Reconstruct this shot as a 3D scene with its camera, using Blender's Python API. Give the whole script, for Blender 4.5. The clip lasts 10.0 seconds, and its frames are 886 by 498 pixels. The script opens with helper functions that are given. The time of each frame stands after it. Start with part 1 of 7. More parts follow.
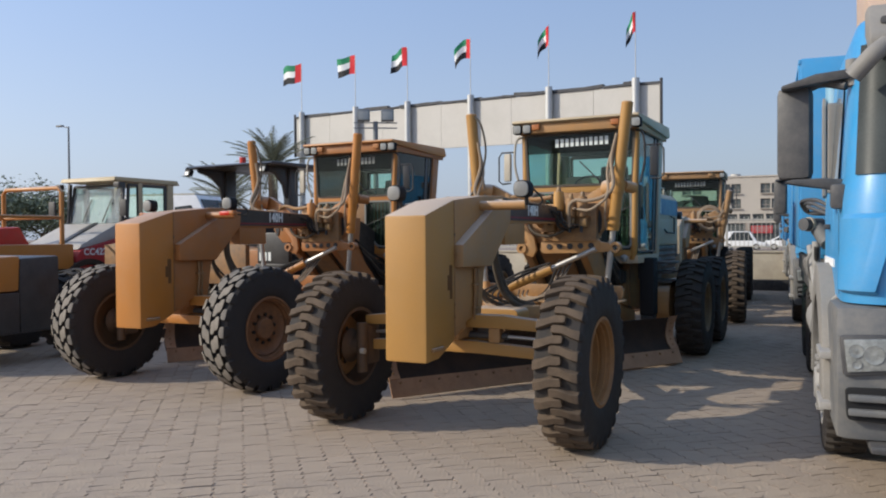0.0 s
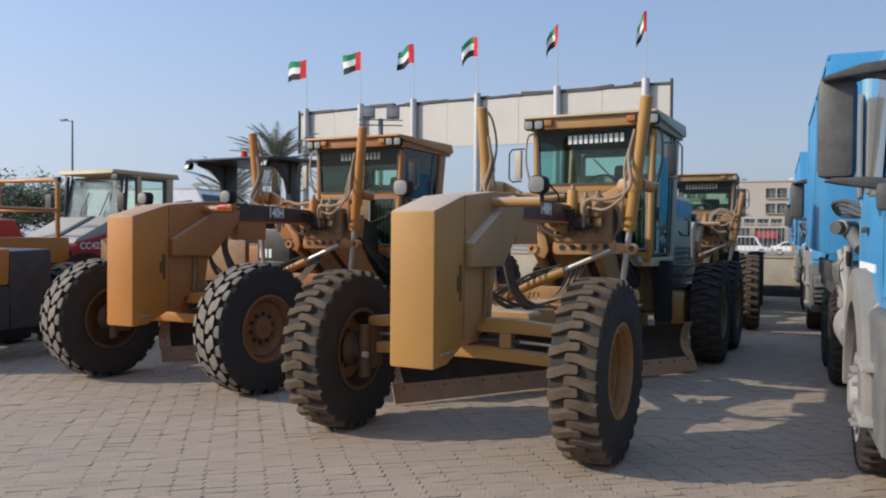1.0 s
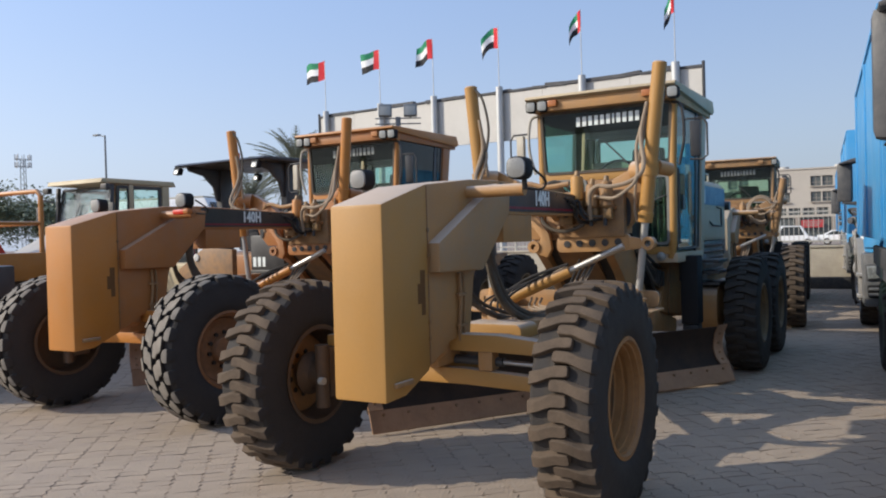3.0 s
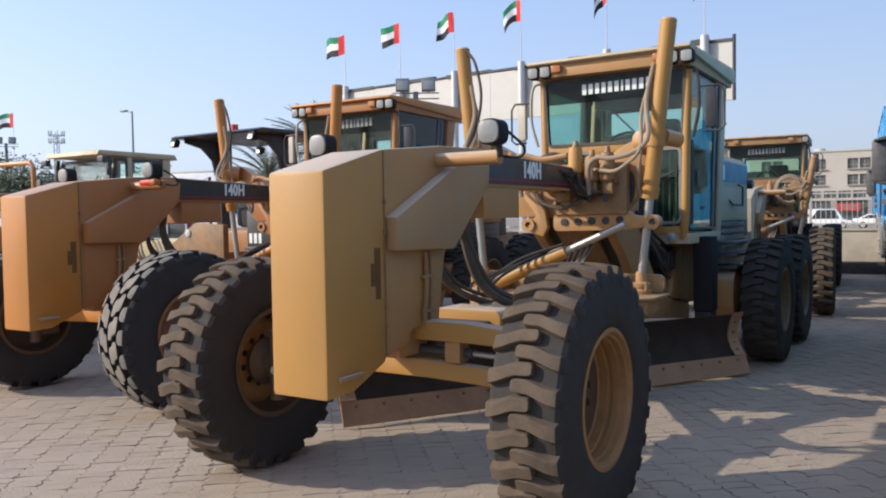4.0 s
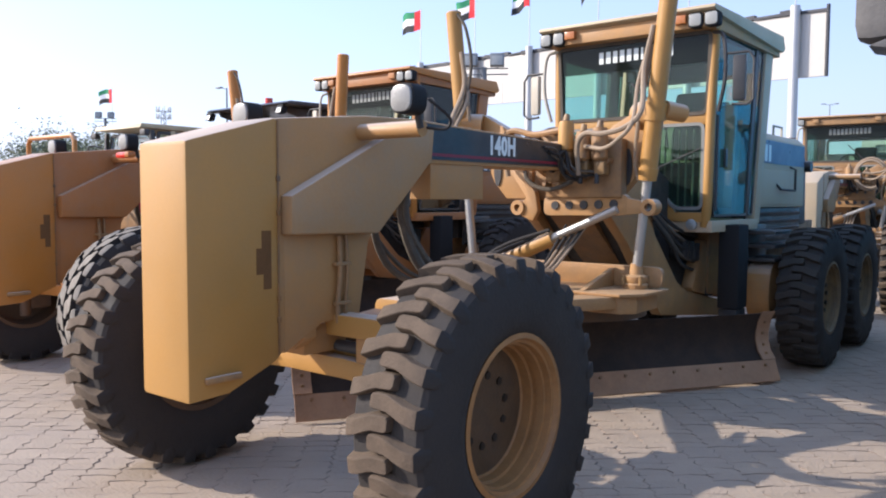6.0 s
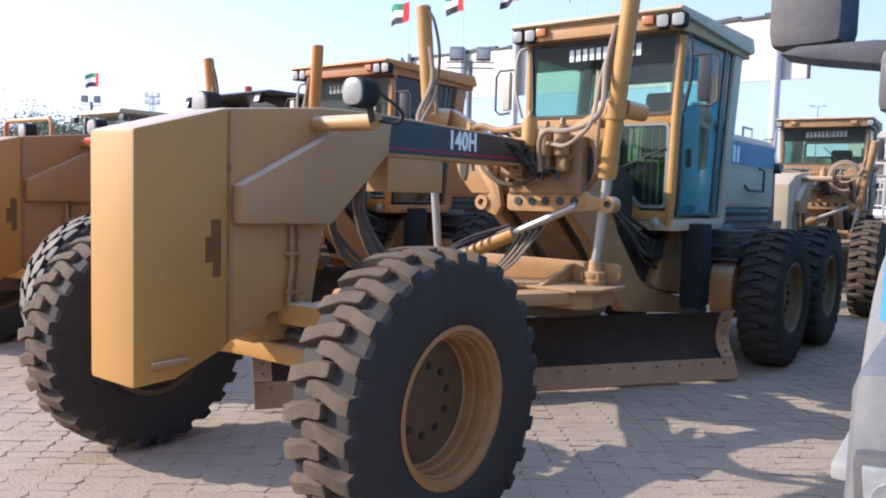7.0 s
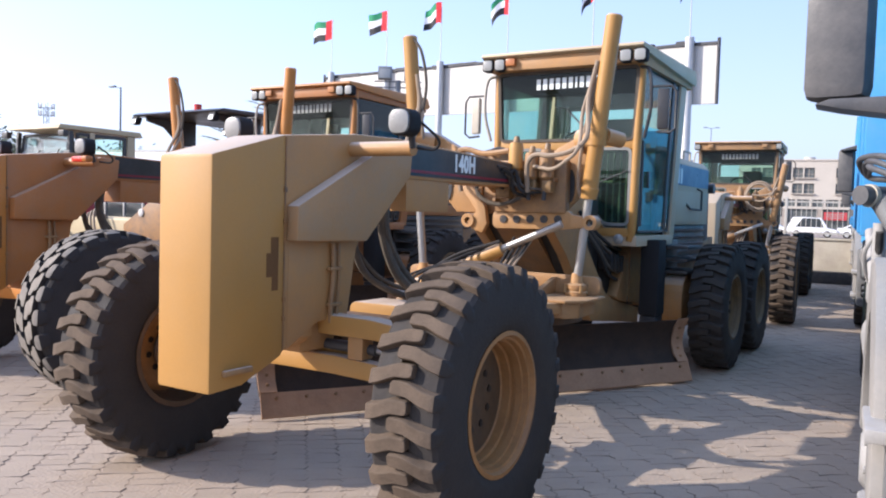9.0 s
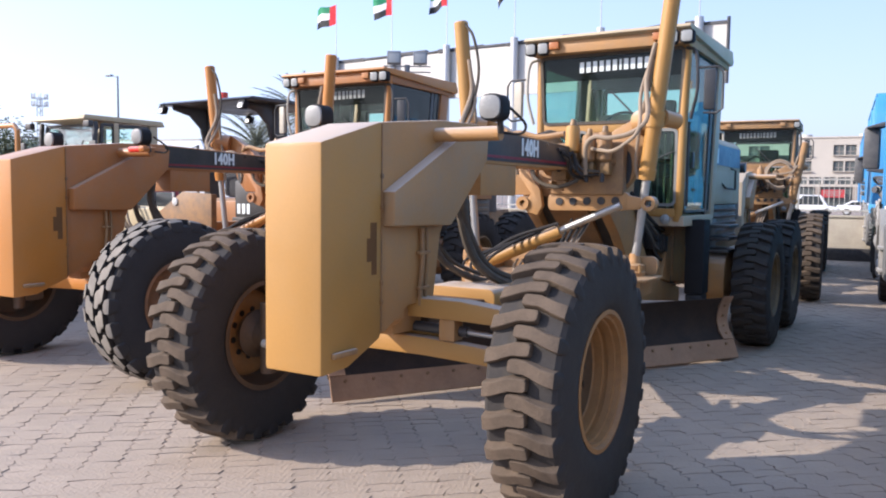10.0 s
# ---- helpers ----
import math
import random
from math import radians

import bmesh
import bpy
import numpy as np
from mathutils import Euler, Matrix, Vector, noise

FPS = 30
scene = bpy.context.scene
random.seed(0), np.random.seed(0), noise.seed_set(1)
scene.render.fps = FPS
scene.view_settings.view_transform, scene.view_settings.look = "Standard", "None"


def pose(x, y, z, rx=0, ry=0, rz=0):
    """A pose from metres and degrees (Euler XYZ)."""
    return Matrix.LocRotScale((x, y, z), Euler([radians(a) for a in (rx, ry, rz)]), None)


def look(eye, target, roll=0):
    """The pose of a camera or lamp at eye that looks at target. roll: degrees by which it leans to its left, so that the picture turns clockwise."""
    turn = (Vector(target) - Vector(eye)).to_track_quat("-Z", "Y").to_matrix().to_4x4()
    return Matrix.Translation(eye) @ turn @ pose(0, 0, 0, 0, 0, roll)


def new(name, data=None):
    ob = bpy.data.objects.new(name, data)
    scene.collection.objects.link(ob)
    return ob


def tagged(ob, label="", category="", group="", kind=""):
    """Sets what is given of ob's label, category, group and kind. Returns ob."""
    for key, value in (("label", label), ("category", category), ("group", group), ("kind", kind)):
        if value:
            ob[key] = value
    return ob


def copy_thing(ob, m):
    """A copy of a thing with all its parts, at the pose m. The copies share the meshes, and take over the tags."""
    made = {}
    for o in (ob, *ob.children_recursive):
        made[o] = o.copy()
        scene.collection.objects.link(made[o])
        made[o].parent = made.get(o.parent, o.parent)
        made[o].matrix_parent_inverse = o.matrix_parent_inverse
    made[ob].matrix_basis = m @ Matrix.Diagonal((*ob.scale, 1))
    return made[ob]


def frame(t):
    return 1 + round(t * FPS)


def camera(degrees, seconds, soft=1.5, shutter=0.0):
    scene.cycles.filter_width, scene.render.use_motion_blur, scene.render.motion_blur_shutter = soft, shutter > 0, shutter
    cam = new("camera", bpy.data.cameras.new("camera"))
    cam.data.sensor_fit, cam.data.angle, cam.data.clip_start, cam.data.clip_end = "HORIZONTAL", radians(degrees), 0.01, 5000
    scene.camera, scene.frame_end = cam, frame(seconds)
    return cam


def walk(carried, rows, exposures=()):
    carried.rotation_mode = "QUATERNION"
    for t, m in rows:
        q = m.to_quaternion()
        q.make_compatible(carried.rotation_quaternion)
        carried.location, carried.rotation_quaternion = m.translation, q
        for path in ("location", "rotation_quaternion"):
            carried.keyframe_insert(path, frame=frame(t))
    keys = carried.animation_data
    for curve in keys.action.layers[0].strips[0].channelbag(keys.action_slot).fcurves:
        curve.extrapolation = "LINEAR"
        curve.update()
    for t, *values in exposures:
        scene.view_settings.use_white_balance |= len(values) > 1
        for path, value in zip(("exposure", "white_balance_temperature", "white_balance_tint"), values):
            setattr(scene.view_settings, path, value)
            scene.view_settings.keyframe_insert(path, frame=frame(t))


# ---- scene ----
cam = camera(58.6, 10.0, 2.0)
PATH = [
    (0, (0.592, -0.167, 1.671), (0.368, 1.82, 1.638), -0.4),
    (0.5, (0.583, -0.025, 1.655), (0.345, 1.96, 1.613), 0.3),
    (1, (0.498, 0.225, 1.649), (0.267, 2.211, 1.617), 0.5),
    (1.5, (0.506, 0.494, 1.632), (0.3, 2.483, 1.602), -0.8),
    (2, (0.566, 0.786, 1.641), (0.311, 2.77, 1.65), -1.0),
    (3.5, (0.997, 1.755, 1.607), (0.632, 3.721, 1.549), -1.3),
    (4, (1.118, 2.097, 1.588), (0.716, 4.054, 1.511), -0.9),
    (4.5, (1.332, 2.438, 1.596), (0.908, 4.392, 1.554), -1.5),
    (5, (1.532, 2.689, 1.584), (1.026, 4.623, 1.529), -0.8),
    (5.5, (1.692, 2.892, 1.587), (1.08, 4.793, 1.484), -0.4),
    (7, (2.059, 2.894, 1.601), (1.459, 4.797, 1.454), 1.6),
    (7.5, (1.975, 2.787, 1.603), (1.41, 4.699, 1.44), 2.6),
    (8, (1.796, 2.655, 1.607), (1.308, 4.586, 1.433), 2.2),
    (8.5, (1.685, 2.496, 1.61), (1.323, 4.46, 1.516), 1.1),
    (9, (1.526, 2.337, 1.602), (1.15, 4.299, 1.503), 1.7),
    (9.5, (1.26, 2.221, 1.576), (0.839, 4.171, 1.435), 1.5),
    (10, (1.043, 2.149, 1.591), (0.678, 4.11, 1.452), 0.7),
]
EXPOSURES = [(0.0, 0.01, 6480, 8), (2.0, -0.03, 6440, 8), (3.5, 0.26, 6420, 9), (4.5, 0.48, 6350, 11), (5.5, 0.70, 6240, 13), (7.5, 0.92, 6120, 15), (10.0, 0.87, 6120, 15)]
walk(cam, [(t, look(eye, target, roll)) for t, eye, target, roll in PATH], EXPOSURES)

# ---------------------------------------------------------------- world and light
SUN_DIR = Vector((-1.773, -0.459, 1.0)).normalized()      # towards the sun
SUN_EL = math.asin(SUN_DIR.z)
SUN_ROT = math.atan2(SUN_DIR.x, SUN_DIR.y)
world = bpy.data.worlds.new("hazy_sky")
scene.world = world
world.use_nodes = True
wn, wl = world.node_tree.nodes, world.node_tree.links
sky = wn.new("ShaderNodeTexSky")
sky.sky_type = "NISHITA"
sky.sun_disc = False
sky.sun_elevation = SUN_EL
sky.sun_rotation = SUN_ROT
sky.altitude = 0
sky.air_density = 1.0
sky.dust_density = 3.0
sky.ozone_density = 2.0
# the dusty haze of the day evens out the clear-sky gradient
haze = wn.new("ShaderNodeMix")
haze.data_type = "RGBA"
haze.inputs["Factor"].default_value = 0.60
# paler towards the horizon, brighter towards the sun
way = wn.new("ShaderNodeTexCoord")
high = wn.new("ShaderNodeSeparateXYZ")
wl.new(way.outputs["Generated"], high.inputs["Vector"])
rise = wn.new("ShaderNodeMapRange")
rise.interpolation_type = "SMOOTHSTEP"
rise.inputs["From Min"].default_value, rise.inputs["From Max"].default_value = 0.0, 0.36
wl.new(high.outputs["Z"], rise.inputs["Value"])
pale = wn.new("ShaderNodeMix")
pale.data_type = "RGBA"
pale.inputs["A"].default_value, pale.inputs["B"].default_value = (3.82, 4.40, 5.65, 1.0), (2.45, 3.42, 5.65, 1.0)
wl.new(rise.outputs["Result"], pale.inputs["Factor"])
near_sun = wn.new("ShaderNodeVectorMath")
near_sun.operation = "DOT_PRODUCT"
wl.new(way.outputs["Generated"], near_sun.inputs[0])
near_sun.inputs[1].default_value = SUN_DIR
glow = wn.new("ShaderNodeMapRange")
glow.inputs["From Min"].default_value, glow.inputs["From Max"].default_value = -0.7, 0.7
glow.inputs["To Min"].default_value, glow.inputs["To Max"].default_value = 0.72, 1.38
wl.new(near_sun.outputs["Value"], glow.inputs["Value"])
lit = wn.new("ShaderNodeMix")
lit.data_type, lit.blend_type = "RGBA", "MULTIPLY"
lit.inputs["Factor"].default_value = 1.0
wl.new(pale.outputs["Result"], lit.inputs["A"])
wl.new(glow.outputs["Result"], lit.inputs["B"])
wl.new(lit.outputs["Result"], haze.inputs["B"])
wl.new(sky.outputs["Color"], haze.inputs["A"])
wl.new(haze.outputs["Result"], wn["Background"].inputs["Color"])
wn["Background"].inputs["Strength"].default_value = 0.15
sun = new("sun", bpy.data.lights.new("sun", "SUN"))
sun.data.energy = 3.7
sun.data.angle = radians(0.55)
sun.data.color = (1.0, 0.91, 0.78)
sun.matrix_world = look(SUN_DIR * 60, (0, 0, 0))


# ---------------------------------------------------------------- materials
def node_mat(name):
    m = bpy.data.materials.new(name)
    m.use_nodes = True
    return m, m.node_tree.nodes, m.node_tree.links, m.node_tree.nodes["Principled BSDF"]


def surface(name, col, rough=0.5, metal=0.0, vary=0.15, dirt=None, dirt_amount=0.0, scale=3.0, fine=60.0, bump=0.15,
            coat=0.0, per_object=0.0, per_island=0.0, rough_vary=0.15, spec=0.5,
            settled=None, settled_amount=0.0):
    """A worn real-world surface: colour drift at two scales, dust or stains with ragged edges, fine relief."""
    m, n, l, b = node_mat(name)
    tc = n.new("ShaderNodeTexCoord")
    big = n.new("ShaderNodeTexNoise")
    big.inputs["Scale"].default_value, big.inputs["Detail"].default_value, big.inputs["Roughness"].default_value = scale, 6, 0.65
    small = n.new("ShaderNodeTexNoise")
    small.inputs["Scale"].default_value, small.inputs["Detail"].default_value = fine, 4
    for t in (big, small):
        l.new(tc.outputs["Object"], t.inputs["Vector"])
    mixv = n.new("ShaderNodeMath")
    mixv.operation = "MULTIPLY_ADD"
    l.new(small.outputs["Fac"], mixv.inputs[0])
    mixv.inputs[1].default_value = 0.35
    l.new(big.outputs["Fac"], mixv.inputs[2])
    last = mixv.outputs[0]
    if per_object or per_island:
        if per_object:
            src = n.new("ShaderNodeObjectInfo").outputs["Random"]
        else:
            src = n.new("ShaderNodeNewGeometry").outputs["Random Per Island"]
        add = n.new("ShaderNodeMath")
        add.operation = "MULTIPLY_ADD"
        l.new(src, add.inputs[0])
        add.inputs[1].default_value = per_object + per_island
        l.new(last, add.inputs[2])
        last = add.outputs[0]
    ramp = n.new("ShaderNodeMapRange")
    ramp.inputs["From Min"].default_value, ramp.inputs["From Max"].default_value = 0.35, 1.05 + per_object + per_island
    ramp.inputs["To Min"].default_value, ramp.inputs["To Max"].default_value = 1 - vary, 1 + vary
    l.new(last, ramp.inputs["Value"])
    mul = n.new("ShaderNodeMix")
    mul.data_type, mul.blend_type = "RGBA", "MULTIPLY"
    mul.inputs["Factor"].default_value = 1
    mul.inputs["A"].default_value = (*col, 1)
    l.new(ramp.outputs["Result"], mul.inputs["B"])
    out = mul.outputs["Result"]
    if dirt:
        spots = n.new("ShaderNodeTexNoise")
        spots.inputs["Scale"].default_value, spots.inputs["Detail"].default_value, spots.inputs["Roughness"].default_value = scale * 1.7, 8, 0.72
        l.new(tc.outputs["Object"], spots.inputs["Vector"])
        cut = n.new("ShaderNodeMapRange")
        cut.inputs["From Min"].default_value, cut.inputs["From Max"].default_value = 0.42, 0.72
        cut.inputs["To Max"].default_value = dirt_amount
        l.new(spots.outputs["Fac"], cut.inputs["Value"])
        dm = n.new("ShaderNodeMix")
        dm.data_type = "RGBA"
        l.new(cut.outputs["Result"], dm.inputs["Factor"])
        l.new(out, dm.inputs["A"])
        dm.inputs["B"].default_value = (*dirt, 1)
        out = dm.outputs["Result"]
    if settled:
        # dust that has settled on surfaces that face upwards, ragged by the large noise
        sep = n.new("ShaderNodeSeparateXYZ")
        l.new(n.new("ShaderNodeNewGeometry").outputs["Normal"], sep.inputs["Vector"])
        rag = n.new("ShaderNodeMath")
        rag.operation = "MULTIPLY_ADD"
        l.new(big.outputs["Fac"], rag.inputs[0])
        rag.inputs[1].default_value = 0.5
        l.new(sep.outputs["Z"], rag.inputs[2])
        lie = n.new("ShaderNodeMapRange")
        lie.inputs["From Min"].default_value, lie.inputs["From Max"].default_value = 0.62, 1.05
        lie.inputs["To Max"].default_value = settled_amount
        l.new(rag.outputs[0], lie.inputs["Value"])
        sm = n.new("ShaderNodeMix")
        sm.data_type = "RGBA"
        l.new(lie.outputs["Result"], sm.inputs["Factor"])
        l.new(out, sm.inputs["A"])
        sm.inputs["B"].default_value = (*settled, 1)
        out = sm.outputs["Result"]
    l.new(out, b.inputs["Base Color"])
    rr = n.new("ShaderNodeMapRange")
    rr.inputs["From Min"].default_value, rr.inputs["From Max"].default_value = 0.3, 0.75
    rr.inputs["To Min"].default_value, rr.inputs["To Max"].default_value = max(rough - rough_vary, 0.03), min(rough + rough_vary, 1)
    l.new(big.outputs["Fac"], rr.inputs["Value"])
    l.new(rr.outputs["Result"], b.inputs["Roughness"])
    b.inputs["Metallic"].default_value = metal
    b.inputs["Specular IOR Level"].default_value = spec
    b.inputs["Coat Weight"].default_value = coat
    if bump:
        bp = n.new("ShaderNodeBump")
        bp.inputs["Strength"].default_value, bp.inputs["Distance"].default_value = bump, 0.01
        l.new(small.outputs["Fac"], bp.inputs["Height"])
        l.new(bp.outputs["Normal"], b.inputs["Normal"])
    return m


def glass(name, tint, gloss=1.0, haze=0.0, haze_col=(0.6, 0.62, 0.6)):
    """Tinted pane: lets light through in its colour, mirrors the sky by Fresnel, with a film of dust."""
    m, n, l, b = node_mat(name)
    n.remove(b)
    tr, gl, fr, mx = n.new("ShaderNodeBsdfTransparent"), n.new("ShaderNodeBsdfGlossy"), n.new("ShaderNodeLayerWeight"), n.new("ShaderNodeMixShader")
    tr.inputs["Color"].default_value = (*tint, 1)
    gl.inputs["Roughness"].default_value = 0.02
    gl.inputs["Color"].default_value = (gloss, gloss, gloss, 1)
    fr.inputs["Blend"].default_value = 0.5
    pw, sc = n.new("ShaderNodeMath"), n.new("ShaderNodeMath")
    pw.operation, sc.operation = "POWER", "MULTIPLY_ADD"
    pw.inputs[1].default_value = 5.0
    sc.inputs[1].default_value, sc.inputs[2].default_value = 0.9, 0.035
    l.new(fr.outputs["Facing"], pw.inputs[0])
    l.new(pw.outputs[0], sc.inputs[0])
    df = n.new("ShaderNodeBsdfDiffuse")
    df.inputs["Color"].default_value = (*haze_col, 1)
    no = n.new("ShaderNodeTexNoise")
    no.inputs["Scale"].default_value, no.inputs["Detail"].default_value = 4, 6
    tc = n.new("ShaderNodeTexCoord")
    l.new(tc.outputs["Object"], no.inputs["Vector"])
    hz = n.new("ShaderNodeMapRange")
    hz.inputs["From Min"].default_value, hz.inputs["From Max"].default_value = 0.3, 0.75
    hz.inputs["To Min"].default_value, hz.inputs["To Max"].default_value = haze * 0.5, haze * 1.5
    l.new(no.outputs["Fac"], hz.inputs["Value"])
    m1 = n.new("ShaderNodeMixShader")
    l.new(hz.outputs["Result"], m1.inputs["Fac"])
    l.new(tr.outputs[0], m1.inputs[1])
    l.new(df.outputs[0], m1.inputs[2])
    l.new(sc.outputs[0], mx.inputs["Fac"])
    l.new(m1.outputs[0], mx.inputs[1])
    l.new(gl.outputs[0], mx.inputs[2])
    l.new(mx.outputs[0], n["Material Output"].inputs["Surface"])
    return m


YELLOW = surface("machine_yellow", (0.405, 0.207, 0.068), 0.60, vary=0.14, dirt=(0.270, 0.182, 0.105), dirt_amount=0.6, scale=2.2, bump=0.06, settled=(0.50, 0.40, 0.31), settled_amount=0.85)
YELLOW_LOW = surface("worn_drawbar_yellow", (0.37, 0.195, 0.072), 0.6, vary=0.2, dirt=(0.20, 0.13, 0.075), dirt_amount=0.6, scale=3.4, bump=0.1, settled=(0.42, 0.29, 0.17), settled_amount=0.5)
YELLOW_CLEAN = surface("fresh_yellow", (0.395, 0.200, 0.046), 0.55, vary=0.10, dirt=(0.33, 0.20, 0.082), dirt_amount=0.25, scale=2.0, bump=0.04, settled=(0.50, 0.40, 0.31), settled_amount=0.85)
ORANGE = surface("faded_orange_yellow", (0.365, 0.139, 0.035), 0.55, vary=0.16, dirt=(0.28, 0.16, 0.09), dirt_amount=0.5, scale=2.4, bump=0.06, settled=(0.46, 0.33, 0.23), settled_amount=0.6)
ORANGE_CLEAN = surface("orange_yellow", (0.45, 0.174, 0.030), 0.45, vary=0.10, dirt=(0.36, 0.20, 0.09), dirt_amount=0.3, scale=2.0, bump=0.04, settled=(0.46, 0.33, 0.23), settled_amount=0.6)
YOKE_PAINT = surface("grimy_yoke_paint", (0.31, 0.165, 0.062), 0.6, vary=0.22, dirt=(0.13, 0.085, 0.05), dirt_amount=0.7, scale=4.5, bump=0.15)
YELLOW_OLD = surface("worn_old_yellow", (0.34, 0.185, 0.072), 0.6, vary=0.2, dirt=(0.16, 0.11, 0.07), dirt_amount=0.75, scale=3.5, bump=0.1, settled=(0.50, 0.40, 0.31), settled_amount=0.85)
LAMP_BLACK = surface("matt_lamp_housing", (0.020, 0.020, 0.021), 0.75, vary=0.25, bump=0.08, spec=0.15)
HOSE_GREY = surface("dust_grey_hose", (0.085, 0.072, 0.058), 0.8, vary=0.3, dirt=(0.16, 0.125, 0.09), dirt_amount=0.5, scale=7, bump=0.1, spec=0.2)
LENS_DIM = surface("dim_lamp_lens", (0.22, 0.215, 0.20), 0.30, vary=0.2, bump=0.0, coat=0.4)
RECESS = surface("recess_shade_brown", (0.15, 0.076, 0.032), 0.95, vary=0.25, bump=0.1, spec=0.08)
GREASY = surface("greasy_yellow", (0.30, 0.17, 0.06), 0.5, vary=0.3, dirt=(0.06, 0.05, 0.04), dirt_amount=0.8, scale=5, bump=0.2)
BROWN_PAINT = surface("brown_frame_paint", (0.26, 0.13, 0.045), 0.55, vary=0.25, dirt=(0.08, 0.06, 0.045), dirt_amount=0.7, scale=4, bump=0.12)
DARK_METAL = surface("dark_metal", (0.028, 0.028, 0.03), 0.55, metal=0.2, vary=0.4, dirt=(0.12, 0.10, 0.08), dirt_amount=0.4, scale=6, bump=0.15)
RUBBER = surface("tyre_rubber", (0.041, 0.035, 0.030), 0.88, vary=0.3, dirt=(0.064, 0.053, 0.043), dirt_amount=0.45, scale=5, fine=90, bump=0.3, spec=0.25)
RUBBER_DUST = surface("dusty_tread", (0.110, 0.080, 0.056), 0.92, vary=0.25, dirt=(0.058, 0.043, 0.031), dirt_amount=0.7, scale=6, fine=90, bump=0.3, spec=0.2)
RUBBER_PALE = surface("pale_dust_tread", (0.215, 0.19, 0.16), 0.9, vary=0.25, dirt=(0.12, 0.10, 0.08), dirt_amount=0.5, scale=6, fine=90, bump=0.3, spec=0.2)
RUBBER_DARK = surface("black_rubber", (0.034, 0.030, 0.028), 0.80, vary=0.25, dirt=(0.052, 0.043, 0.036), dirt_amount=0.4, scale=5, bump=0.25, spec=0.25)
HOSE = surface("hose_rubber", (0.035, 0.032, 0.030), 0.8, vary=0.3, bump=0.1, spec=0.2)
HOSE_TAN = surface("dusty_hose", (0.26, 0.19, 0.125), 0.7, vary=0.25, bump=0.1)
CHROME = surface("chrome_rod", (0.46, 0.45, 0.43), 0.46, metal=1.0, vary=0.08, bump=0.0, rough_vary=0.08)
STEEL = surface("worn_blade_steel", (0.040, 0.029, 0.023), 0.8, vary=0.35, dirt=(0.085, 0.05, 0.032), dirt_amount=0.5, scale=3, bump=0.12, spec=0.2)
RUST = surface("rusty_edge_steel", (0.36, 0.205, 0.115), 0.75, vary=0.22, dirt=(0.20, 0.105, 0.055), dirt_amount=0.5, scale=4, bump=0.2)
BOLT = surface("bolt_steel", (0.035, 0.03, 0.026), 0.5, metal=0.5, vary=0.2, bump=0.1)
DECAL = surface("navy_decal", (0.024, 0.028, 0.031), 0.4, vary=0.3, dirt=(0.10, 0.09, 0.08), dirt_amount=0.3, scale=3, bump=0.02)
STRIPE = surface("dark_red_stripe", (0.20, 0.015, 0.03), 0.45, vary=0.15, bump=0.0)
WHITE_INK = surface("white_lettering", (0.74, 0.78, 0.75), 0.5, vary=0.06, dirt=(0.45, 0.42, 0.36), dirt_amount=0.3, scale=9, bump=0.0)
FADED_INK = surface("faded_lettering", (0.22, 0.23, 0.21), 0.5, vary=0.15, bump=0.0)
GREY_PANEL = surface("dusty_grey_panel", (0.42, 0.38, 0.31), 0.6, vary=0.14, dirt=(0.30, 0.25, 0.18), dirt_amount=0.5, scale=2, bump=0.05)
BLUE_DECAL = surface("faded_blue_decal", (0.085, 0.135, 0.20), 0.4, vary=0.15, bump=0.0)
BLACK_PAINT = surface("black_paint", (0.045, 0.043, 0.042), 0.42, vary=0.3, dirt=(0.10, 0.09, 0.075), dirt_amount=0.35, scale=3, bump=0.05)
ROOF_TAN = surface("dusty_tan_roof", (0.46, 0.36, 0.22), 0.6, vary=0.12, dirt=(0.34, 0.26, 0.17), dirt_amount=0.5, scale=2, bump=0.05)
HOOD_CREAM = surface("dusty_cream_hood", (0.44, 0.335, 0.215), 0.6, vary=0.12, dirt=(0.42, 0.34, 0.24), dirt_amount=0.5, scale=2, bump=0.05)
LENS = surface("lamp_lens", (0.27, 0.27, 0.25), 0.30, vary=0.12, bump=0.0, coat=0.5)
AMBER = surface("amber_lens", (0.38, 0.13, 0.035), 0.3, vary=0.1, bump=0.0)
RED_LENS = surface("red_lens", (0.55, 0.035, 0.02), 0.3, vary=0.1, bump=0.0)
SEAT = surface("seat_cloth", (0.03, 0.03, 0.032), 0.9, vary=0.2, bump=0.3)
CABIN_TRIM = surface("cabin_trim", (0.055, 0.052, 0.045), 0.8, vary=0.2, bump=0.1)
BROWN_DARK = surface("oily_brown_paint", (0.10, 0.056, 0.027), 0.65, vary=0.3, dirt=(0.05, 0.035, 0.024), dirt_amount=0.7, scale=5, bump=0.2)
RIM_YELLOW = surface("dull_yellow_rim", (0.315, 0.152, 0.050), 0.6, vary=0.2, dirt=(0.16, 0.085, 0.035), dirt_amount=0.6, scale=7, bump=0.12)
# grime, plus the shade on the rear wheels' outer faces put into the colour
RIM_DARK = surface("shaded_grimy_rim", (0.20, 0.125, 0.055), 0.65, vary=0.25, dirt=(0.07, 0.055, 0.04), dirt_amount=0.7, scale=6, bump=0.12)
RIM_RED = surface("rusty_rim", (0.22, 0.095, 0.036), 0.6, vary=0.3, dirt=(0.06, 0.035, 0.02), dirt_amount=0.7, scale=6, bump=0.15)
RUBBER_SEAL = surface("pale_rubber_seal", (0.20, 0.195, 0.175), 0.7, vary=0.2, bump=0.05)
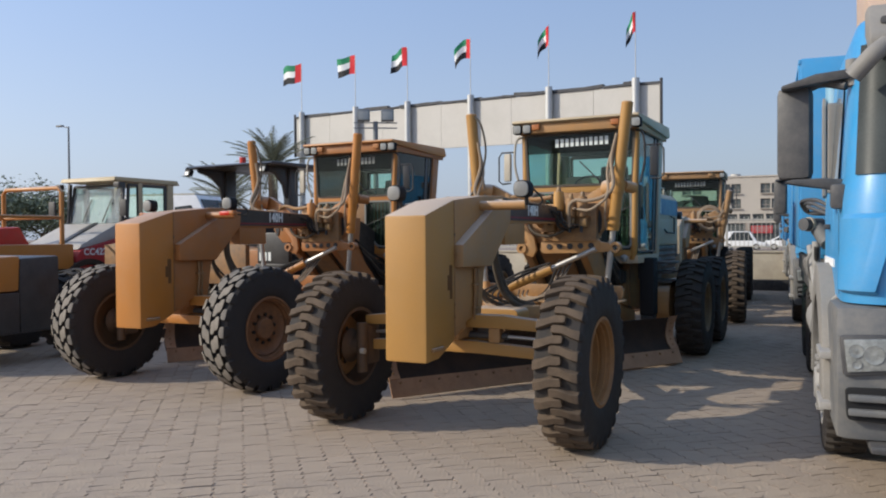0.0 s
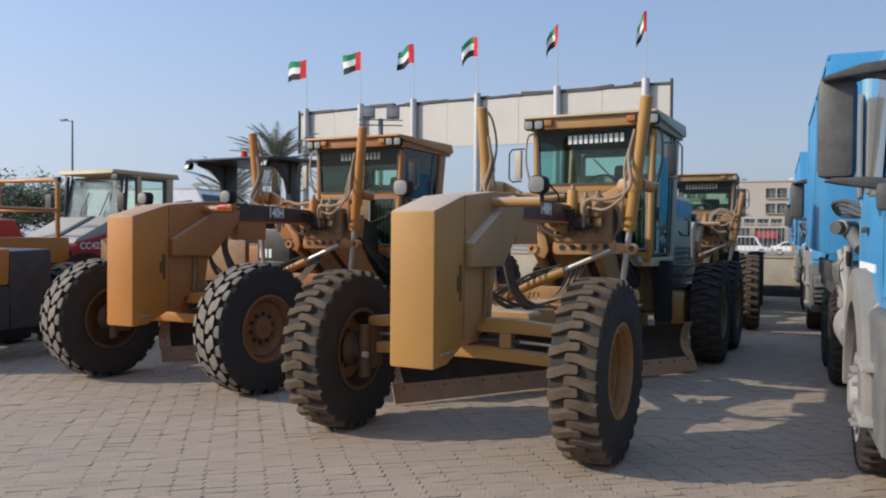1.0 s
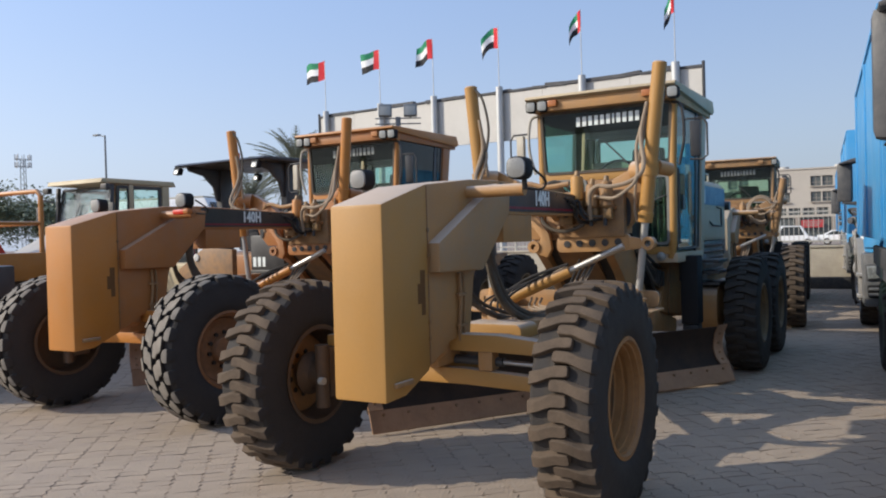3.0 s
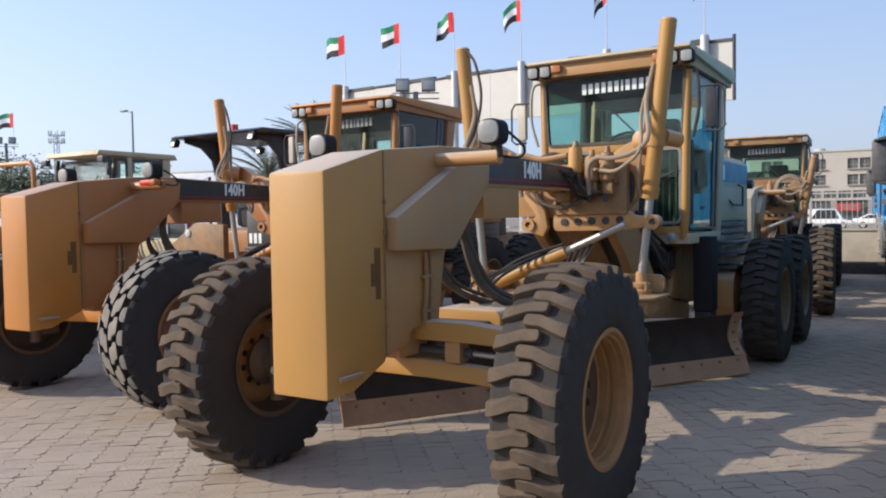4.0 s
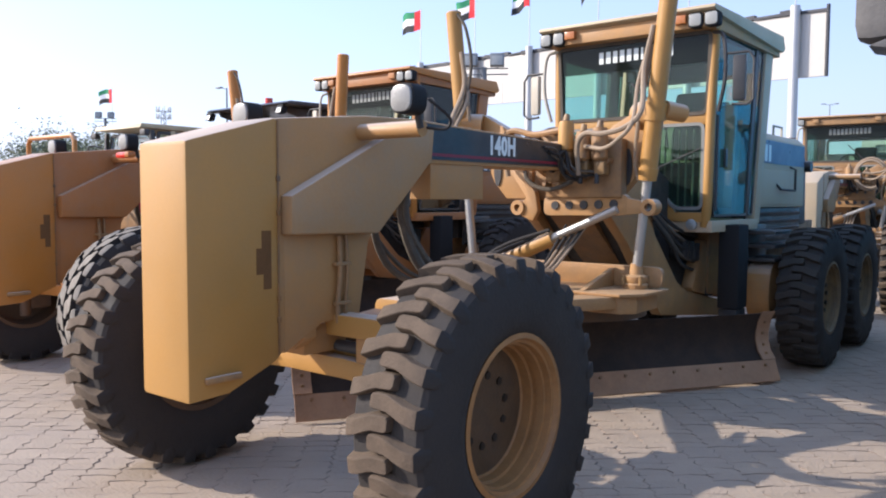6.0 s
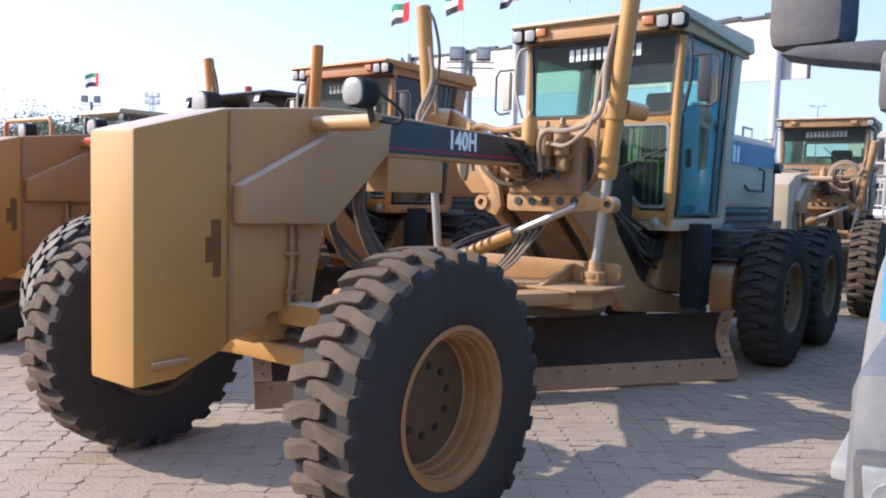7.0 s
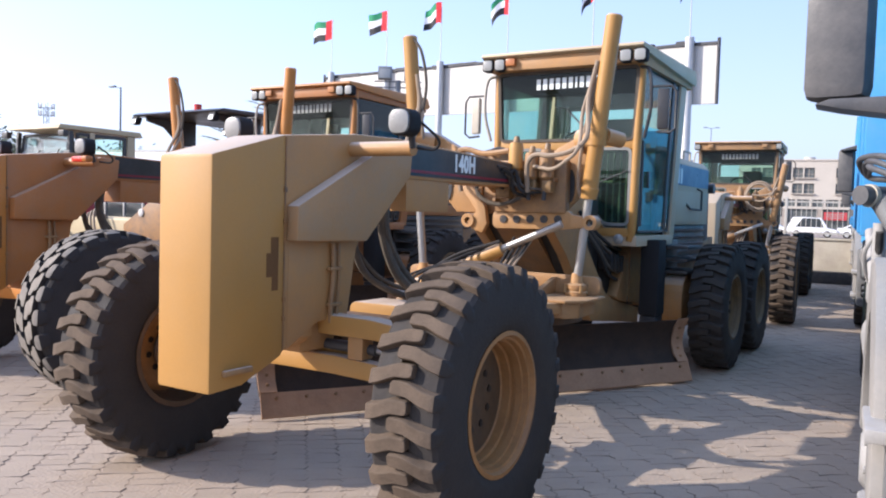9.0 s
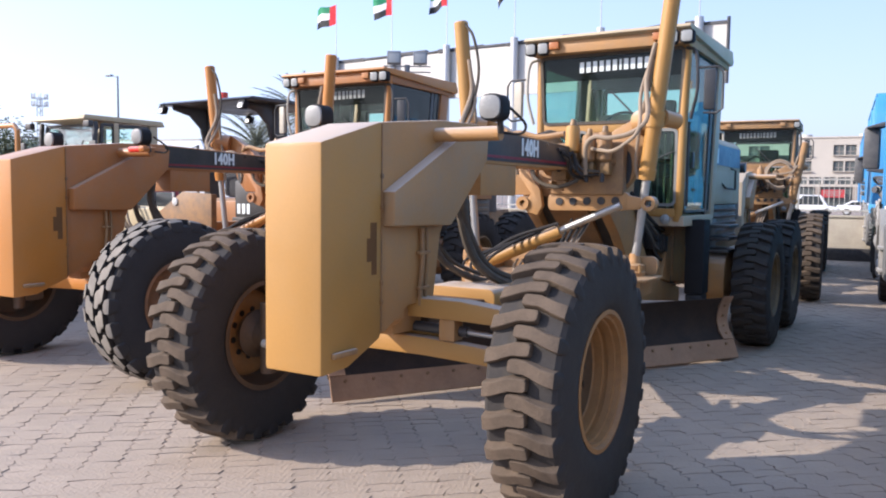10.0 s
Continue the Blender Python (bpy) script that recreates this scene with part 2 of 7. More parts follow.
GLASS_GREEN = glass("green_tinted_glass", (0.82, 0.94, 0.89), gloss=0.5, haze=0.025, haze_col=(0.36, 0.43, 0.39))
GLASS_STRIP = glass("smoked_strip", (0.30, 0.36, 0.33), gloss=0.4, haze=0.06, haze_col=(0.10, 0.125, 0.115))
GLASS_BLUE = glass("blue_tinted_glass", (0.64, 0.86, 0.83), gloss=0.6, haze=0.05, haze_col=(0.18, 0.38, 0.39))
# green glass with a darker tint that carries the shade inside the cab
GLASS_LOWER = glass("shaded_lower_glass", (0.55, 0.68, 0.60), gloss=0.8, haze=0.03, haze_col=(0.2, 0.25, 0.22))
GLASS_CLEAR = glass("dusty_glass", (0.74, 0.80, 0.79), gloss=1.0, haze=0.24, haze_col=(0.50, 0.58, 0.61))
GLASS_DARK = glass("dark_glass", (0.10, 0.12, 0.13), haze=0.10, haze_col=(0.10, 0.11, 0.12))
MIRROR = surface("mirror_glass", (0.8, 0.82, 0.83), 0.05, metal=1.0, vary=0.02, bump=0.0, rough_vary=0.02)
WHITE_PANEL = surface("weathered_white_sheet", (0.50, 0.475, 0.435), 0.6, vary=0.07, dirt=(0.41, 0.39, 0.35), dirt_amount=0.5, scale=0.6, fine=8, bump=0.1)
ROOF_FELT = surface("dark_cap_flashing", (0.05, 0.05, 0.055), 0.7, vary=0.25, bump=0.1)
GALV = surface("galvanised_steel", (0.48, 0.48, 0.47), 0.5, metal=0.4, vary=0.12, scale=2, bump=0.05)
POLE_DARK = surface("grey_pole_paint", (0.16, 0.17, 0.18), 0.6, vary=0.15, bump=0.0)
CLOTH_RED = surface("flag_red", (0.62, 0.03, 0.04), 0.85, vary=0.08, bump=0.05)
CLOTH_GREEN = surface("flag_green", (0.02, 0.22, 0.10), 0.85, vary=0.08, bump=0.05)
CLOTH_WHITE = surface("flag_white", (0.75, 0.75, 0.75), 0.85, vary=0.05, bump=0.05)
CLOTH_BLACK = surface("flag_black", (0.015, 0.015, 0.018), 0.85, vary=0.1, bump=0.05)
TRUCK_BLUE = surface("truck_blue", (0.038, 0.27, 0.55), 0.48, vary=0.10, dirt=(0.18, 0.30, 0.42), dirt_amount=0.35, scale=1.6, bump=0.03, coat=0.08)
PALE_BLUE = surface("pale_blue_paint", (0.17, 0.36, 0.48), 0.55, vary=0.14, dirt=(0.32, 0.38, 0.40), dirt_amount=0.55, scale=2.2, bump=0.04)
TRUCK_GREY = surface("truck_grey_plastic", (0.115, 0.118, 0.12), 0.62, vary=0.16, dirt=(0.24, 0.22, 0.19), dirt_amount=0.6, scale=2.4, bump=0.06)
TRUCK_DARK = surface("dark_plastic", (0.055, 0.055, 0.058), 0.6, vary=0.2, dirt=(0.20, 0.18, 0.16), dirt_amount=0.35, scale=3, bump=0.1)
TRUCK_DUST = surface("dusty_white_metal", (0.32, 0.31, 0.295), 0.6, vary=0.2, dirt=(0.25, 0.22, 0.18), dirt_amount=0.6, scale=5, bump=0.1)
FENDER_DUST = surface("dusty_fender_plastic", (0.21, 0.20, 0.185), 0.7, vary=0.16, dirt=(0.29, 0.26, 0.22), dirt_amount=0.5, scale=2.2, bump=0.06)
CAB_GLASS = surface("dark_cab_glass", (0.050, 0.058, 0.058), 0.40, vary=0.4, scale=1.6, bump=0.0, rough_vary=0.05, spec=0.12)
DOOR_GLASS = surface("door_glass", (0.05, 0.06, 0.065), 0.05, vary=0.2, bump=0.0, rough_vary=0.02)
LAMP_GLASS = surface("headlamp_glass", (0.24, 0.25, 0.24), 0.14, vary=0.6, scale=14, fine=30, bump=0.25, coat=0.6)
# window tone lightened: the haze of distance is put into the colour
FAR_WINDOW = surface("hazy_far_window", (0.095, 0.105, 0.10), 0.3, vary=0.2, scale=0.6, bump=0.0)
YELLOW_DUST = surface("dust_filmed_yellow", (0.38, 0.210, 0.084), 0.65, vary=0.14, dirt=(0.305, 0.215, 0.125), dirt_amount=0.75, scale=3.0, bump=0.06, settled=(0.50, 0.40, 0.31), settled_amount=0.85)
VISOR_TAN = surface("tan_visor", (0.52, 0.36, 0.24), 0.5, vary=0.08, bump=0.0)
BUILDING = surface("beige_plaster", (0.46, 0.415, 0.355), 0.85, vary=0.07, dirt=(0.40, 0.36, 0.30), dirt_amount=0.35, scale=0.25, fine=3, bump=0.1)
# darker copy of the plaster: the facade's shade is put into its colour
BUILDING_DARK = surface("shade_toned_plaster", (0.30, 0.26, 0.22), 0.9, vary=0.1, scale=0.4, bump=0.0)
WINDOW_DARK = surface("window_pane_dark", (0.035, 0.042, 0.045), 0.22, vary=0.2, scale=0.6, bump=0.0)
YARD_WALL = surface("beige_yard_wall", (0.42, 0.37, 0.29), 0.85, vary=0.12, dirt=(0.24, 0.20, 0.16), dirt_amount=0.5, scale=1.2, fine=20, bump=0.15)
FENCE_GREY = surface("fence_grey", (0.40, 0.375, 0.33), 0.6, vary=0.15, bump=0.0)
RED_SIGN = surface("red_sign_board", (0.42, 0.04, 0.045), 0.6, vary=0.15, bump=0.0)
CAR_WHITE = surface("white_car_paint", (0.75, 0.75, 0.74), 0.3, vary=0.04, bump=0.0, coat=0.4)
ROLLER_RED = surface("roller_red", (0.36, 0.018, 0.022), 0.45, vary=0.15, dirt=(0.20, 0.10, 0.08), dirt_amount=0.3, scale=3, bump=0.04)
RED_MACHINE = surface("bright_red_paint", (0.50, 0.035, 0.022), 0.45, vary=0.15, dirt=(0.25, 0.10, 0.07), dirt_amount=0.3, scale=3, bump=0.04)
TAN_HOOD = surface("dusty_grey_hood", (0.40, 0.38, 0.35), 0.6, vary=0.12, dirt=(0.28, 0.24, 0.20), dirt_amount=0.4, scale=2, bump=0.05)
CREAM = surface("cream_roof", (0.50, 0.40, 0.24), 0.6, vary=0.12, dirt=(0.32, 0.24, 0.14), dirt_amount=0.4, scale=2, bump=0.04)
BARK = surface("palm_bark", (0.16, 0.115, 0.075), 0.95, vary=0.35, scale=6, bump=0.6)
# fronds are paled by dust and by distance haze put into the colour
FROND = surface("palm_frond", (0.19, 0.20, 0.14), 0.6, vary=0.35, scale=2, bump=0.0, per_island=0.6)
# the leaf colour is lightened to carry the haze of distance
LEAF = surface("hazed_leaf", (0.15, 0.175, 0.105), 0.65, vary=0.4, scale=2, bump=0.0, per_island=0.8)
PAVER = surface("concrete_paver", (0.356, 0.282, 0.211), 0.92, vary=0.14, dirt=(0.29, 0.235, 0.195), dirt_amount=0.55, scale=1.3, fine=42, bump=0.9, per_object=0.35, spec=0.3)
PAVER_FAR = surface("concrete_pavers", (0.356, 0.282, 0.211), 0.92, vary=0.14, dirt=(0.29, 0.235, 0.195), dirt_amount=0.55, scale=1.3, fine=42, bump=0.9, per_island=0.35, spec=0.3)
JOINT = surface("sandy_joint", (0.23, 0.178, 0.137), 0.95, vary=0.2, dirt=(0.34, 0.262, 0.21), dirt_amount=0.7, scale=0.4, fine=40, bump=0.3)


# ---------------------------------------------------------------- mesh building
def bm_box(bm, c, s, rot=None, bevel=0.0, taper=None):
    """A box of size s at c, rot in degrees (x, y, z); taper scales its top (x, y)."""
    r = bmesh.ops.create_cube(bm, size=1.0)
    vs = r["verts"]
    for v in vs:
        k = taper if (taper and v.co.z > 0) else (1, 1)
        v.co = Vector((v.co.x * s[0] * k[0], v.co.y * s[1] * k[1], v.co.z * s[2]))
    if bevel:
        es = list({e for v in vs for e in v.link_edges})
        r2 = bmesh.ops.bevel(bm, geom=es, offset=min(bevel, min(s) * 0.45), segments=2, profile=0.6, affect="EDGES")
        vs = list({v for f in r2["faces"] for v in f.verts} | {v for v in vs if v.is_valid})
    m = Matrix.Translation(c)
    if rot:
        m = m @ Euler([radians(a) for a in rot]).to_matrix().to_4x4()
    bmesh.ops.transform(bm, matrix=m, verts=vs)
    return bm


def bm_prism(bm, poly, a, b, axis="x", bevel=0.0):
    """The polygon poly drawn on the plane across axis, filled from a to b along it. axis x: (y, z); y: (x, z); z: (x, y)."""
    def at(p, t):
        return {"x": (t, p[0], p[1]), "y": (p[0], t, p[1]), "z": (p[0], p[1], t)}[axis]
    lo = [bm.verts.new(at(p, a)) for p in poly]
    hi = [bm.verts.new(at(p, b)) for p in poly]
    fs = [bm.faces.new(lo), bm.faces.new(hi)]
    k = len(poly)
    for i in range(k):
        fs.append(bm.faces.new((lo[i], lo[(i + 1) % k], hi[(i + 1) % k], hi[i])))
    bmesh.ops.recalc_face_normals(bm, faces=fs)
    if bevel:
        es = list({e for f in fs for e in f.edges})
        bmesh.ops.bevel(bm, geom=es, offset=bevel, segments=2, profile=0.6, affect="EDGES", clamp_overlap=True)
    return bm


def bm_cyl(bm, p0, p1, r0, r1=None, seg=16, cap=True):
    """A round bar or cone from p0 to p1."""
    p0, p1 = Vector(p0), Vector(p1)
    r1 = r0 if r1 is None else r1
    d = p1 - p0
    q = d.to_track_quat("Z", "Y").to_matrix().to_4x4()
    m = Matrix.Translation((p0 + p1) / 2) @ q
    bmesh.ops.create_cone(bm, cap_ends=cap, segments=seg, radius1=r0, radius2=r1, depth=d.length, matrix=m)
    return bm


def bm_lathe(bm, profile, origin, axis, seg=32, closed=False, caps=True):
    """Turns the profile [(radius, height)] round the axis through origin."""
    axis = Vector(axis).normalized()
    q = axis.to_track_quat("Z", "Y").to_matrix()
    rings = []
    for r, h in profile:
        rings.append([bm.verts.new(Vector(origin) + q @ Vector((r * math.cos(2 * math.pi * i / seg), r * math.sin(2 * math.pi * i / seg), h))) for i in range(seg)])
    pairs = list(zip(rings, rings[1:]))
    if closed:
        pairs.append((rings[-1], rings[0]))
    fs = []
    for a, b in pairs:
        for i in range(seg):
            j = (i + 1) % seg
            fs.append(bm.faces.new((a[i], a[j], b[j], b[i])))
    if not closed and caps:
        fs.append(bm.faces.new(rings[0][::-1]))
        fs.append(bm.faces.new(rings[-1]))
    bmesh.ops.recalc_face_normals(bm, faces=fs)
    return bm


def glide(pts, n=8):
    """A smooth line through the points."""
    pts = [Vector(p) for p in pts]
    if len(pts) < 3:
        return pts
    q = [2 * pts[0] - pts[1]] + pts + [2 * pts[-1] - pts[-2]]
    out = []
    for i in range(1, len(q) - 2):
        a, b, c, d = q[i - 1:i + 3]
        for k in range(n):
            t = k / n
            out.append(0.5 * ((2 * b) + (c - a) * t + (2 * a - 5 * b + 4 * c - d) * t * t + (3 * b - a - 3 * c + d) * t ** 3))
    out.append(pts[-1])
    return out


def bm_tube(bm, pts, r, seg=8, smooth=True, n=6):
    """A hose or bent pipe along the points."""
    pts = glide(pts, n) if smooth else [Vector(p) for p in pts]
    up = Vector((0, 0, 1))
    rings = []
    for i, p in enumerate(pts):
        d = (pts[min(i + 1, len(pts) - 1)] - pts[max(i - 1, 0)]).normalized()
        s = d.cross(up)
        if s.length < 1e-3:
            s = d.cross(Vector((1, 0, 0)))
        s.normalize()
        u = s.cross(d).normalized()
        up = u
        rings.append([bm.verts.new(p + r * (math.cos(2 * math.pi * k / seg) * s + math.sin(2 * math.pi * k / seg) * u)) for k in range(seg)])
    for a, b in zip(rings, rings[1:]):
        for k in range(seg):
            j = (k + 1) % seg
            bm.faces.new((a[k], b[k], b[j], a[j]))
    bm.faces.new(rings[0])
    bm.faces.new(rings[-1][::-1])
    return bm


def mesh_of(bm, name, mat, angle=38):
    me = bpy.data.meshes.new(name)
    bm.to_mesh(me)
    bm.free()
    me.polygons.foreach_set("use_smooth", [True] * len(me.polygons))
    me.set_sharp_from_angle(angle=radians(angle))
    me.materials.append(mat)
    return me


def part(name, bm, mat, parent, label="", angle=38):
    """Links a bmesh as one mesh object under a thing or under a part."""
    ob = new(name, mesh_of(bm, name, mat, angle))
    ob.parent = parent
    return tagged(ob, label)


def thing(name, label, category, group="", kind=""):
    ob = new(name)
    ob.empty_display_size = 0.3
    return tagged(ob, label, category, group, kind)


def box(name, c, s, mat, parent, label="", rot=None, bevel=0.008, taper=None):
    return part(name, bm_box(bmesh.new(), c, s, rot, bevel, taper), mat, parent, label)


def rod(name, p0, p1, r, mat, parent, label="", r1=None, seg=16):
    return part(name, bm_cyl(bmesh.new(), p0, p1, r, r1, seg), mat, parent, label)


def prism(name, poly, a, b, axis, mat, parent, label="", bevel=0.006):
    return part(name, bm_prism(bmesh.new(), poly, a, b, axis, bevel), mat, parent, label)


def tube(name, pts, r, mat, parent, label="", smooth=True, seg=8, n=6):
    return part(name, bm_tube(bmesh.new(), pts, r, seg, smooth, n), mat, parent, label)


def letters(name, body, size, m, mat, parent, stretch=1.0, extrude=0.003, label="", bold=0.02):
    """Raised lettering in the built-in font, its middle at the pose m, facing +Z of m, turned into a mesh."""
    cu = bpy.data.curves.new(name, "FONT")
    cu.body, cu.size, cu.align_x, cu.align_y, cu.extrude, cu.offset = body, size, "CENTER", "CENTER", extrude, size * bold
    cu.space_character = 1.0 + 2.2 * bold
    tmp = bpy.data.objects.new(name, cu)
    scene.collection.objects.link(tmp)
    bpy.context.view_layer.update()
    me = bpy.data.meshes.new_from_object(tmp.evaluated_get(bpy.context.evaluated_depsgraph_get()))
    bpy.data.objects.remove(tmp)
    bpy.data.curves.remove(cu)
    me.transform(m @ Matrix.Diagonal((stretch, 1, 1, 1)))
    me.materials.clear()
    me.materials.append(mat)
    ob = new(name, me)
    ob.parent = parent
    return tagged(ob, label)


def pane(name, corners, thick, mat, parent, label=""):
    """A flat sheet with thickness over corners given in order."""
    bm = bmesh.new()
    cs = [Vector(c) for c in corners]
    nrm = (cs[1] - cs[0]).cross(cs[2] - cs[0]).normalized() * thick / 2
    lo, hi = [bm.verts.new(c - nrm) for c in cs], [bm.verts.new(c + nrm) for c in cs]
    fs = [bm.faces.new(lo[::-1]), bm.faces.new(hi)]
    k = len(cs)
    for i in range(k):
        fs.append(bm.faces.new((lo[i], lo[(i + 1) % k], hi[(i + 1) % k], hi[i])))
    bmesh.ops.recalc_face_normals(bm, faces=fs)
    return part(name, bm, mat, parent, label)


def rounded(poly, r, n=4):
    """The polygon with its corners rounded."""
    out = []
    k = len(poly)
    for i in range(k):
        p, a, b = Vector(poly[i]), Vector(poly[i - 1]), Vector(poly[(i + 1) % k])
        da, db = (a - p).normalized(), (b - p).normalized()
        rr = min(r, (a - p).length * 0.45, (b - p).length * 0.45)
        s, e = p + da * rr, p + db * rr
        for j in range(n + 1):
            t = j / n
            out.append(tuple((1 - t) ** 2 * s + 2 * t * (1 - t) * p + t * t * e))
    return out


def bm_frame(bm, poly, width, a, b, axis, r=0.06):
    """A window frame: the rounded polygon with a hole, from a to b along the axis."""
    outer = rounded(poly, r)
    c = sum((Vector(p) for p in outer), Vector((0, 0))) / len(outer)
    inner = []
    k = len(outer)
    for i in range(k):
        p, q, s = Vector(outer[i]), Vector(outer[i - 1]), Vector(outer[(i + 1) % k])
        t = (s - q).normalized()
        nn = Vector((-t.y, t.x))
        if nn.dot(c - p) < 0:
            nn = -nn
        inner.append(tuple(p + nn * width))
    def at(p, t):
        return {"x": (t, p[0], p[1]), "y": (p[0], t, p[1]), "z": (p[0], p[1], t)}[axis]
    ring = [[bm.verts.new(at(p, t)) for p in pts] for pts, t in ((outer, a), (outer, b), (inner, b), (inner, a))]
    fs = []
    for u in range(4):
        x, y = ring[u], ring[(u + 1) % 4]
        for i in range(k):
            fs.append(bm.faces.new((x[i], x[(i + 1) % k], y[(i + 1) % k], y[i])))
    bmesh.ops.recalc_face_normals(bm, faces=fs)
    return bm, inner


# ---------------------------------------------------------------- wheels
def lug_tyre(bm, cx, cy, cz, R=0.68, W=0.44, n=24, style="bar"):
    """A tyre standing across X: a rounded carcass with raised tread lugs all round."""
    w = W / 2
    prof = [(R * 0.49, -w * 0.74), (R * 0.53, -w * 0.90), (R * 0.60, -w * 0.985), (R * 0.70, -w * 1.0), (R * 0.84, -w * 0.975), (R * 0.905, -w * 0.93), (R * 0.929, -w * 0.82),
            (R * 0.939, -w * 0.45), (R * 0.942, 0), (R * 0.939, w * 0.45), (R * 0.929, w * 0.82), (R * 0.905, w * 0.93), (R * 0.84, w * 0.975), (R * 0.70, w * 1.0), (R * 0.60, w * 0.985),
            (R * 0.53, w * 0.90), (R * 0.49, w * 0.74)]
    seg = 60
    bm_lathe(bm, prof, (cx, cy, cz), (1, 0, 0), seg=seg, closed=True)
    bm.faces.ensure_lookup_table()
    bm.verts.ensure_lookup_table()
    carcass = len(bm.faces)
    ring = [v for v in bm.verts if abs(v.co.x - cx) < 1e-4]
    crown = sorted(ring, key=lambda v: math.atan2(v.co.z - cz, v.co.y - cy) % (2 * math.pi))
    # slightly dusty tread floor, groove shade put into its dark tone; side walls stay dark
    for f in bm.faces:
        if style == "bar" and all(math.hypot(v.co.y - cy, v.co.z - cz) > R * 0.935 for v in f.verts):
            f.material_index = 2

    def put(a, x, r):
        return bm.verts.new((cx + x, cy + r * math.cos(a), cz + r * math.sin(a)))

    def lug(stations, lean=1.35):
        """stations: (x, angle, half width, top radius, foot radius); one flank slopes, the other is steep"""
        rows = []
        for x, a, h, rt, rb in stations:
            rows.append([put(a - h * lean, x, rb), put(a - h * 0.98, x, rt - 0.003), put(a - h * 0.82, x, rt), put(a + h * 0.90, x, rt), put(a + h, x, rt - 0.004), put(a + h * 1.04, x, rb)])
        fs = []
        for p, q in zip(rows, rows[1:]):
            for i in range(5):
                fs.append(bm.faces.new((p[i], p[i + 1], q[i + 1], q[i])))
        fs.append(bm.faces.new(rows[0]))
        fs.append(bm.faces.new(rows[-1][::-1]))
        bmesh.ops.recalc_face_normals(bm, faces=fs)
        # block flanks take the dark rubber: groove shade put into their colour
        if style != "bar":
            flanks.extend(f for k, f in enumerate(fs) if k % 5 in (0, 4) or k >= len(fs) - 2)
        # the lug is moulded onto the carcass: a sliver under the surface ties the two
        a0 = (stations[1][1] % (2 * math.pi))
        bm.faces.new((rows[1][0], rows[1][5], crown[int(round(seg * a0 / (2 * math.pi))) % seg]))

    step = 2 * math.pi / n
    rng = random.Random(5)
    flanks = []
    for i in range(n):
        for s in (-1, 1):
            a = i * step + (step / 2 if s > 0 else 0) + rng.gauss(0, step * 0.012)
            worn = R - rng.uniform(0, 0.003)
            if style == "bar":
                # one long lug from past the middle to the shoulder, with a rounded nose, and a rib down the side wall
                h = step * 0.195
                lug([(-s * w * 0.25, a - step * 0.10, h * 0.62, worn - 0.002, R * 0.93), (-s * w * 0.22, a - step * 0.10, h * 0.88, worn, R * 0.93), (-s * w * 0.14, a - step * 0.10, h, worn, R * 0.93),
                     (s * w * 0.18, a - step * 0.085, h, worn, R * 0.93), (s * w * 0.34, a - step * 0.02, h, worn, R * 0.93), (s * w * 0.58, a + step * 0.09, h * 1.04, worn * 0.996, R * 0.925), (s * w * 0.80, a + step * 0.15, h * 1.12, worn * 0.987, R * 0.91),
                     (s * w * 0.90, a + step * 0.165, h * 1.14, worn * 0.978, R * 0.89), (s * w * 0.955, a + step * 0.17, h * 0.98, R * 0.940, R * 0.87), (s * w * 0.982, a + step * 0.15, h * 0.6, R * 0.900, R * 0.85),
                     (s * w * 0.995, a + step * 0.11, h * 0.12, R * 0.845, R * 0.835)], 1.5)
            else:
                # staggered slanted blocks with narrow zigzag grooves between them
                h = step * 0.365
                lug([(s * w * 0.05, a + step * 0.16, h * 0.80, worn, R * 0.92), (s * w * 0.10, a + step * 0.15, h, worn, R * 0.92), (s * w * 0.28, a + step * 0.08, h * 1.04, worn, R * 0.92),
                     (s * w * 0.36, a - step * 0.08, h * 1.04, worn, R * 0.92), (s * w * 0.54, a - step * 0.14, h, worn, R * 0.92), (s * w * 0.60, a - step * 0.15, h * 0.72, worn * 0.997, R * 0.92)], 1.03)
                b = a + step * 0.37
                lug([(s * w * 0.665, b + step * 0.02, h * 0.40, worn * 0.995, R * 0.92), (s * w * 0.73, b, h * 0.78, worn * 0.992, R * 0.91), (s * w * 0.84, b - step * 0.02, h * 0.88, worn * 0.985, R * 0.90),
                     (s * w * 0.925, b - step * 0.03, h * 0.86, worn * 0.972, R * 0.88), (s * w * 0.985, b - step * 0.04, h * 0.70, R * 0.925, R * 0.87), (s * w * 1.0, b - step * 0.04, h * 0.4, R * 0.87, R * 0.85)], 1.03)
    bm.faces.ensure_lookup_table()
    for f in bm.faces[carcass:]:
        f.material_index = 1 if abs(f.calc_center_median().x - cx) < w * 0.915 else 0
    for f in flanks:
        f.material_index = 0
    return bm


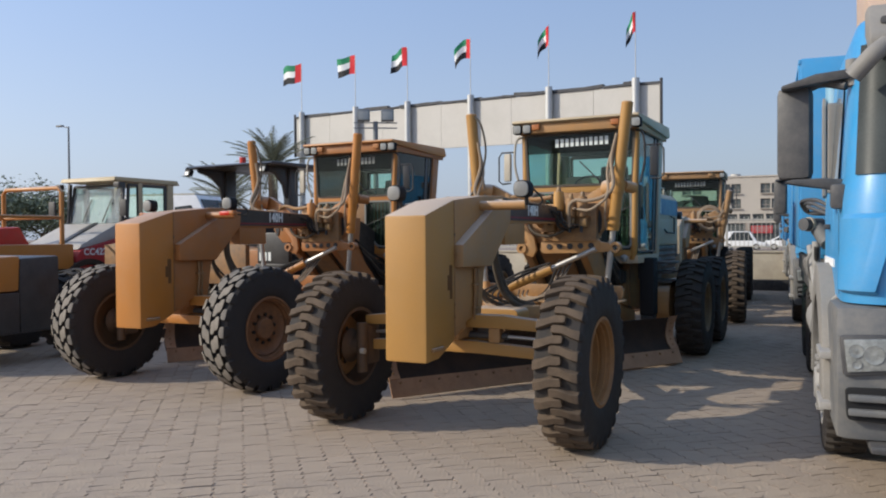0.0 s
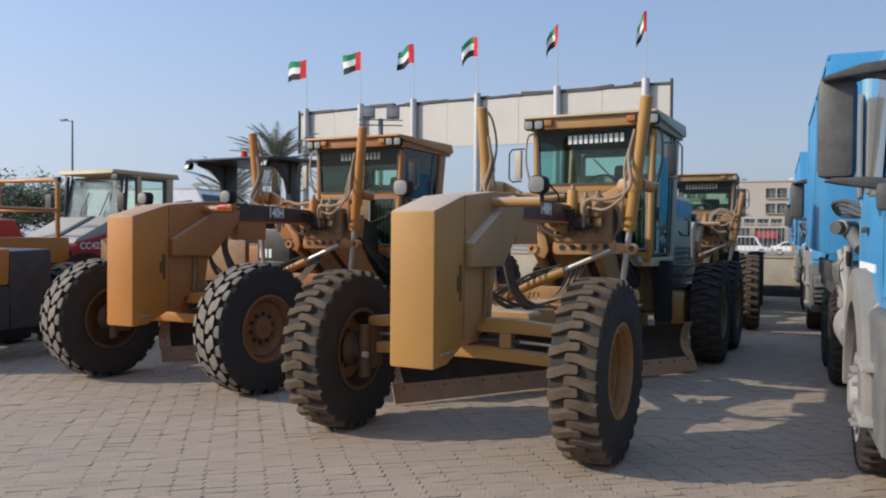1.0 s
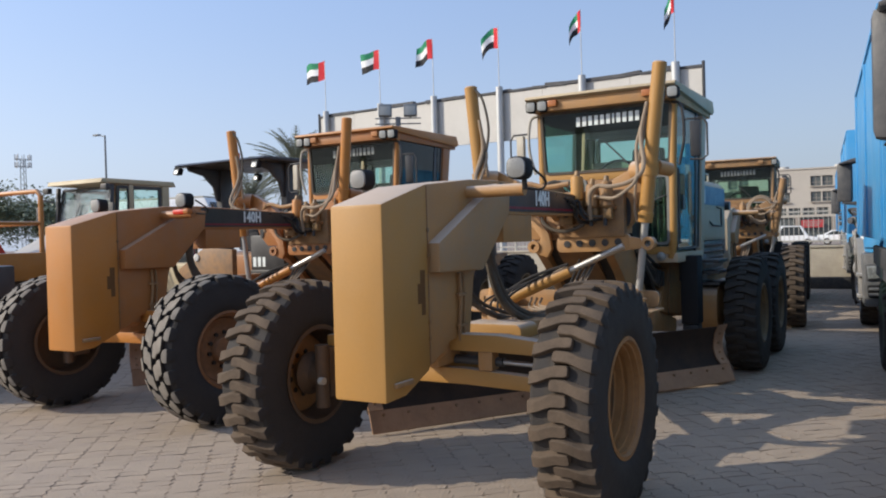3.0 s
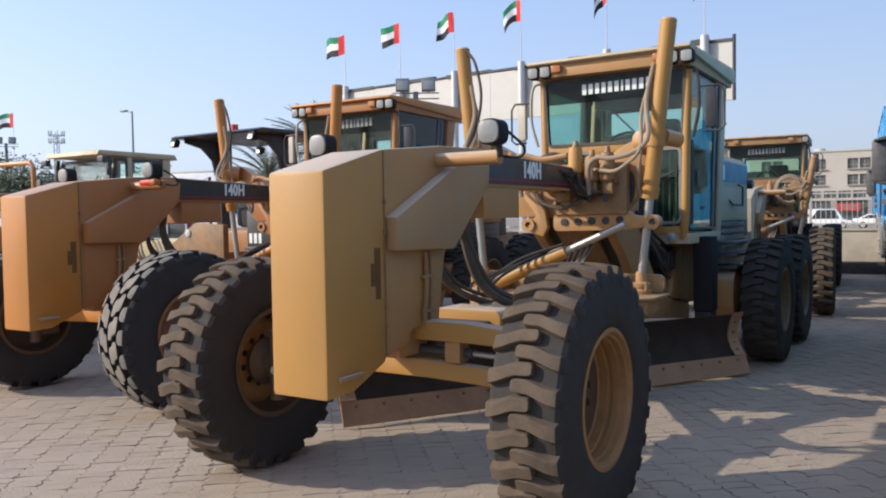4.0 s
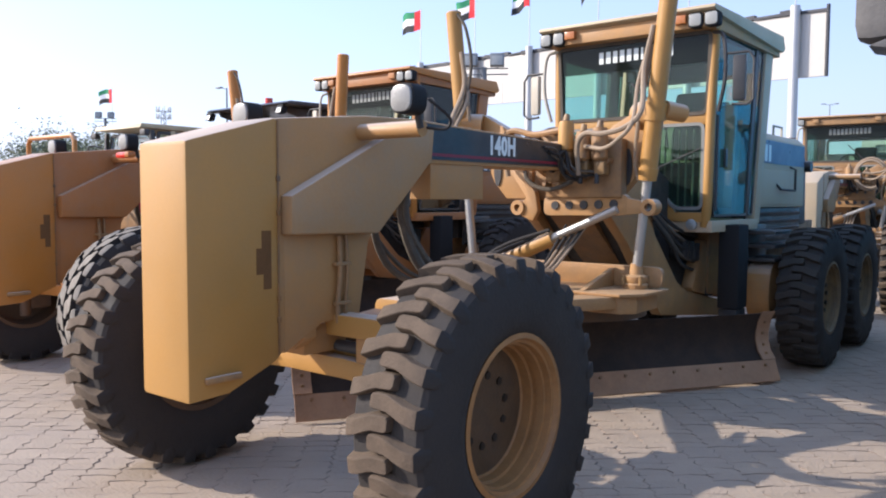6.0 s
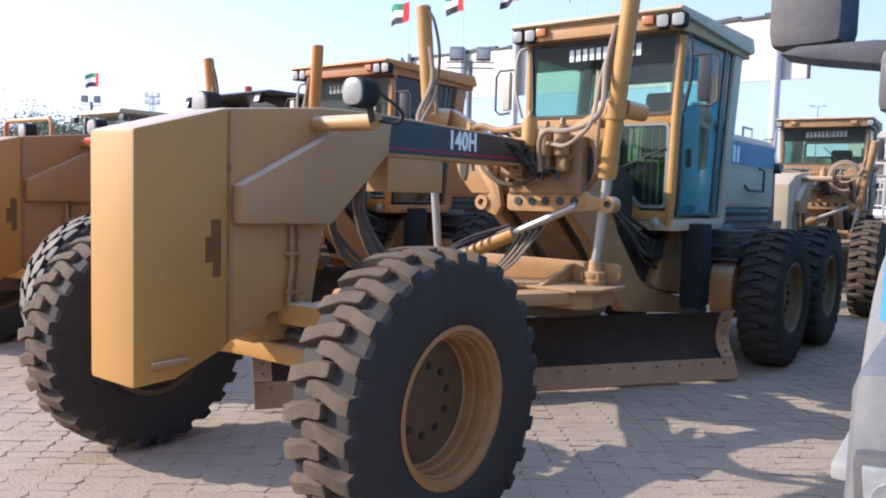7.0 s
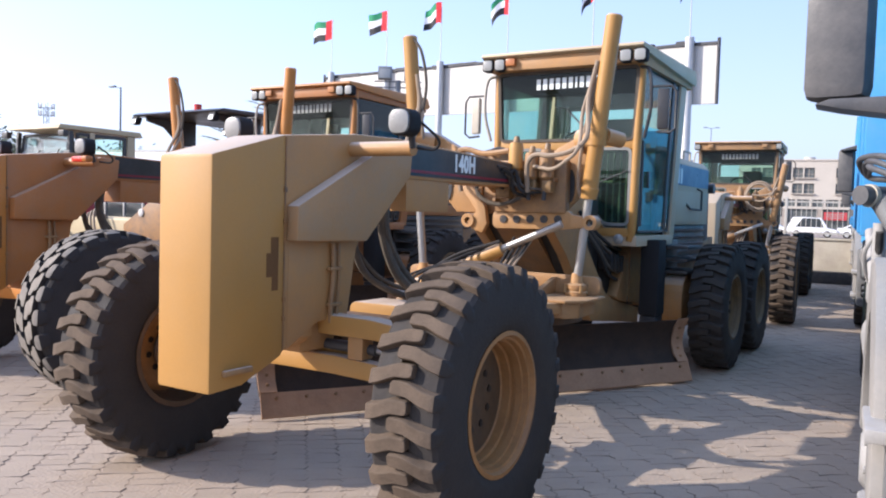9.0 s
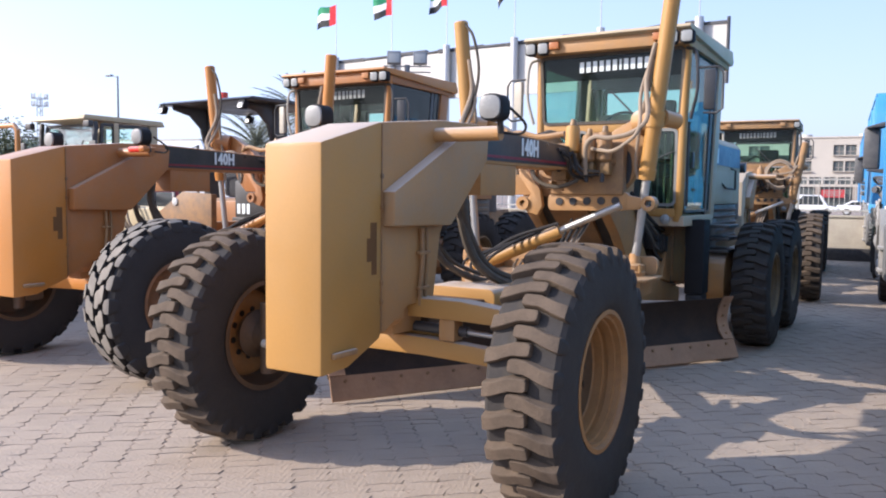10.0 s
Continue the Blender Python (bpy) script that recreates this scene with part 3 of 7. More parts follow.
def wheel(parent, name, x, y, side, tyre_mat, rim_mat, style="bar", R=0.68, W=0.44, dish=0.13, bolts=10, lean=0.0, lug_count=24, hub_mat=None, steer=0.0):
    """A wheel across X whose outer face looks to side (+1 or -1); the rim is open on that side, dish metres deep."""
    z = R
    tyre = part(name, lug_tyre(bmesh.new(), 0, 0, 0, R, W, lug_count, style), RUBBER_DARK, parent, "", 30)
    tyre.data.materials.append(tyre_mat)
    tyre.data.materials.append(RUBBER)
    rr = R * 0.475
    w = W / 2
    bm = bmesh.new()
    bm_lathe(bm, [(rr * 1.06, w * 0.86), (rr * 1.10, w * 0.90), (rr * 1.03, w * 0.92), (rr * 1.0, w * 0.80), (rr * 0.965, w * 0.78), (rr * 0.955, w * 0.62), (rr * 0.925, w * 0.60), (rr * 0.915, w * 0.42), (rr * 0.93, w * 0.40), (rr * 0.93, w * 0.30), (rr * 0.895, w * 0.27),
                  (rr * 0.885, w - dish - 0.03), (rr * 0.80, w - dish - 0.055), (rr * 0.62, w - dish - 0.06), (0.10, w - dish - 0.05), (0.0005, w - dish - 0.05)], (0, 0, 0), (side, 0, 0), seg=40, caps=False)
    rim = part("rim", bm, rim_mat, tyre)
    bm = bmesh.new()
    bm_lathe(bm, [(rr * 1.06, w * 0.86), (rr * 1.10, w * 0.90), (rr * 1.0, w * 0.90), (rr * 0.95, w * 0.3), (rr * 0.90, 0.0), (rr * 0.5, 0.0), (0.0005, 0.0)], (0, 0, 0), (-side, 0, 0), seg=32, caps=False)
    part("inner_rim", bm, BROWN_DARK, tyre)
    bm = bmesh.new()
    if style == "bar":
        bm_lathe(bm, [(rr * 0.36, 0.0), (rr * 0.355, 0.008), (rr * 0.30, 0.014), (rr * 0.12, 0.018), (0.0005, 0.018)], (side * (w - dish - 0.062), 0, 0), (side, 0, 0), 28, caps=False)
    else:
        bm_lathe(bm, [(rr * 0.40, 0.0), (rr * 0.38, 0.035), (rr * 0.33, 0.055), (rr * 0.16, 0.062), (0.0005, 0.062)], (side * (w - dish - 0.062), 0, 0), (side, 0, 0), 28, caps=False)
    part("hub", bm, hub_mat or rim_mat, tyre)
    bolt = bm_cyl(bmesh.new(), (0, 0, 0), (side * 0.03, 0, 0), 0.021, 0.019, 6)
    me = mesh_of(bolt, "wheel_bolt", BOLT)
    for i in range(bolts):
        a = 2 * math.pi * (i + 0.3) / bolts
        o = new("wheel_bolt", me)
        o.parent = tyre
        o.location = (side * (w - dish - 0.062), rr * 0.47 * math.cos(a), rr * 0.47 * math.sin(a))
    tyre.matrix_basis = pose(x, y, z, 0, lean, steer)
    return tyre


def bar_letters(bm, at, size, widths):
    """A row of plain bars in place of a maker's name: at(u, v) gives the place on the pane."""
    u = 0.0
    total = sum(widths) + 0.55 * (len(widths) - 1)
    for wd in widths:
        a, b = u / total, (u + wd) / total
        bm.faces.new([bm.verts.new(at(p, q)) for p, q in ((a, 0), (b, 0), (b, 1), (a, 1))])
        u += wd + 0.55
    return bm


# ---------------------------------------------------------------- motor grader
def grader(label, paint, clean, rim_mat, tyre_mat, style, axle_y=0.0, lug_count=27, steer=0.0, width=0.375, lift=3.08, lamps=True, stripe=STRIPE, letter_mat=WHITE_INK, rear_style="bar", nose_mat=None):
    """A motor grader that faces -Y, its front axle over the origin, X to its left side."""
    g = thing("motor_grader", label, "grader", "parked motor graders")
    # nose weight and boom
    nose = prism("nose_weight", [(-0.83, 0.71), (-0.83, 1.83), (-0.34, 1.965), (-0.34, 0.83), (-0.62, 0.72)], -0.18, 0.18, "x", nose_mat or clean, g, "flat-faced front weight", 0.022)
    for s in (-1, 1):
        # thin raised plate; the shade of the latch recess is put into its dark brown
        prism("latch_recess", [(-0.47, 1.24), (-0.47, 1.36), (-0.44, 1.36), (-0.44, 1.44), (-0.385, 1.44), (-0.385, 1.17), (-0.43, 1.17), (-0.43, 1.24)], s * 0.178, s * 0.181, "x", RECESS, nose, "", 0)
        box("lifting_lug", (s * 0.19, -0.66, 0.80), (0.03, 0.19, 0.032), YELLOW_OLD, nose, "", None, 0.014)
        prism("seam_strip", [(-0.346, 0.86), (-0.346, 1.95), (-0.338, 1.955), (-0.338, 0.86)], s * 0.178, s * 0.182, "x", BROWN_PAINT, nose, "", 0)
        for hz in (1.02, 1.12, 1.52, 1.68):
            box("hinge", (s * 0.182, -0.342, hz), (0.010, 0.02, 0.026), BROWN_PAINT, nose, "", None, 0.003)
    prism("boom_nose", [(-0.34, 0.83), (-0.34, 1.96), (0.25, 2.02), (0.72, 2.035), (0.72, 1.80), (0.48, 1.68), (0.05, 1.50), (-0.12, 1.32), (-0.14, 1.0)], -0.165, 0.165, "x", nose_mat or paint, g, "", 0.012)
    prism("cheek_plate", [(-0.30, 0.85), (-0.30, 1.58), (0.44, 1.66), (0.27, 1.36), (0.20, 0.98), (-0.06, 0.97)], 0.11, 0.168, "x", paint, g, "", 0.01)
    for s in (-1, 1):
        prism("side_gusset", [(-0.315, 1.42), (-0.315, 1.60), (0.52, 2.0), (0.72, 1.98), (0.70, 1.80)] + ([(0.27, 1.41)] if s > 0 else [(0.16, 1.62)]), s * 0.16, s * 0.245, "x", YELLOW_DUST if paint is YELLOW else paint, g, "", 0.012)
    beam = prism("boom_beam", [(0.70, 1.79), (0.70, 2.035), (2.40, 1.985), (3.0, 1.93), (3.0, 1.55), (2.42, 1.80)], -0.15, 0.15, "x", paint, g, "", 0.012)
    for s in (-1, 1):
        prism("model_decal", [(0.74, 1.815), (0.74, 2.02), (2.36, 1.975), (2.36, 1.818)], s * 0.151, s * 0.156, "x", DECAL, beam, "dark navy decal panel", 0)
        prism("decal_stripe", [(0.74, 1.835), (0.74, 1.853), (2.36, 1.853), (2.36, 1.835)], s * 0.156, s * 0.158, "x", stripe, beam, "dark red stripe", 0)
        m = Matrix.Translation((s * 0.1575, 1.515, 1.922)) @ (pose(0, 0, 0, 90, 0, 90) if s > 0 else pose(0, 0, 0, 90, 0, -90))
        letters("model_lettering", "140H", 0.162, m, WHITE_INK, beam, 0.80, 0.002, "white model lettering", 0.038)
    # sensor hood over the boom nose and the drop bracket below it
    prism("hose_guard", [(0.81, 1.585), (0.81, 1.80), (1.33, 1.80), (1.33, 1.585)], -0.10, 0.14, "x", paint, g, "", 0.006)
    for s in (-1, 1):
        for k in (0, 1):
            tube("boom_hose", [(s * (0.09 + 0.05 * k), 0.62, 1.74), (s * (0.12 + 0.03 * k), 0.60, 1.45), (s * 0.13, 0.78 + 0.1 * k, 1.16), (s * 0.10, 1.25, 0.98 + 0.05 * k), (s * 0.08, 1.7, 0.95)], (0.032 if s > 0 else 0.024) - 0.010 * k, HOSE_GREY, g)
        if s > 0:
            for k, r in ((0, 0.018), (1, 0.012)):
                tube("nose_pipe", [(0.186, 0.03 + 0.05 * k, 0.96), (0.184, 0.03 + 0.055 * k, 1.06), (0.186, 0.045 + 0.05 * k, 1.22), (0.184, 0.04 + 0.05 * k, 1.40)], r * 0.8, YOKE_PAINT, g, "", True, 8)
            for z in (1.06, 1.26):
                box("pipe_clip", (0.185, 0.06, z), (0.03, 0.11, 0.02), YOKE_PAINT, g, "", None, 0.006)
    # head lamps on their tube
    sq = lambda c, z, h, r: rounded([(c - h, z - h), (c - h, z + h), (c + h, z + h), (c + h, z - h)], r, 5)
    tube("lamp_bar", [(-0.58, 0.22, 1.93), (-0.2, 0.22, 1.93), (0.2, 0.22, 1.93), (0.58, 0.22, 1.93)], 0.041, paint, g, "", False, 14)
    for s in (-1, 1):
        if not lamps:
            continue
        lamp = prism("head_lamp", sq(s * 0.605, 2.055, 0.072, 0.062), 0.045, 0.145, "y", LAMP_BLACK, g, "black work lamp", 0.018)
        prism("lens", sq(s * 0.605, 2.055, 0.062, 0.052), 0.030, 0.05, "y", LENS_DIM, lamp, "frosted clear lens", 0.006)
        if style != "bar":
            box("signal_lamp", (s * 0.60, 0.06, 1.945), (0.20, 0.07, 0.05), RED_LENS, lamp, "red and amber signal lamp", None, 0.02)
            box("signal_amber", (s * 0.68, 0.055, 1.948), (0.07, 0.075, 0.055), AMBER, lamp, "", None, 0.02)
        rod("lamp_stem", (s * 0.60, 0.18, 1.93), (s * 0.61, 0.15, 2.0), 0.018, DARK_METAL, lamp)
        tube("lamp_cable", [(s * 0.66, 0.17, 2.06), (s * 0.70, 0.28, 1.98), (s * 0.66, 0.30, 1.93), (s * 0.55, 0.24, 1.94)], 0.008, HOSE, lamp)
    # front axle
    ay = axle_y
    axle = prism("front_axle", [(-0.90, 0.88), (-0.90, 0.96), (-0.45, 1.005), (0.45, 1.005), (0.90, 0.96), (0.90, 0.88), (0.45, 0.895), (-0.45, 0.895)], ay + 0.02, ay + 0.14, "y", clean, g, "", 0.01)
    prism("lower_axle_bar", [(-0.88, 0.65), (-0.88, 0.74), (-0.2, 0.78), (0.2, 0.78), (0.88, 0.74), (0.88, 0.65), (0.2, 0.675), (-0.2, 0.675)], ay + 0.04, ay + 0.12, "y", clean, g, "", 0.01)
    for s in (-1, 1):
        box("axle_spacer", (s * 0.36, ay + 0.08, 0.835), (0.10, 0.10, 0.12), paint, axle, "", None, 0.008)
        box("axle_plate", (s * 0.16, ay + 0.14, 0.80), (0.30, 0.014, 0.10), clean, axle, "", None, 0.002)
        rod("steer_cylinder", (s * 0.10, ay + 0.10, 0.83), (s * 0.46, ay + 0.10, 0.825), 0.030, BLACK_PAINT, axle)
        rod("steer_rod", (s * 0.46, ay + 0.10, 0.825), (s * 0.84, ay + 0.10, 0.81), 0.016, CHROME, axle)
        knuckle = box("knuckle", (s * 0.90, ay + 0.06, 0.70), (0.14, 0.20, 0.36), BROWN_DARK, g, "", None, 0.03)
        part("hub_carrier", bm_lathe(bmesh.new(), [(0.15, 0.0), (0.155, 0.02), (0.13, 0.04), (0.10, 0.07), (0.09, 0.16)], (s * 1.06, ay, 0.68), (-s, 0, 0), 28), BROWN_DARK, knuckle)
        rod("king_pin", (s * 0.88, ay - 0.07, 0.46), (s * 0.88, ay - 0.07, 0.90), 0.05, BROWN_DARK, knuckle)
        rod("tie_rod_end", (s * 0.80, ay - 0.15, 0.66), (s * 0.84, ay - 0.15, 0.66), 0.026, GREY_PANEL, knuckle)
    tube("lean_bar", [(-0.84, ay + 0.18, 0.90), (-0.3, ay + 0.20, 0.90), (0.3, ay + 0.20, 0.90), (0.84, ay + 0.18, 0.90)], 0.026, paint, g, "", False)
    box("pivot_cap", (0.0, ay + 0.02, 0.88), (0.22, 0.30, 0.16), paint, g, "", None, 0.03)
    prism("pivot_hanger", [(-0.16, 0.90), (-0.16, 1.06), (0.16, 1.06), (0.16, 0.90), (0.08, 0.84), (-0.08, 0.84)], -0.17, -0.09, "y", paint, g, "", 0.01)
    for s in (-1, 1):
        wheel(g, "front_wheel", s * (1.31 - width / 2), ay, s, tyre_mat, rim_mat, style, W=width, dish=0.15 if style == "bar" else 0.075, lug_count=lug_count, steer=steer)
    # drawbar, circle and blade
    low = YELLOW_LOW if paint is YELLOW else paint
    prism("drawbar_beam", [(-0.13, 0.98), (0.15, 0.98), (0.15, 1.10), (0.30, 1.40), (-0.30, 1.40), (-0.13, 1.10)], 0.86, 0.975, "z", low, g, "", 0.012)
    prism("drawbar_tongue", [(-0.09, 0.18), (0.11, 0.18), (0.11, 0.98), (-0.09, 0.98)], 0.84, 0.90, "z", low, g, "", 0.012)
    cap = prism("drawbar_cap", rounded([(-0.22, 0.86), (-0.22, 0.99), (0.30, 0.99), (0.30, 0.86)], 0.09, 6), 0.72, 1.02, "y", clean, g, "rounded drawbar cover", 0.02)
    box("cover_flange", (0.04, 0.87, 0.87), (0.60, 0.36, 0.02), low, cap, "", None, 0.004)
    for s in (-1, 1):
        prism("drawbar_arm", [(s * 0.30, 1.39), (s * 0.05, 1.39), (s * 0.48, 2.20), (s * 0.72, 2.20)], 0.85, 0.934, "z", low, g, "", 0.012)
    bm = bm_cyl(bmesh.new(), (0, 0.16, 0.80), (0, 0.36, 0.82), 0.09, 0.08, 20)
    part("drawbar_ball", bm, GREASY, g)
    prism("drawbar_neck", [(-0.15, 0.18), (0.15, 0.18), (0.17, 0.50), (0.27, 0.86), (-0.27, 0.86), (-0.17, 0.50)], 0.82, 0.925, "z", BROWN_DARK, g, "", 0.015)
    bar = prism("drawbar_plate", [(-0.95, 2.22), (-0.78, 2.06), (0.72, 2.08), (0.83, 2.22), (0.84, 2.62), (0.60, 2.80), (-0.70, 2.80), (-0.95, 2.62)], 0.935, 0.957, "z", low, g, "", 0.006)
    prism("drawbar_box", [(-0.74, 2.12), (0.70, 2.12), (0.78, 2.22), (0.76, 2.60), (-0.74, 2.60)], 0.815, 0.934, "z", low, g, "", 0.012)
    prism("lift_bracket", rounded([(-0.98, 0.958), (-0.98, 1.11), (0.81, 1.11), (0.81, 0.958)], 0.06, 5), 2.56, 2.61, "y", low, bar, "", 0.008)
    for x0, x1 in ((-0.60, -0.56), (0.40, 0.44)):
        prism("bracket_web", [(2.10, 0.958), (2.56, 0.958), (2.56, 1.09)], x0, x1, "x", low, bar, "", 0.004)
    for s in (-1, 1):
        foot = (0.64 if s > 0 else -0.80, 2.50, 0.958)
        bm = bm_lathe(bmesh.new(), [(0.085, 0.0), (0.088, 0.03), (0.075, 0.04), (0.082, 0.055), (0.080, 0.085), (0.05, 0.10)], foot, (0, 0, 1), 20)
        cap = part("socket_cap", bm, low, bar)
        for k in range(4):
            a = math.pi * (0.25 + 0.5 * k)
            rod("cap_bolt", (foot[0] + 0.092 * math.cos(a), 2.50 + 0.092 * math.sin(a), 0.985), (foot[0] + 0.092 * math.cos(a), 2.50 + 0.092 * math.sin(a), 1.05), 0.014, GREASY, cap, "", None, 6)
    bm = bm_lathe(bmesh.new(), [(0.58, -0.05), (0.58, 0.05), (0.49, 0.05), (0.49, -0.05)], (0, 2.70, 0.765), (0, 0, 1), 48, True)
    for i in range(56):
        a = 2 * math.pi * i / 56
        bm_box(bm, (0.485 * math.cos(a), 2.70 + 0.485 * math.sin(a), 0.765), (0.04, 0.03, 0.09), (0, 0, math.degrees(a)))
    part("circle_ring", bm, BROWN_DARK, g, "greasy toothed circle")
    part("circle_drive", bm_cyl(bmesh.new(), (0.05, 3.35, 0.8), (0.05, 3.35, 1.2), 0.16, 0.13, 16), DARK_METAL, g)
    # blade: its own frame, along u from one end to the other
    p0, p1 = Vector((-1.21, 0.92, 0)), Vector((1.035, 4.435, 0))
    u = (p1 - p0).normalized()
    f = Vector((u.y, -u.x, 0))           # towards the concave face
    mid = (p0 + p1) / 2
    half = (p1 - p0).length / 2
    bmx = Matrix(((u.x, f.x, 0, mid.x), (u.y, f.y, 0, mid.y), (0, 0, 1, 0), (0, 0, 0, 1)))
    front = [(0.02, 0.17), (-0.05, 0.25), (-0.085, 0.34), (-0.085, 0.43), (-0.06, 0.52), (-0.01, 0.60)]
    back = [(p[0] - 0.03, p[1]) for p in front[::-1]]
    blade = part("blade", bm_prism(bmesh.new(), front + back, -half, half, "x"), STEEL, g, "curved dark steel mouldboard")
    blade.matrix_basis = bmx
    edge = part("cutting_edge", bm_prism(bmesh.new(), [(0.095, 0.02), (0.105, 0.03), (0.03, 0.20), (0.018, 0.19)], -half, half, "x"), RUST, blade, "rusty bolted cutting edge")
    for i in range(18):
        q = -half + 0.12 + i * (2 * half - 0.24) / 17
        rod("edge_bolt", (q, 0.050, 0.16), (q, 0.062, 0.166), 0.013, BROWN_PAINT, blade, seg=8)
    for s in (-1, 1):
        e = part("end_bit", bm_prism(bmesh.new(), [(0.025, 0.20), (-0.045, 0.27), (-0.075, 0.36), (-0.075, 0.43), (-0.05, 0.53), (0.0, 0.62), (0.012, 0.62), (-0.037, 0.53), (-0.062, 0.43), (-0.062, 0.36), (-0.03, 0.275), (0.035, 0.205)],
                                     s * (half - 0.13), s * (half + 0.004), "x"), RUST, blade, "rusty end bit")
        for zz, yy in ((0.25, -0.01), (0.32, -0.05), (0.42, -0.06), (0.52, -0.04)):
            rod("end_bolt", (s * (half - 0.065), yy - 0.01, zz), (s * (half - 0.065), yy + 0.010, zz), 0.013, BROWN_PAINT, blade, seg=8)
    for q in (-0.55, 0.55):
        a = bmx @ Vector((q, -0.13, 0.35))
        part("blade_bracket", bm_prism(bmesh.new(), [(-0.12, 0.18), (-0.30, 0.50), (-0.25, 0.72), (0.02, 0.72), (-0.08, 0.5), (-0.10, 0.3)], q - 0.05, q + 0.05, "x"), BROWN_PAINT, g).matrix_basis = bmx
    rod("side_shift_cylinder", bmx @ Vector((-0.9, -0.14, 0.44)), bmx @ Vector((0.9, -0.14, 0.44)), 0.05, BROWN_PAINT, g)
    # lift cylinders and their yoke
    for s in (-1, 1):
        top, foot = Vector((s * 0.915, 2.36, lift)), Vector((0.64, 2.50, 1.06) if s > 0 else (-0.80, 2.50, 1.06))
        d = (foot - top)
        j = top + d * 0.66
        cyl = rod("lift_cylinder", top, j, 0.062, clean, g)
        k = top + d * 0.44
        rod("cylinder_cap", top + d * 0.002, top - d * 0.006, 0.060, clean, cyl, "", 0.048)
        rod("cylinder_gland", j - d * 0.03, j + d * 0.012, 0.070, clean, cyl, "", 0.062)
        rod("cylinder_collar", k - d * 0.03, k + d * 0.03, 0.078, clean, cyl)
        rod("chrome_rod", j, foot, 0.034, CHROME, cyl, "chrome piston rod")
        part("rod_ball", bm_cyl(bmesh.new(), foot - Vector((0, 0, 0.01)), foot + Vector((0, 0, 0.075)), 0.052, 0.040, 16), paint, cyl)
        part("trunnion", bm_cyl(bmesh.new(), k, k + Vector((-s * 0.14, 0.08, -0.02)), 0.085, 0.10, 18), paint, g)
        tube("lift_hose", [top + d * 0.16 + Vector((-s * 0.07, -0.03, 0)), top + d * 0.30 + Vector((-s * 0.09, -0.06, 0)), (s * 0.80, 2.19, 2.18), (s * 0.69, 2.17, 2.07), (s * 0.52, 2.17, 2.035), (s * 0.39, 2.19, 2.045), (s * 0.315, 2.21, 1.97), (s * 0.30, 2.26, 1.76)], 0.019, HOSE_TAN, cyl)
        tube("lift_hose", [top + d * 0.20 + Vector((-s * 0.075, -0.03, 0)), top + d * 0.34 + Vector((-s * 0.12, -0.06, 0)), (s * 0.75, 2.16, 2.10), (s * 0.64, 2.15, 1.98), (s * 0.54, 2.17, 1.935), (s * 0.44, 2.22, 1.945), (s * 0.34, 2.28, 1.96)], 0.015, HOSE_TAN, cyl)
        if s < 0:
            tube("top_hose", [top + d * 0.01 + Vector((0.05, -0.02, 0)), top + d * 0.07 + Vector((0.13, -0.03, 0)), top + d * 0.20 + Vector((0.16, -0.03, 0)), top + d * 0.32 + Vector((0.11, -0.05, 0)), top + d * 0.42 + Vector((0.02, -0.10, 0)), top + d * 0.50 + Vector((-0.08, -0.08, 0)), top + d * 0.53 + Vector((0.03, -0.07, 0))], 0.013, HOSE_GREY, cyl, "", True, 8)
        tube("cylinder_line", [top + d * 0.22 + Vector((-s * 0.068, -0.01, 0)), top + d * 0.45 + Vector((-s * 0.10, -0.03, 0)), j + Vector((-s * 0.085, -0.02, 0.12)), j + Vector((-s * 0.068, 0, -0.02))], 0.015, HOSE_TAN, cyl)
    if not lamps:
        for k in range(2):
            ring = [Vector((0.50 + (0.24 - 0.03 * k) * math.cos(a), 2.20 - 0.05 * k, 2.02 + (0.27 - 0.04 * k) * math.sin(a))) for a in [math.pi * (0.15 + 1.5 * i / 14) for i in range(15)]]
            tube("coil_hose", ring, 0.020, HOSE_TAN, g, "tan looped hose", False, 8)
    yoke = prism("lift_yoke", [(-0.24, 1.58), (-0.24, 2.0), (0.24, 2.0), (0.24, 1.58)], 2.52, 2.70, "y", YOKE_PAINT, g, "", 0.02)
    for s in (-1, 1):
        prism("yoke_plate", [(s * 0.24, 1.59), (s * 0.24, 1.96), (s * 0.44, 2.12), (s * 0.72, 2.27), (s * 0.78, 2.10), (s * 0.60, 1.72), (s * 0.48, 1.59)], 2.50, 2.60, "y", paint, yoke, "", 0.012)
        # dark oval set on the plate, standing for the shade in a port
        part("hose_port", bm_prism(bmesh.new(), [(s * 0.56 + 0.036 * math.cos(a), 1.82 + 0.13 * math.sin(a)) for a in [2 * math.pi * k / 20 for k in range(20)]], 2.488, 2.499, "y"), DARK_METAL, yoke, "dark oval plate for an opening's shade")
        rod("lock_cylinder", (s * 0.84, 2.46, 2.20), (s * 0.92, 2.60, 2.18), 0.066, paint, yoke, "", 0.06)
    rod("oil_tank", (-0.40, 3.1, 1.95), (-0.40, 3.1, 2.12), 0.14, YOKE_PAINT, yoke, "round sandy tank", 0.12, 24)
    prism("yoke_cover", [(-0.06, 1.60), (-0.06, 2.02), (0.56, 2.02), (0.56, 1.60)], 2.40, 2.50, "y", YOKE_PAINT, yoke, "", 0.02)
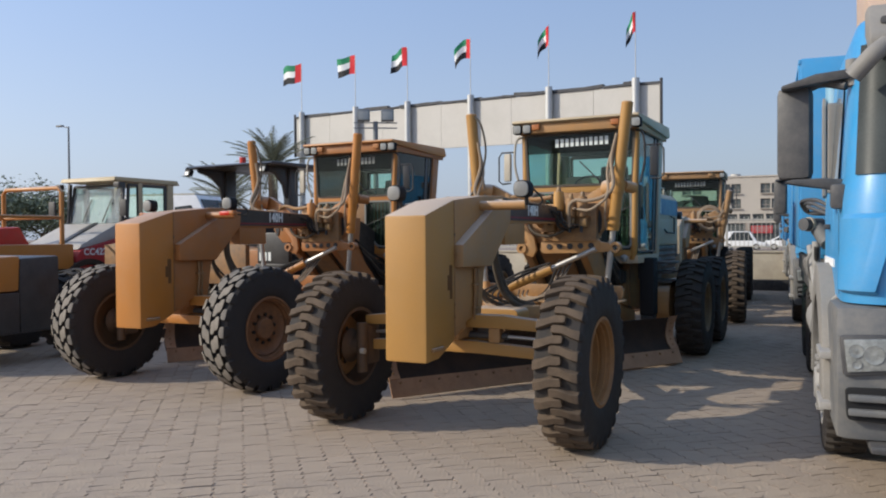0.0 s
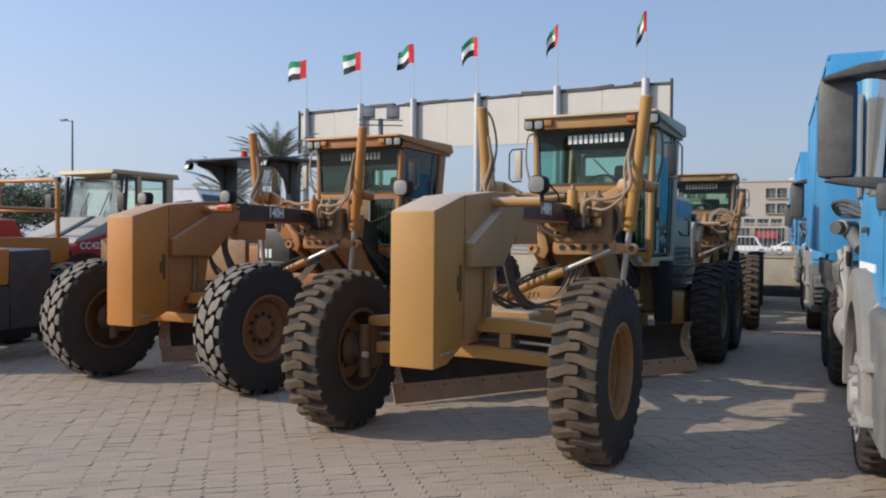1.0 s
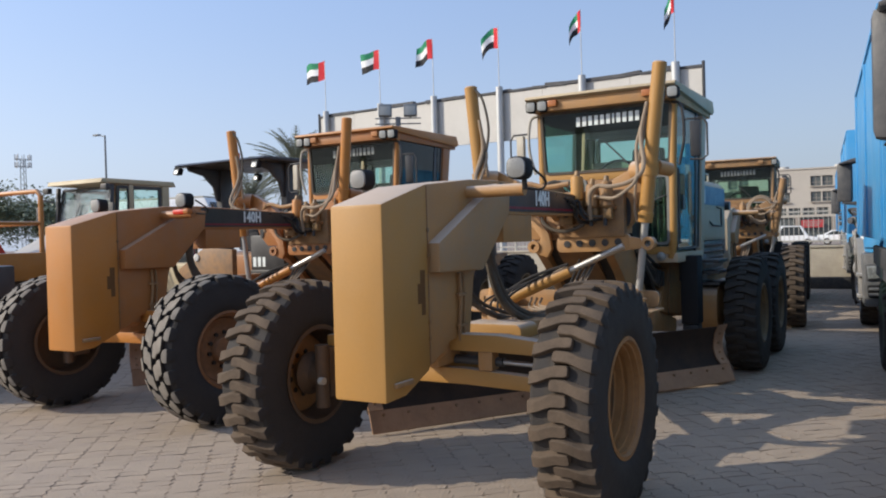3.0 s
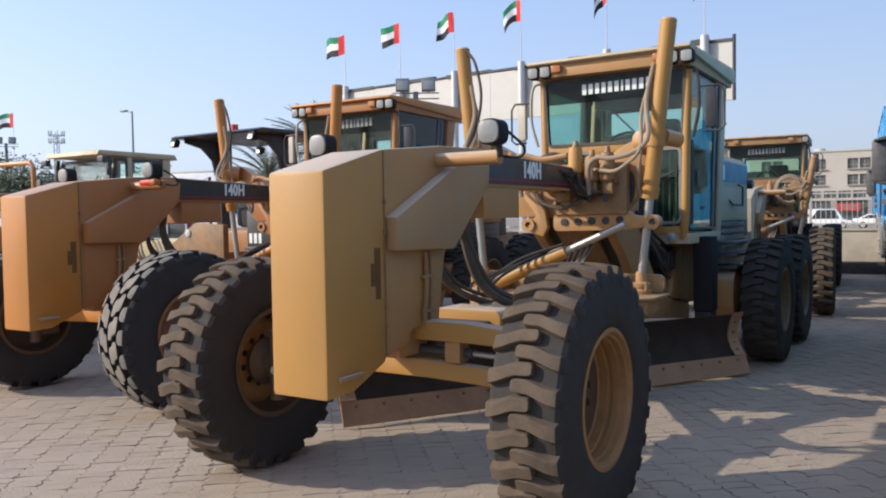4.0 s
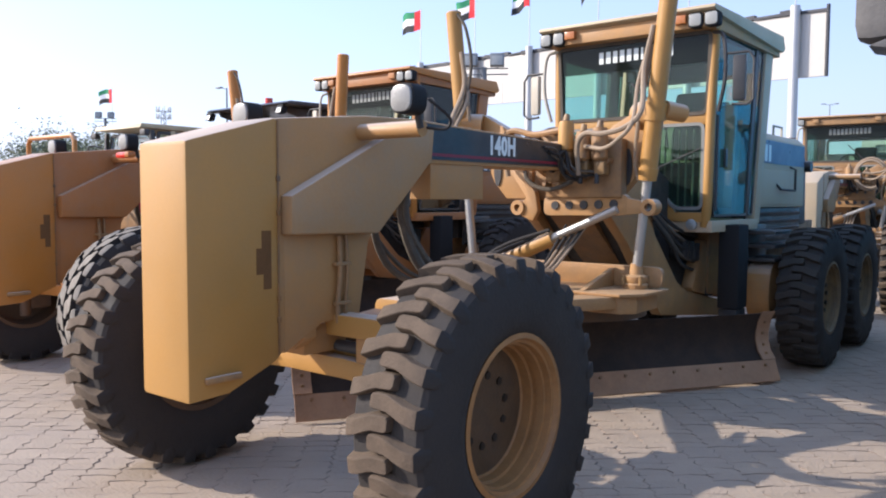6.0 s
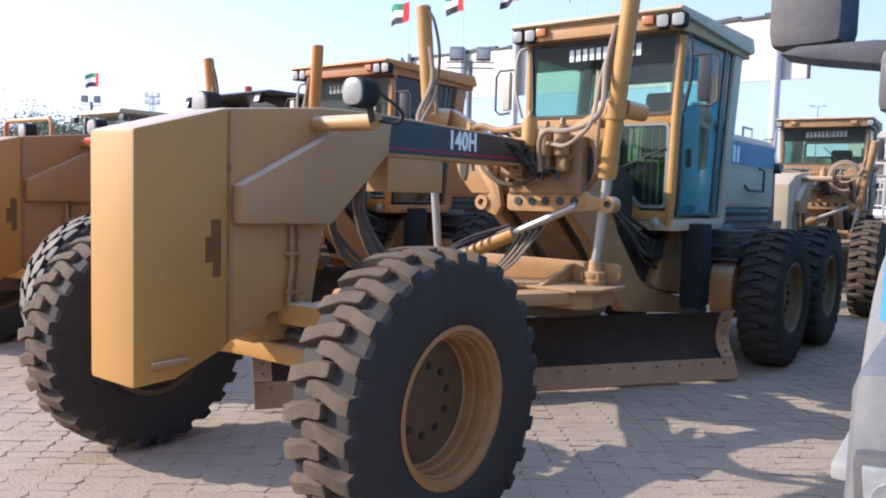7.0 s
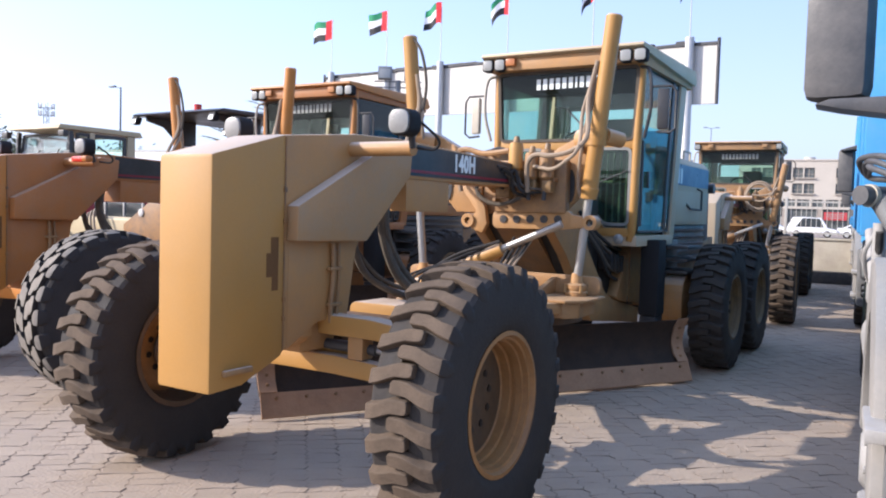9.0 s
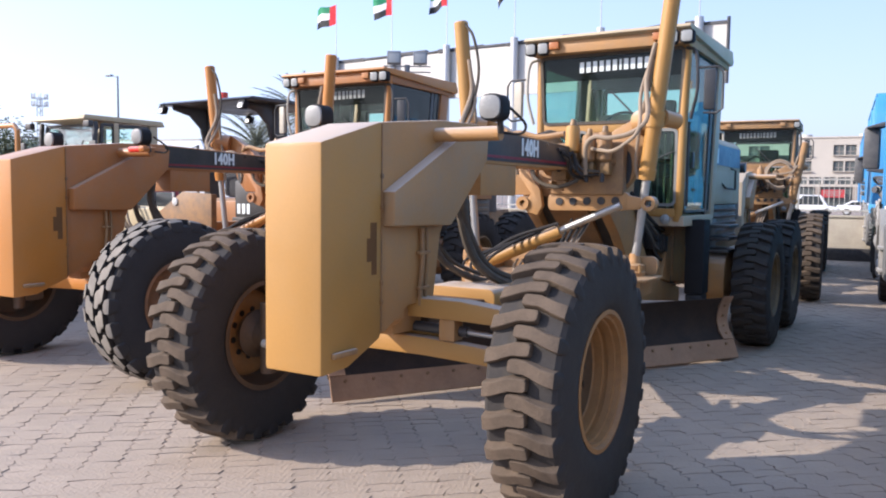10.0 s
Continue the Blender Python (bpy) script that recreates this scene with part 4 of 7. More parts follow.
    # upright canisters with their caps and fittings on the yoke's face
    for x, z0, z1, r, m in ((0.16, 1.93, 2.15, 0.058, clean), (0.30, 1.86, 2.07, 0.056, YOKE_PAINT), (0.43, 1.86, 2.09, 0.058, YOKE_PAINT)):
        can = part("canister", bm_lathe(bmesh.new(), [(r * 0.7, 0.0), (r, 0.02), (r, z1 - z0 - 0.03), (r * 0.85, z1 - z0), (0.0005, z1 - z0 + 0.004)], (x, 2.32, z0), (0, 0, 1), 18), m, yoke, "upright tan canister")
        rod("canister_neck", (x, 2.32, z1), (x, 2.33, z1 + 0.05), 0.028, GREASY, can, "", 0.02, 10)
        box("canister_foot", (x + 0.01, 2.34, z0 - 0.05), (0.075, 0.09, 0.10), GREASY, can, "", None, 0.01)
        rod("fitting", (x - 0.01, 2.30, z0 - 0.16), (x - 0.01, 2.31, z0 - 0.09), 0.018, DARK_METAL, can, seg=8)
    for x, z, w, h in ((0.05, 1.80, 0.12, 0.16), (-0.02, 1.93, 0.10, 0.12)):
        box("valve_block", (x, 2.37, z), (w, 0.10, h), GREASY, yoke, "", None, 0.012)
        rod("fitting", (x, 2.30, z), (x, 2.36, z), 0.020, DARK_METAL, yoke, seg=8)
    rng = random.Random(11)
    for k in range(14):
        x, z = rng.uniform(-0.10, 0.50), rng.uniform(1.63, 1.90)
        box("valve_fitting", (x, 2.39 + rng.uniform(-0.02, 0.02), z), (rng.uniform(0.03, 0.07), rng.uniform(0.04, 0.08), rng.uniform(0.025, 0.05)), rng.choice((YOKE_PAINT, GREASY, BROWN_PAINT)), yoke, "", (0, 0, rng.uniform(-20, 20)), 0.008)
    # dark hoses leaving the decal's end for the yoke
    for k in range(5):
        tube("pipe_line", [(0.165, 2.02 + 0.05 * k, 1.95 - 0.025 * k), (0.19, 2.14 + 0.04 * k, 1.93 - 0.04 * (k % 3)), (0.16 + 0.03 * k, 2.24, 1.80 - 0.03 * (k % 2)), (0.20 + 0.06 * k, 2.34, 1.70 + 0.02 * k)], 0.009 + 0.003 * (k % 2), HOSE if k % 2 else HOSE_GREY, yoke, "", True, 6)
    # link bar; a row of dark discs stands for the shade in its holes
    bar = bmesh.new()
    bm_prism(bar, rounded([(-0.09, 1.465), (-0.09, 1.61), (0.60, 1.625), (0.60, 1.475)], 0.05), 2.43, 2.49, "y", 0.006)
    link = part("link_bar", bar, paint, g, "yellow link bar with a row of holes")
    for i in range(5):
        x = 0.012 + i * 0.120
        rod("link_hole", (x, 2.420, 1.542 + 0.003 * i), (x, 2.432, 1.542 + 0.003 * i), 0.032, DARK_METAL, link)
    prism("link_arm", [(-0.40, 1.80), (-0.30, 1.82), (-0.17, 1.64), (-0.145, 1.50), (-0.19, 1.42), (-0.28, 1.45), (-0.35, 1.50), (-0.25, 1.60)], 2.43, 2.49, "y", paint, g, "", 0.01)
    for ex, ez in ((-0.32, 1.522), (0.76, 1.535)):
        part("link_eye", bm_lathe(bmesh.new(), [(0.028, -0.05), (0.058, -0.05), (0.058, 0.05), (0.028, 0.05)], (ex, 2.46, ez), (0, 1, 0), 20, True), paint, g)
    prism("link_tongue", [(0.58, 1.48), (0.58, 1.60), (0.70, 1.58), (0.70, 1.49)], 2.43, 2.49, "y", paint, g, "", 0.008)
    tube("top_pipe", [(-0.62, 2.55, 2.02), (-0.42, 2.48, 2.12), (-0.20, 2.46, 2.08), (0.04, 2.44, 2.10)], 0.024, YOKE_PAINT, g)
    for k in range(4):
        tube("cowl_hose", [(-0.58 + 0.06 * k, 2.62, 2.0), (-0.50 + 0.07 * k, 2.9, 2.10 + 0.02 * k), (-0.44 + 0.08 * k, 3.3, 2.04), (-0.40 + 0.06 * k, 3.7, 1.9)], 0.016, HOSE_TAN if k % 2 else HOSE_GREY, g)
    tube("sag_hose", [(-0.19, 2.32, 1.80), (-0.16, 2.30, 1.74), (-0.08, 2.29, 1.685), (0.04, 2.29, 1.66), (0.16, 2.30, 1.69), (0.26, 2.33, 1.76)], 0.017, HOSE_GREY, g)
    a, b = Vector((-0.66, 2.20, 0.97)), Vector((0.58, 2.30, 1.52))
    j = a.lerp(b, 0.61)
    shift = rod("centre_shift_cylinder", a, j, 0.055, clean, g)
    rod("chrome_rod", j, b, 0.03, CHROME, shift, "chrome piston rod")
    tube("shift_hose", [a + Vector((0.05, -0.06, 0.06)), a.lerp(b, 0.3) + Vector((0, -0.06, 0.10)), j + Vector((0, -0.05, 0.06))], 0.014, HOSE, shift)
    # slack hoses that hang in loops before the cylinder
    for i in range(4):
        tube("loop_hose", [(-0.22 + 0.06 * i, 2.26, 1.22 + 0.03 * i), (-0.40 + 0.06 * i, 2.06, 1.15 + 0.02 * i), (-0.58 + 0.065 * i, 1.92, 1.06), (-0.56 + 0.07 * i, 1.88, 0.97 - 0.01 * i), (-0.38 + 0.06 * i, 1.88, 0.895 + 0.012 * i), (-0.10 + 0.04 * i, 1.93, 0.95 + 0.01 * i), (0.10 + 0.03 * i, 2.06, 1.08), (0.16 + 0.05 * i, 2.34, 1.40)], 0.010 + 0.002 * (i % 2), HOSE, g)
    for i in range(3):
        tube("loop_hose", [(-0.30 + 0.05 * i, 2.30, 1.05), (-0.20 + 0.05 * i, 2.02, 0.99 + 0.01 * i), (-0.02 + 0.05 * i, 1.94, 0.985 + 0.015 * i), (0.14 + 0.04 * i, 2.04, 1.09), (0.20 + 0.05 * i, 2.36, 1.38)], 0.011, HOSE_TAN, g)
    # main frame down to the articulation hinge
    for s in (-1, 1):
        prism("frame_plate", [(2.55, 1.95), (2.55, 1.50), (2.90, 1.25), (3.55, 0.62), (4.95, 0.46), (4.95, 0.62), (4.10, 0.78), (3.87, 0.88), (3.40, 1.30), (3.25, 1.60), (3.3, 1.95)], s * 0.29, s * 0.38, "x", low, g, "", 0.012)
        prism("frame_inner", [(2.6, 1.95), (2.6, 1.6), (3.6, 0.70), (4.90, 0.55), (4.90, 1.34), (3.5, 1.90)], s * 0.17, s * 0.285, "x", DARK_METAL, g, "dark frame web", 0)
        panel = prism("frame_panel", [(4.18, 0.80), (4.40, 1.20), (4.93, 1.26), (4.93, 0.64), (4.20, 0.765)], s * 0.29, s * 0.40, "x", low, g, "", 0.012)
        # dark plate on the uncut panel, standing for the shade in an opening
        part("panel_opening", bm_prism(bmesh.new(), rounded([(4.46, 0.70), (4.60, 0.98), (4.76, 0.98), (4.70, 0.68)], 0.06), s * 0.400, s * 0.404, "x"), DARK_METAL, panel, "dark plate for an opening's shade")
    prism("frame_web", [(2.5, 1.95), (2.6, 1.5), (3.7, 0.70), (4.6, 0.55), (4.6, 1.2), (3.5, 1.75)], -0.17, 0.17, "x", BROWN_PAINT, g, "", 0)
    rod("hinge_pin", (0, 4.55, 0.5), (0, 4.55, 1.3), 0.11, DARK_METAL, g)
    for s in (-1, 1):
        for k in range(5):
            tube("frame_hose", [(s * 0.40, 3.12 + 0.05 * k, 1.62 - 0.05 * k), (s * 0.42, 3.42 + 0.05 * k, 1.46 - 0.06 * k), (s * 0.42, 3.85, 1.32 - 0.07 * k), (s * 0.34, 4.4, 1.25 - 0.08 * k)], 0.016, HOSE_GREY if k % 2 else HOSE, g)
        for k in range(3):
            box("valve_body", (s * 0.36, 3.95 + 0.13 * k, 1.16 - 0.02 * k), (0.14, 0.10, 0.16), DARK_METAL, g, "", None, 0.012)
    # rear frame, tandem cases, axle
    prism("rear_frame", [(4.5, 0.72), (4.5, 1.28), (8.1, 1.34), (8.1, 0.85), (6.6, 0.62), (5.2, 0.62)], -0.42, 0.42, "x", BROWN_PAINT, g, "", 0.015)
    for s in (-1, 1):
        prism("tandem_case", rounded([(4.94, 0.44), (4.94, 1.0), (7.32, 1.0), (7.32, 0.44)], 0.26, 6), s * 0.62, s * 0.84, "x", paint, g, "", 0.012)
        for yy in (5.38, 6.90):
            wheel(g, "rear_wheel", s * 1.12, yy, s, RUBBER, RIM_DARK, "bar" if rear_style == "bar" else style, R=0.665, W=0.37, dish=0.06, lug_count=lug_count)
        box("battery_box", (s * 0.70, 4.34, 1.00), (0.18, 0.26, 0.74), LAMP_BLACK, g, "black battery box", None, 0.015)
        box("fuel_step", (s * 0.70, 4.34, 0.57), (0.16, 0.24, 0.11), DARK_METAL, g, "", None, 0.01)
        for k in range(3):
            box("ladder_tread", (s * 0.72, 5.25, 1.02 + 0.13 * k), (0.30, 0.55, 0.035), BLACK_PAINT, g, "black step tread", None, 0.006)
        box("step_side", (s * 0.60, 5.25, 1.16), (0.03, 0.6, 0.38), BLACK_PAINT, g, "", None, 0.006)
    # engine hood
    hood = prism("engine_hood", [(-0.55, 1.51), (-0.55, 2.215), (-0.47, 2.29), (0.47, 2.29), (0.55, 2.215), (0.55, 1.51)], 4.95, 7.15, "y", HOOD_CREAM if paint is YELLOW else paint, g, "dusty engine hood", 0.02)
    prism("hood_tail", [(7.152, 1.30), (7.152, 2.27), (7.32, 2.20), (7.42, 2.02), (7.46, 1.30)], -0.50, 0.50, "x", TRUCK_DARK, hood, "dark radiator tail", 0.03)
    engine = box("engine_side", (0, 6.05, 1.28), (1.02, 2.2, 0.45), BLACK_PAINT, g, "dark louvred engine side", None, 0.01)
    for s in (-1, 1):
        for k in range(5):
            box("louvre", (s * 0.525, 6.10, 1.12 + 0.08 * k), (0.03, 1.9, 0.035), BLACK_PAINT, engine, "", (0, s * 25, 0), 0.004)
        rod("tail_lamp", (s * 0.46, 7.26, 1.98), (s * 0.60, 7.26, 1.98), 0.065, BLACK_PAINT, hood, "", None, 16)
        box("hood_decal", (s * 0.552, 6.28, 2.085), (0.006, 1.68, 0.235), BLUE_DECAL if paint is YELLOW else DECAL, hood, "blue decal band", None, 0)
        bm = bmesh.new()
        bar_letters(bm, lambda p, q: (s * 0.557, 5.50 + 0.34 * (p if s > 0 else 1 - p), 1.985 + 0.17 * q), 1, (1, 1, 0.9))
        part("emblem_mark", bm, WHITE_INK, hood, "white emblem")
        prism("hood_door", [(5.10, 1.54), (5.10, 1.90), (6.66, 1.90), (6.66, 1.54)], s * 0.549, s * 0.560, "x", HOOD_CREAM if paint is YELLOW else paint, hood, "", 0.006)
        for k in range(2):
            tube("grab_rail", [(s * 0.45, 5.35 + 0.9 * k, 2.27), (s * 0.45, 5.35 + 0.9 * k, 2.39), (s * 0.45, 5.65 + 0.9 * k, 2.39), (s * 0.45, 5.65 + 0.9 * k, 2.27)], 0.013, GREY_PANEL, hood, "", False)
    for s in (-1, 1):
        tube("hood_rail", [(s * 0.55, 6.05, 1.76), (s * 0.60, 6.05, 1.70), (s * 0.61, 6.56, 1.69), (s * 0.61, 6.56, 1.92), (s * 0.55, 6.56, 1.95)], 0.013, DARK_METAL, hood, "", False, 8)
    rod("exhaust", (-0.22, 6.6, 2.18), (-0.22, 6.6, 2.72), 0.06, DARK_METAL, hood)
    rod("air_cleaner", (-0.2, 5.9, 2.18), (-0.2, 5.9, 2.5), 0.11, GREY_PANEL, hood)
    # cab
    cx, yf, yb = -0.09, 3.88, 5.10
    hw = 0.76
    cab = box("cab_floor", (cx, (yf + yb) / 2, 1.36), (2 * hw, yb - yf, 0.10), HOOD_CREAM if paint is YELLOW else paint, g, "", None, 0.01)
    for s in (-1, 1):
        x = cx + s * (hw - 0.045)
        # corner posts
        tube("cab_post", [(x - s * 0.03, yf + 0.03, 1.36), (x, yf, 1.6), (x + s * 0.012, yf, 2.3), (x + s * 0.03, yf + 0.02, 3.08)], 0.042, clean, g, "", True, 10)
        prism("rear_post", [(yb - 0.10, 1.36), (yb + 0.06, 1.36), (yb + 0.36, 3.05), (yb + 0.14, 3.05)], x - 0.04, x + 0.04, "x", HOOD_CREAM if paint is YELLOW else paint, g, "", 0.01)
        prism("door_post", [(yb - 0.32, 1.40), (yb - 0.27, 1.40), (yb - 0.05, 3.05), (yb - 0.12, 3.05)], x + s * 0.005, x + s * 0.03, "x", BLACK_PAINT, g, "", 0.006)
        # door glass
        bm, inner = bm_frame(bmesh.new(), [(yf + 0.07, 1.44), (yf + 0.07, 3.02), (yb - 0.10, 3.02), (yb - 0.29, 1.44)], 0.022, x + s * 0.005, x + s * 0.028, "x", 0.05)
        door = part("cab_door", bm, BLACK_PAINT, g, "black framed cab door")
        pane("door_glass", [(x + s * 0.016, p[0], p[1]) for p in inner], 0.006, GLASS_BLUE if style == "bar" else GLASS_DARK, door, "blue tinted glass")
        bm, inner = bm_frame(bmesh.new(), [(yb - 0.24, 1.44), (yb - 0.03, 3.02), (yb + 0.10, 3.02), (yb - 0.12, 1.44)], 0.015, x + s * 0.005, x + s * 0.026, "x", 0.03)
        sw = part("side_window", bm, BLACK_PAINT, g)
        pane("side_glass", [(x + s * 0.014, p[0], p[1]) for p in inner], 0.006, GLASS_BLUE if style == "bar" else GLASS_DARK, sw, "blue tinted glass")
        rod("grab_handle", (x + s * 0.05, yf + 0.06, 1.5), (x + s * 0.05, yf + 0.06, 2.3), 0.013, BLACK_PAINT, g, seg=8)
        box("door_latch", (x + s * 0.03, yf + 0.32, 1.95), (0.03, 0.05, 0.16), BLACK_PAINT, door, "", None, 0.008)
        # lower front window with its cut corner
        xi, xo = cx + s * 0.20, cx + s * (hw - 0.07)
        bm, inner = bm_frame(bmesh.new(), [(xi, 1.78), (xi, 2.24), (xo, 2.24), (xo, 1.50), (xi + s * 0.22, 1.50)], 0.028, yf - 0.03, yf + 0.02, "y", 0.07)
        lw = part("lower_window", bm, RUBBER_SEAL, g, "grey rubber window frame")
        pane("window_glass", [(p[0], yf - 0.005, p[1]) for p in inner], 0.006, GLASS_LOWER, lw, "green tinted glass")
        for k in range(7):
            rod("guard_bar", (xi + s * (0.06 + 0.065 * k), yf + 0.16, 1.52), (xi + s * (0.05 + 0.065 * k), yf + 0.20, 2.20), 0.010, GREY_PANEL, lw, "", None, 6)
        rod("window_wiper", (xi + s * 0.05, yf - 0.04, 1.85), (xo - s * 0.03, yf - 0.04, 2.02), 0.007, BLACK_PAINT, lw, seg=6)
        # roof side lamps
        for k in (0, 1) if lamps else (0,):
            rx = cx + s * (0.78 - 0.135 * k)
            lamp = prism("roof_lamp", sq(rx, 3.06, 0.062, 0.034), 3.70, 3.78, "y", LAMP_BLACK, g, "black roof work lamp", 0.012)
            prism("lens", sq(rx, 3.06, 0.050, 0.028), 3.688, 3.704, "y", LENS, lamp, "frosted clear lens", 0.005)
        box("side_marker", (cx + s * 0.52, 3.70, 3.075), (0.10, 0.05, 0.07), AMBER if style == "bar" and lamps else paint, g, "amber marker lamp", None, 0.008)
        # mirrors on bent tube arms
        mx = cx + s * 0.98
        arm = tube("mirror_arm", [(cx + s * 0.74, yf - 0.02, 2.98), (cx + s * 0.84, yf - 0.06, 2.92), (cx + s * 0.86, yf - 0.06, 2.6), (cx + s * 0.80, yf - 0.03, 2.32)], 0.016, DARK_METAL if s > 0 else GREY_PANEL, g, "", True, 8)
        tube("mirror_loop", [(cx + s * 0.86, yf - 0.06, 2.78), (cx + s * 1.05, yf - 0.06, 2.78), (cx + s * 1.09, yf - 0.06, 2.72), (cx + s * 1.09, yf - 0.06, 2.40), (cx + s * 1.04, yf - 0.06, 2.36), (cx + s * 0.92, yf - 0.06, 2.37)], 0.011, DARK_METAL, arm, "", False)
        mir = box("mirror_shell", (mx - s * 0.01, yf - 0.04, 2.58), (0.105, 0.05, 0.37), GREY_PANEL if s < 0 else BLACK_PAINT, arm, "", (0, 0, s * 14), 0.02)
        # fender lamp under the cab
        part("cab_lamp", bm_lathe(bmesh.new(), [(0.03, 0), (0.046, 0.02), (0.048, 0.07), (0.042, 0.075), (0.0005, 0.082)], (cx + s * 0.59, 3.92, 1.375), (0, -1, 0), 20), LENS, g, "round clear lamp")
    # front wall round the windows
    bm, inner = bm_frame(bmesh.new(), [(cx - hw + 0.06, 2.30), (cx - hw + 0.02, 3.0), (cx + hw - 0.02, 3.0), (cx + hw - 0.05, 2.30)], 0.03, yf - 0.03, yf + 0.02, "y", 0.07)
    ws = part("windscreen_frame", bm, HOSE_GREY, g, "grey rubber windscreen frame")
    pane("windscreen", [(p[0], yf - 0.005, p[1]) for p in inner], 0.006, GLASS_GREEN, ws, "green tinted windscreen")
    xs = [p[0] for p in inner]
    prism("sun_strip", [(min(xs), 2.74), (min(xs), 2.975), (max(xs), 2.975), (max(xs), 2.74)], yf - 0.014, yf - 0.010, "y", GLASS_STRIP, ws, "dark sun strip", 0)
    bm = bmesh.new()
    bar_letters(bm, lambda p, q: (cx - 0.31 + 0.70 * p, yf - 0.0165, 2.815 + 0.105 * q + 0.01 * p), 1, (1, 1.05, 1, 1, 1, 1, 0.5, 1, 1, 1.05, 1))
    part("maker_mark", bm, letter_mat, ws, "pale maker mark")
    rod("wiper", (cx + 0.30, yf - 0.035, 2.34), (cx + 0.02, yf - 0.03, 2.62), 0.008, BLACK_PAINT, ws, seg=6)
    prism("cowl", [(cx - 0.72, 2.22), (cx - 0.72, 2.32), (cx + 0.70, 2.32), (cx + 0.70, 2.22)], yf - 0.02, yf + 0.03, "y", clean, g, "", 0.008)
    prism("cowl_centre", [(cx - 0.20, 1.42), (cx - 0.20, 2.22), (cx + 0.20, 2.22), (cx + 0.20, 1.42)], yf - 0.02, yf + 0.03, "y", BROWN_PAINT, g, "", 0.006)
    for s in (-1, 1):
        prism("cowl_corner", [(cx + s * 0.20, 1.40), (cx + s * 0.20, 1.76), (cx + s * 0.44, 1.48), (cx + s * 0.72, 1.48), (cx + s * 0.72, 1.40)], yf - 0.018, yf + 0.02, "y", clean, g, "", 0.004)
    # roof
    roof = prism("cab_roof", [(3.66, 3.14), (3.68, 3.17), (5.55, 3.20), (5.62, 3.08), (5.55, 3.04), (3.80, 3.10), (3.68, 3.13)], cx - 0.84, cx + 0.82, "x", ROOF_TAN if paint is YELLOW else clean, g, "overhanging cab roof", 0.012)
    prism("roof_side_band", [(3.72, 3.00), (3.72, 3.12), (5.58, 3.14), (5.58, 3.00)], cx - 0.80, cx + 0.78, "x", paint, g, "", 0.012)
    box("headliner", (cx, 4.55, 2.97), (1.46, 1.25, 0.05), SEAT, g, "", None, 0.01)
    # rear wall and inside
    bm, inner = bm_frame(bmesh.new(), [(cx - 0.56, 2.40), (cx - 0.56, 2.83), (cx + 0.62, 2.83), (cx + 0.62, 2.40)], 0.05, yb + 0.12, yb + 0.16, "y", 0.08)
    rw = part("rear_window_frame", bm, CABIN_TRIM, g)
    box("rear_header", (cx, yb + 0.14, 2.93), (1.40, 0.06, 0.20), SEAT, g, "dark lining over the rear window", None, 0.01)
    pane("rear_glass", [(p[0], yb + 0.14, p[1]) for p in inner], 0.006, GLASS_GREEN, rw, "green tinted rear glass")
    prism("rear_wall", [(cx - 0.74, 1.40), (cx - 0.74, 1.97), (cx + 0.74, 1.97), (cx + 0.74, 1.40)], yb, yb + 0.05, "y", CABIN_TRIM, g, "", 0.006)
    for s in (-1, 1):
        box("inner_post", (cx + s * 0.64, yb + 0.13, 2.25), (0.12, 0.07, 1.46), GREY_PANEL, g, "", (-8, 0, 0), 0.01)
        box("side_lining", (cx + s * 0.69, 4.50, 2.945), (0.05, 1.15, 0.13), SEAT, g, "", None, 0.01)
        box("inner_jamb", (cx + s * 0.68, yb - 0.28, 2.20), (0.05, 0.20, 1.55), CABIN_TRIM, g, "", (-6, 0, 0), 0.01)
    box("inner_sill", (cx, yb + 0.07, 2.22), (1.16, 0.12, 0.60), GREY_PANEL, g, "", None, 0.01)
    seat = box("seat_base", (cx + 0.20, 4.62, 1.86), (0.5, 0.5, 0.14), SEAT, g, "black seat", None, 0.04)
    box("seat_back", (cx + 0.20, 4.86, 2.30), (0.38, 0.13, 0.66), SEAT, seat, "", (-8, 0, 0), 0.05)
    box("seat_post", (cx + 0.20, 4.62, 1.6), (0.3, 0.3, 0.40), DARK_METAL, seat, "", None, 0.02)
    prism("console", [(4.02, 1.41), (4.02, 2.10), (4.12, 2.24), (4.26, 2.22), (4.20, 1.41)], cx - 0.14, cx + 0.14, "x", SEAT, g, "", 0.02)
    bm = bmesh.new()
    ring = [Vector((cx + 0.17 * math.cos(a), 4.25 + 0.11 * math.sin(a), 2.34 + 0.12 * math.sin(a))) for a in [2 * math.pi * i / 24 for i in range(25)]]
    bm_tube(bm, ring, 0.014, 8, False)
    part("steering_wheel", bm, BLACK_PAINT, g)
    for i in range(7):
        rod("control_lever", (cx - 0.24 + 0.08 * i, 4.16, 2.05), (cx - 0.26 + 0.085 * i, 4.05, 2.32), 0.008, BLACK_PAINT, g, seg=6)
    return g


def place(ob, x, y, z=0.0, turn=0.0):
    ob.matrix_basis = pose(x, y, z, 0, 0, turn)
    return ob


